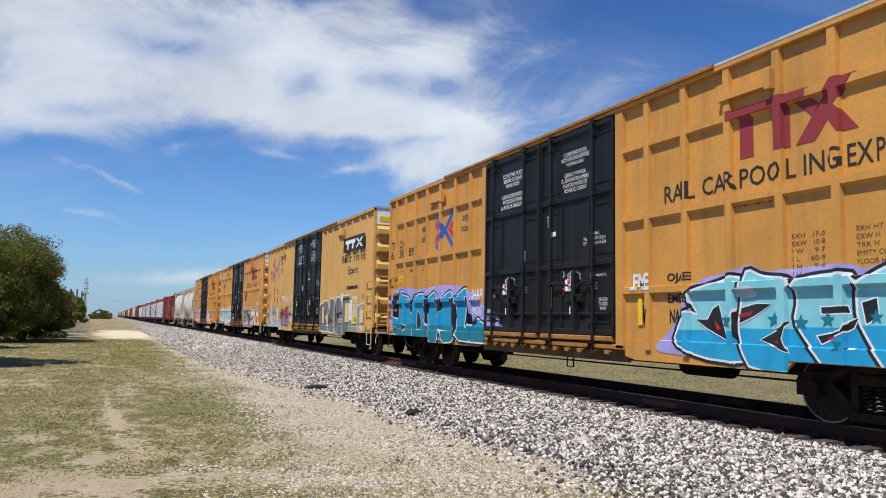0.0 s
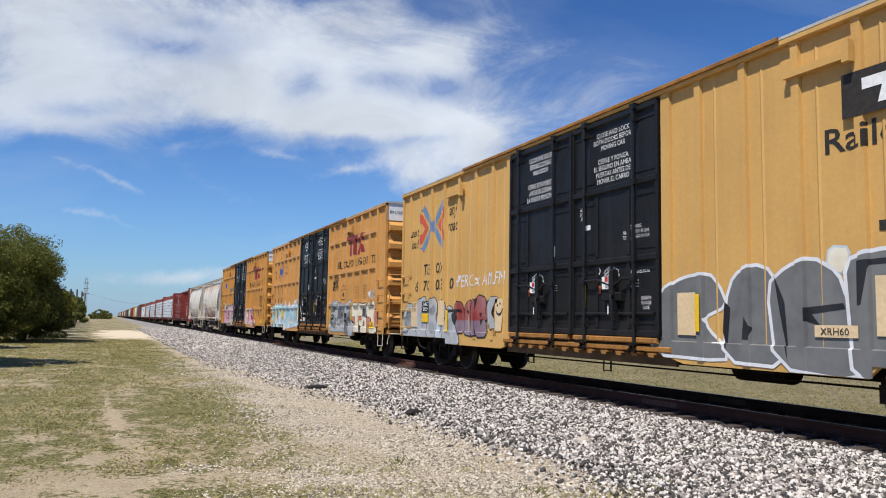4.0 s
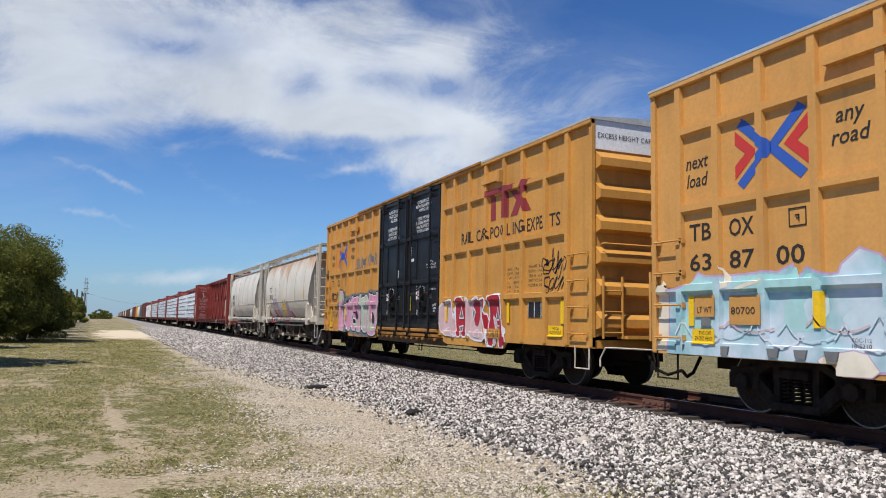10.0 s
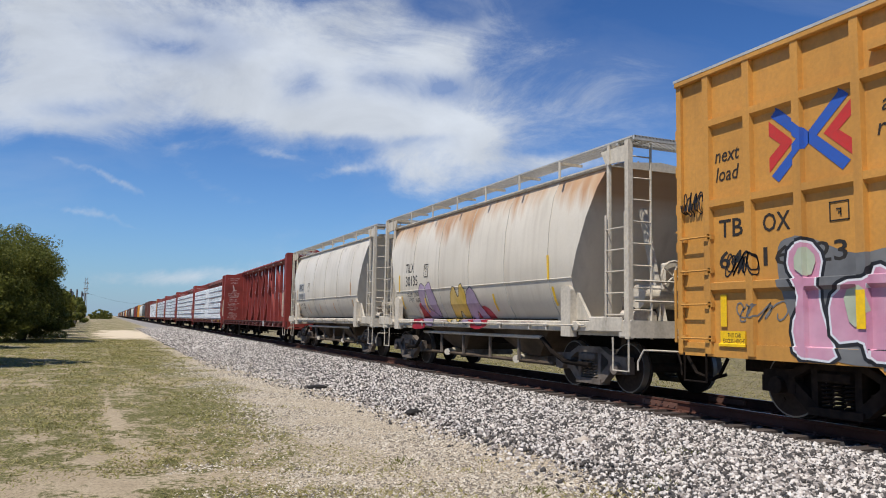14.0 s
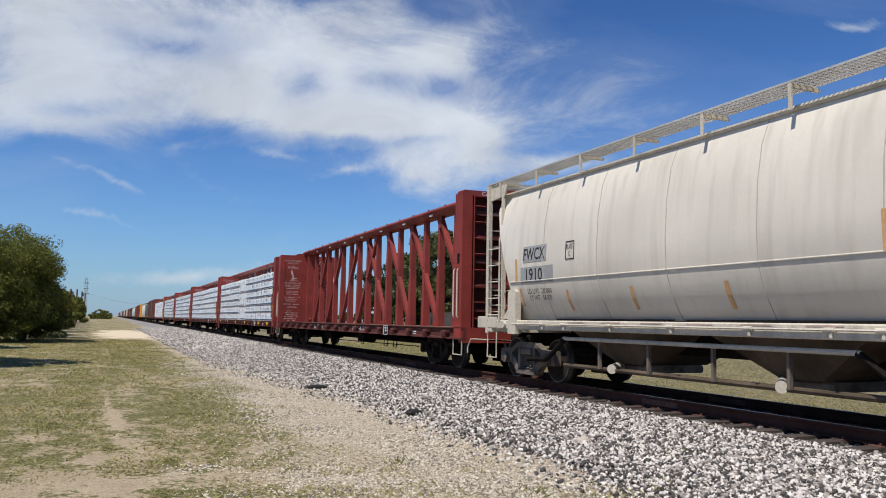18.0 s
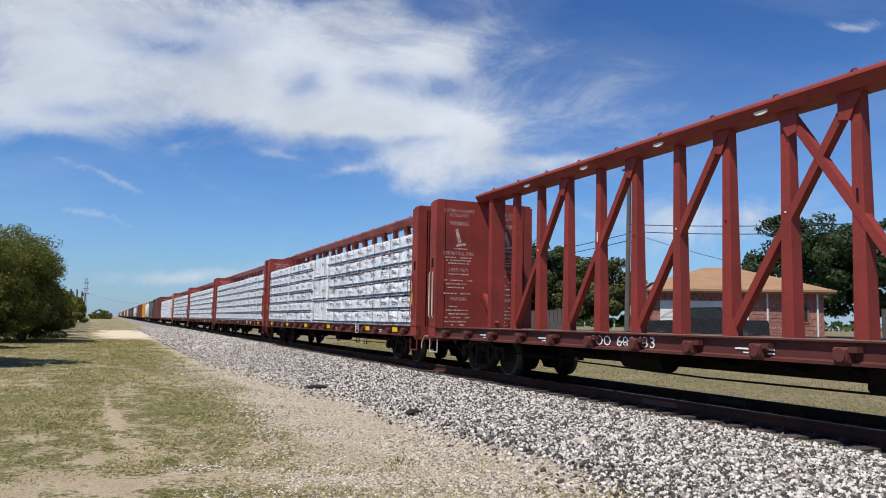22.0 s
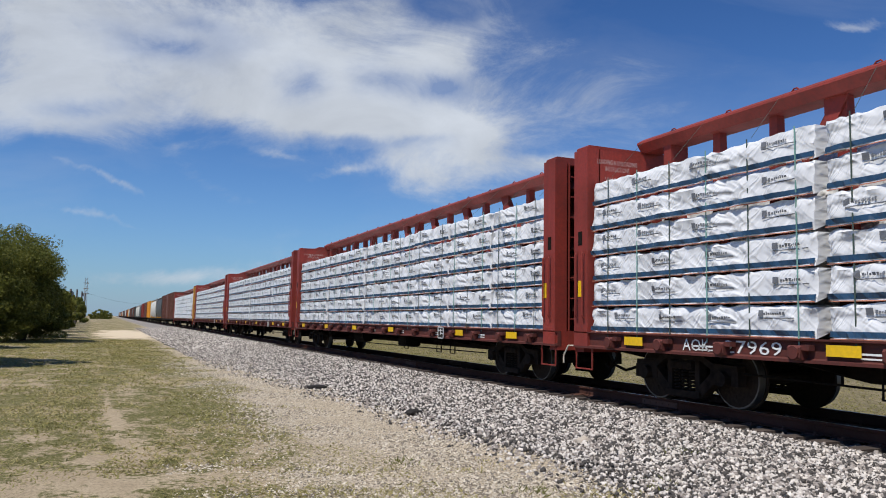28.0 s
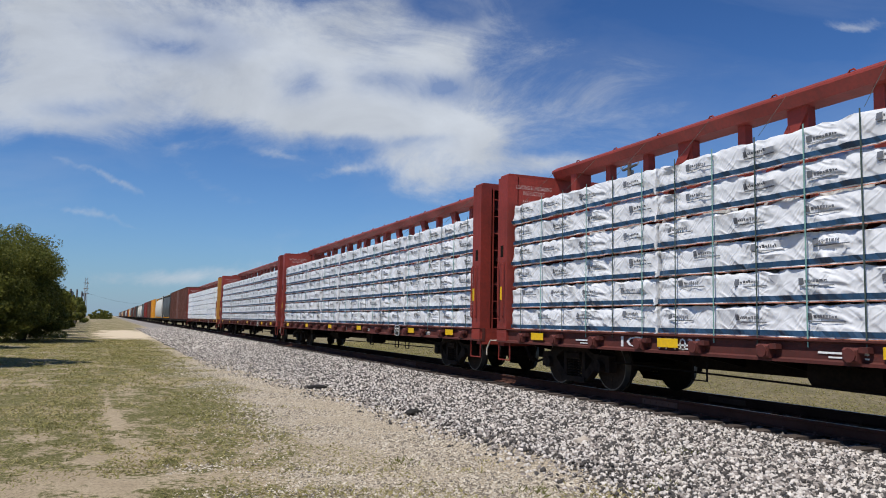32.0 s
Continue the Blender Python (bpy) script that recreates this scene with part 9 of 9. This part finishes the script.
spray(Dc, skin, 15.03, 0.83, [(0, 70), (0, 113), (19, 124), (49, 123), (60, 102), (60, 65), (82, 29), (87, 0), (45, 2), (27, 32)], "g_pink", "g_white", order=3, edge=0.028, rim="g_black")
spray(Dc, skin, 14.52, 0.84, [(0, 111), (9, 129), (30, 130), (50, 111), (77, 127), (100, 124), (104, 96), (103, 47), (108, 0), (62, 1), (58, 55), (63, 91), (45, 87)], "g_sage", "g_white", order=4, edge=0.028, rim="g_black")
spray(Dc, skin, 13.44, 0.73, [(1, 95), (6, 125), (31, 144), (56, 133), (86, 134), (116, 144), (136, 134), (137, 115), (121, 100), (116, 65), (121, 42), (102, 12), (72, 0), (6, 8), (0, 48)], "g_pink", "g_white", order=5, edge=0.028, rim="g_black")
spray(Dc, skin, 16.90, 1.87, [(16, 44), (35, 26), (24, 0), (0, 17)], "g_sage", None, order=7)
spray(Dc, skin, 16.21, 1.23, [(0, 47), (36, 54), (39, 15), (11, 0)], "g_sage", None, order=7)
spray(Dc, skin, 14.88, 0.93, [(9, 32), (30, 37), (38, 0), (0, 3)], "g_sage", None, order=7)
spray(Dc, skin, 13.33, 0.87, [(0, 68), (33, 84), (34, 19), (74, 16), (73, 0), (6, 1)], "g_sage", None, order=7)
spray(Dc, skin, 12.73, 1.07, [(0, 64), (34, 67), (37, 24), (24, 0), (10, 7), (15, 39)], "g_sage", None, order=7)
spray(Dc, skin, 14.44, 1.12, [(0, 34), (45, 62), (46, 0), (25, 4)], "g_lilac", None, order=7)
spray(Dc, skin, 13.84, 0.88, [(0, 51), (13, 68), (20, 3), (2, 0)], "g_lilac", None, order=7)
spray(Dc, skin, 15.48, 1.21, [(0, 33), (39, 37), (42, 3), (6, 0)], "g_lilac", None, order=7)
spray(Dc, skin, 12.96, 1.11, [(0, 38), (10, 44), (27, 28), (33, 12), (24, 0), (6, 2), (0, 16)], "g_black", "g_white", order=8, edge=0.02)
spray(Dc, skin, 14.91, 1.27, [(0, 26), (21, 30), (41, 11), (33, 0), (15, 0)], "g_black", None, order=8, soft=0)
letters(Dc, "BLOK", 14.86, 3.06, 1.15, 0.42, -1.432, M["g_slate"], "graffiti_tag", "grey sprayed tag", offset=0.03, skin=skin)
letters(Dc, "OARF", 13.58, 3.12, 1.2, 0.42, -1.432, M["g_slate"], "graffiti_tag", "grey sprayed tag", offset=0.03, skin=skin)
patch(Dc, skin, 3.52, 4.24, 0.88, 1.10, "yellow", "unpainted stencil panel", lift=0.026)
letters(Dc, "XGH618", 4.18, 0.91, 0.60, 0.15, -1.534, M["ink"], "lettering", "black stencil")
scrawl(Dc, skin, 1.72, 0.92, 2.20, 2.62, "g_black", 18, 6)
scrawl(Dc, skin, 1.66, 0.96, 1.85, 2.22, "g_black", 19, 5)
scrawl(Dc, skin, 1.52, 1.10, 2.10, 2.80, "g_black", 20, 2)
patch(Dc, skin, 1.85, 2.42, 1.36, 1.68, "g_black", "black data panel", lift=0.012)
for k in (1.86, 2.13, 2.39):
    patch(Dc, skin, k, k + 0.02, 1.36, 1.68, "g_white", "white line of a data panel", "stencil_line", 0.014)
scrawl(Dc, skin, 18.95, 18.55, 2.9, 3.3, "g_black", 22, 7)
scrawl(Dc, skin, 18.1, 17.55, 1.95, 2.3, "g_black", 23, 9)
scrawl(Dc, skin, 17.9, 17.1, 1.3, 1.6, "g_slate", 24, 6)
hopper(0.0, "rusty_hopper", "grey two-bay covered hopper with rust runs and graffiti", "TILX", "30135", 5)
hopper(13.9, "grey_hopper", "clean white-grey two-bay covered hopper", "FWCX", "1910", 6)
F1 = centerbeam(27.95, "empty oxide red centerbeam flatcar", True, "SOO", "600433", plates_on=False)
bulkhead_notices(F1)
letters(F1, "IH 11-7   IL 73-0", 9.5, 0.885, 1.6, 0.14, -1.452, M["white"], "lettering", "white stencilled dimensions")
LAYOUTS = [[(0.52, "long"), (5.42, "long"), (10.36, "tall"), (12.82, "long"), (17.86, "long")], [(0.52, "half"), (2.95, "half"), (5.42, "half"), (7.92, "long"), (12.95, "long"), (17.86, "long")],
           [(0.52, "long"), (5.45, "half"), (7.95, "long"), (12.88, "half"), (15.4, "half"), (17.86, "long")], [(0.52, "long"), (5.42, "long"), (10.36, "half"), (12.82, "long"), (17.86, "long")],
           [(0.52, "half"), (2.98, "long"), (7.92, "long"), (12.85, "half"), (15.35, "half"), (17.86, "long"), (22.4, "long")]]
for k, (at, mark, num) in enumerate(((52.10, "AOK", "27969"), (76.0, "IC", "971032"), (100.1, "", ""), (124.2, "", ""), (149.4, "", ""))):
    fl = centerbeam(at, "oxide red centerbeam flatcar stacked with wrapped siding packs", False, mark, num, L=27.6 if k == 4 else 23.25, near="yellow" if k == 4 else "maroon")
    bulkhead_notices(fl, 27.6 if k == 4 else 23.25)
    load_flatcar(at, LAYOUTS[k], 6, 40 + k, k < 4)
    load_straps(fl, 0.9, 22.4, 3.88)
    far_row(fl, 27.0 if k == 4 else 22.7)


def plain_car(at, length, kind, paint, label, height=4.9):
    """A car of the far train, never near: body, roof, doors or ribs, ladders, trucks."""
    car = new("freight_car")
    tagged(car, label, "freight car", "train cars")
    TRAIN.append((car, at))
    P = M[paint]
    if kind == "box":
        part("body", Mesh().box(-1.45, 1.45, 0.0, length, 0.95, height - 0.1), P, car)
        part("roof", Mesh().prism_xz([(-1.5, height - 0.1), (1.5, height - 0.1), (0, height)], 0, length), M["galv"], car)
        n = int(length / 1.1)
        for i in range(n):
            part("side_post", Mesh().box(-1.52, -1.45, i * length / n, i * length / n + 0.12, 0.95, height - 0.1), P, car)
        part("door", Mesh().box(-1.5, -1.44, length / 2 - 1.6, length / 2 + 1.6, 1.0, height - 0.2), P, car)
    else:
        sec = [(-1.0, height - 0.35), (-1.4, height - 0.9), (-1.5, 2.6), (-1.42, 1.7), (-1.2, 1.2), (1.2, 1.2), (1.42, 1.7), (1.5, 2.6), (1.4, height - 0.9), (1.0, height - 0.35)]
        part("hull", Mesh().loft([[(x, (1.9 if z < 2 else 0.8) + (length - 2 * (1.9 if z < 2 else 0.8)) * f, z) for x, z in sec] for f in (0, 0.5, 1)]), P, car, smooth=True)
        part("walkway", Mesh().box(-1.2, 1.2, 0, length, height - 0.2, height - 0.12), M["galv"], car)
        for y in (0.1, length - 0.2):
            for x in (-1.45, 1.3):
                part("end_post", Mesh().box(x, x + 0.15, y, y + 0.12, 0.9, height - 0.1), P, car)
    part("sill", Mesh().box(-1.46, 1.46, 0, length, 0.75, 1.0), M["under"], car)
    for y in (2.3, length - 2.3):
        tr = Mesh()
        for s in (-0.89, 0.89):
            for sx in (-1, 1):
                tr.disc(*sorted((sx * 0.7, sx * 0.83)), y + s, 0.457, 0.457, 12)
        tr.box(-1.05, 1.05, y - 1.1, y + 1.1, 0.4, 0.62)
        part("truck", tr, M["dark_truck"], car)


far_list = [(27.0, "box", "brown_car", "long brown boxcar"), (18, "hop", "dark_car", "dark grey covered hopper"), (22, "hop", "cream_car", "cream covered hopper"), (17, "box", "orange_car", "orange-yellow boxcar"), (18, "box", "brown_car", "brown boxcar"),
            (18, "box", "maroon", "oxide red boxcar"), (16, "hop", "dark_car", "dark grey covered hopper"), (18, "hop", "cream_car", "cream covered hopper"), (18, "hop", "cream_car", "cream covered hopper"), (18, "box", "dark_car", "dark grey boxcar"),
            (18, "box", "brown_car", "brown boxcar"), (20, "hop", "dark_car", "dark grey covered hopper")]
far_at, i = 178.4, 0
while far_at < 1050:
    ln, kind, paint, lab = far_list[i % len(far_list)]
    plain_car(far_at, ln, kind, paint, lab + " far down the train")
    far_at += ln + 1.4
    i += 1


# ---- motion: the whole train rolls towards the camera; the wheels turn with it ----
def motions():
    stops = [0, 4, 8, 12, 16, 20, 24, 28, 32]
    for thing, at, *off in TRAIN:
        dx, dy, dz = off if off else (0, 0, 0)
        walk(thing, [(t, pose(TRACK_X + dx, at + dy - run(t), dz)) for t in stops])
    spins = [(i / 10, -(run(i / 10) - run(0)) / 0.457) for i in range(321)]
    for k, ws in enumerate(WHEELS):
        p = ws.location.copy()
        walk(ws, [(t, Matrix.Translation(p) @ Matrix.Rotation(-a, 4, "X")) for t, a in spins])


motions()
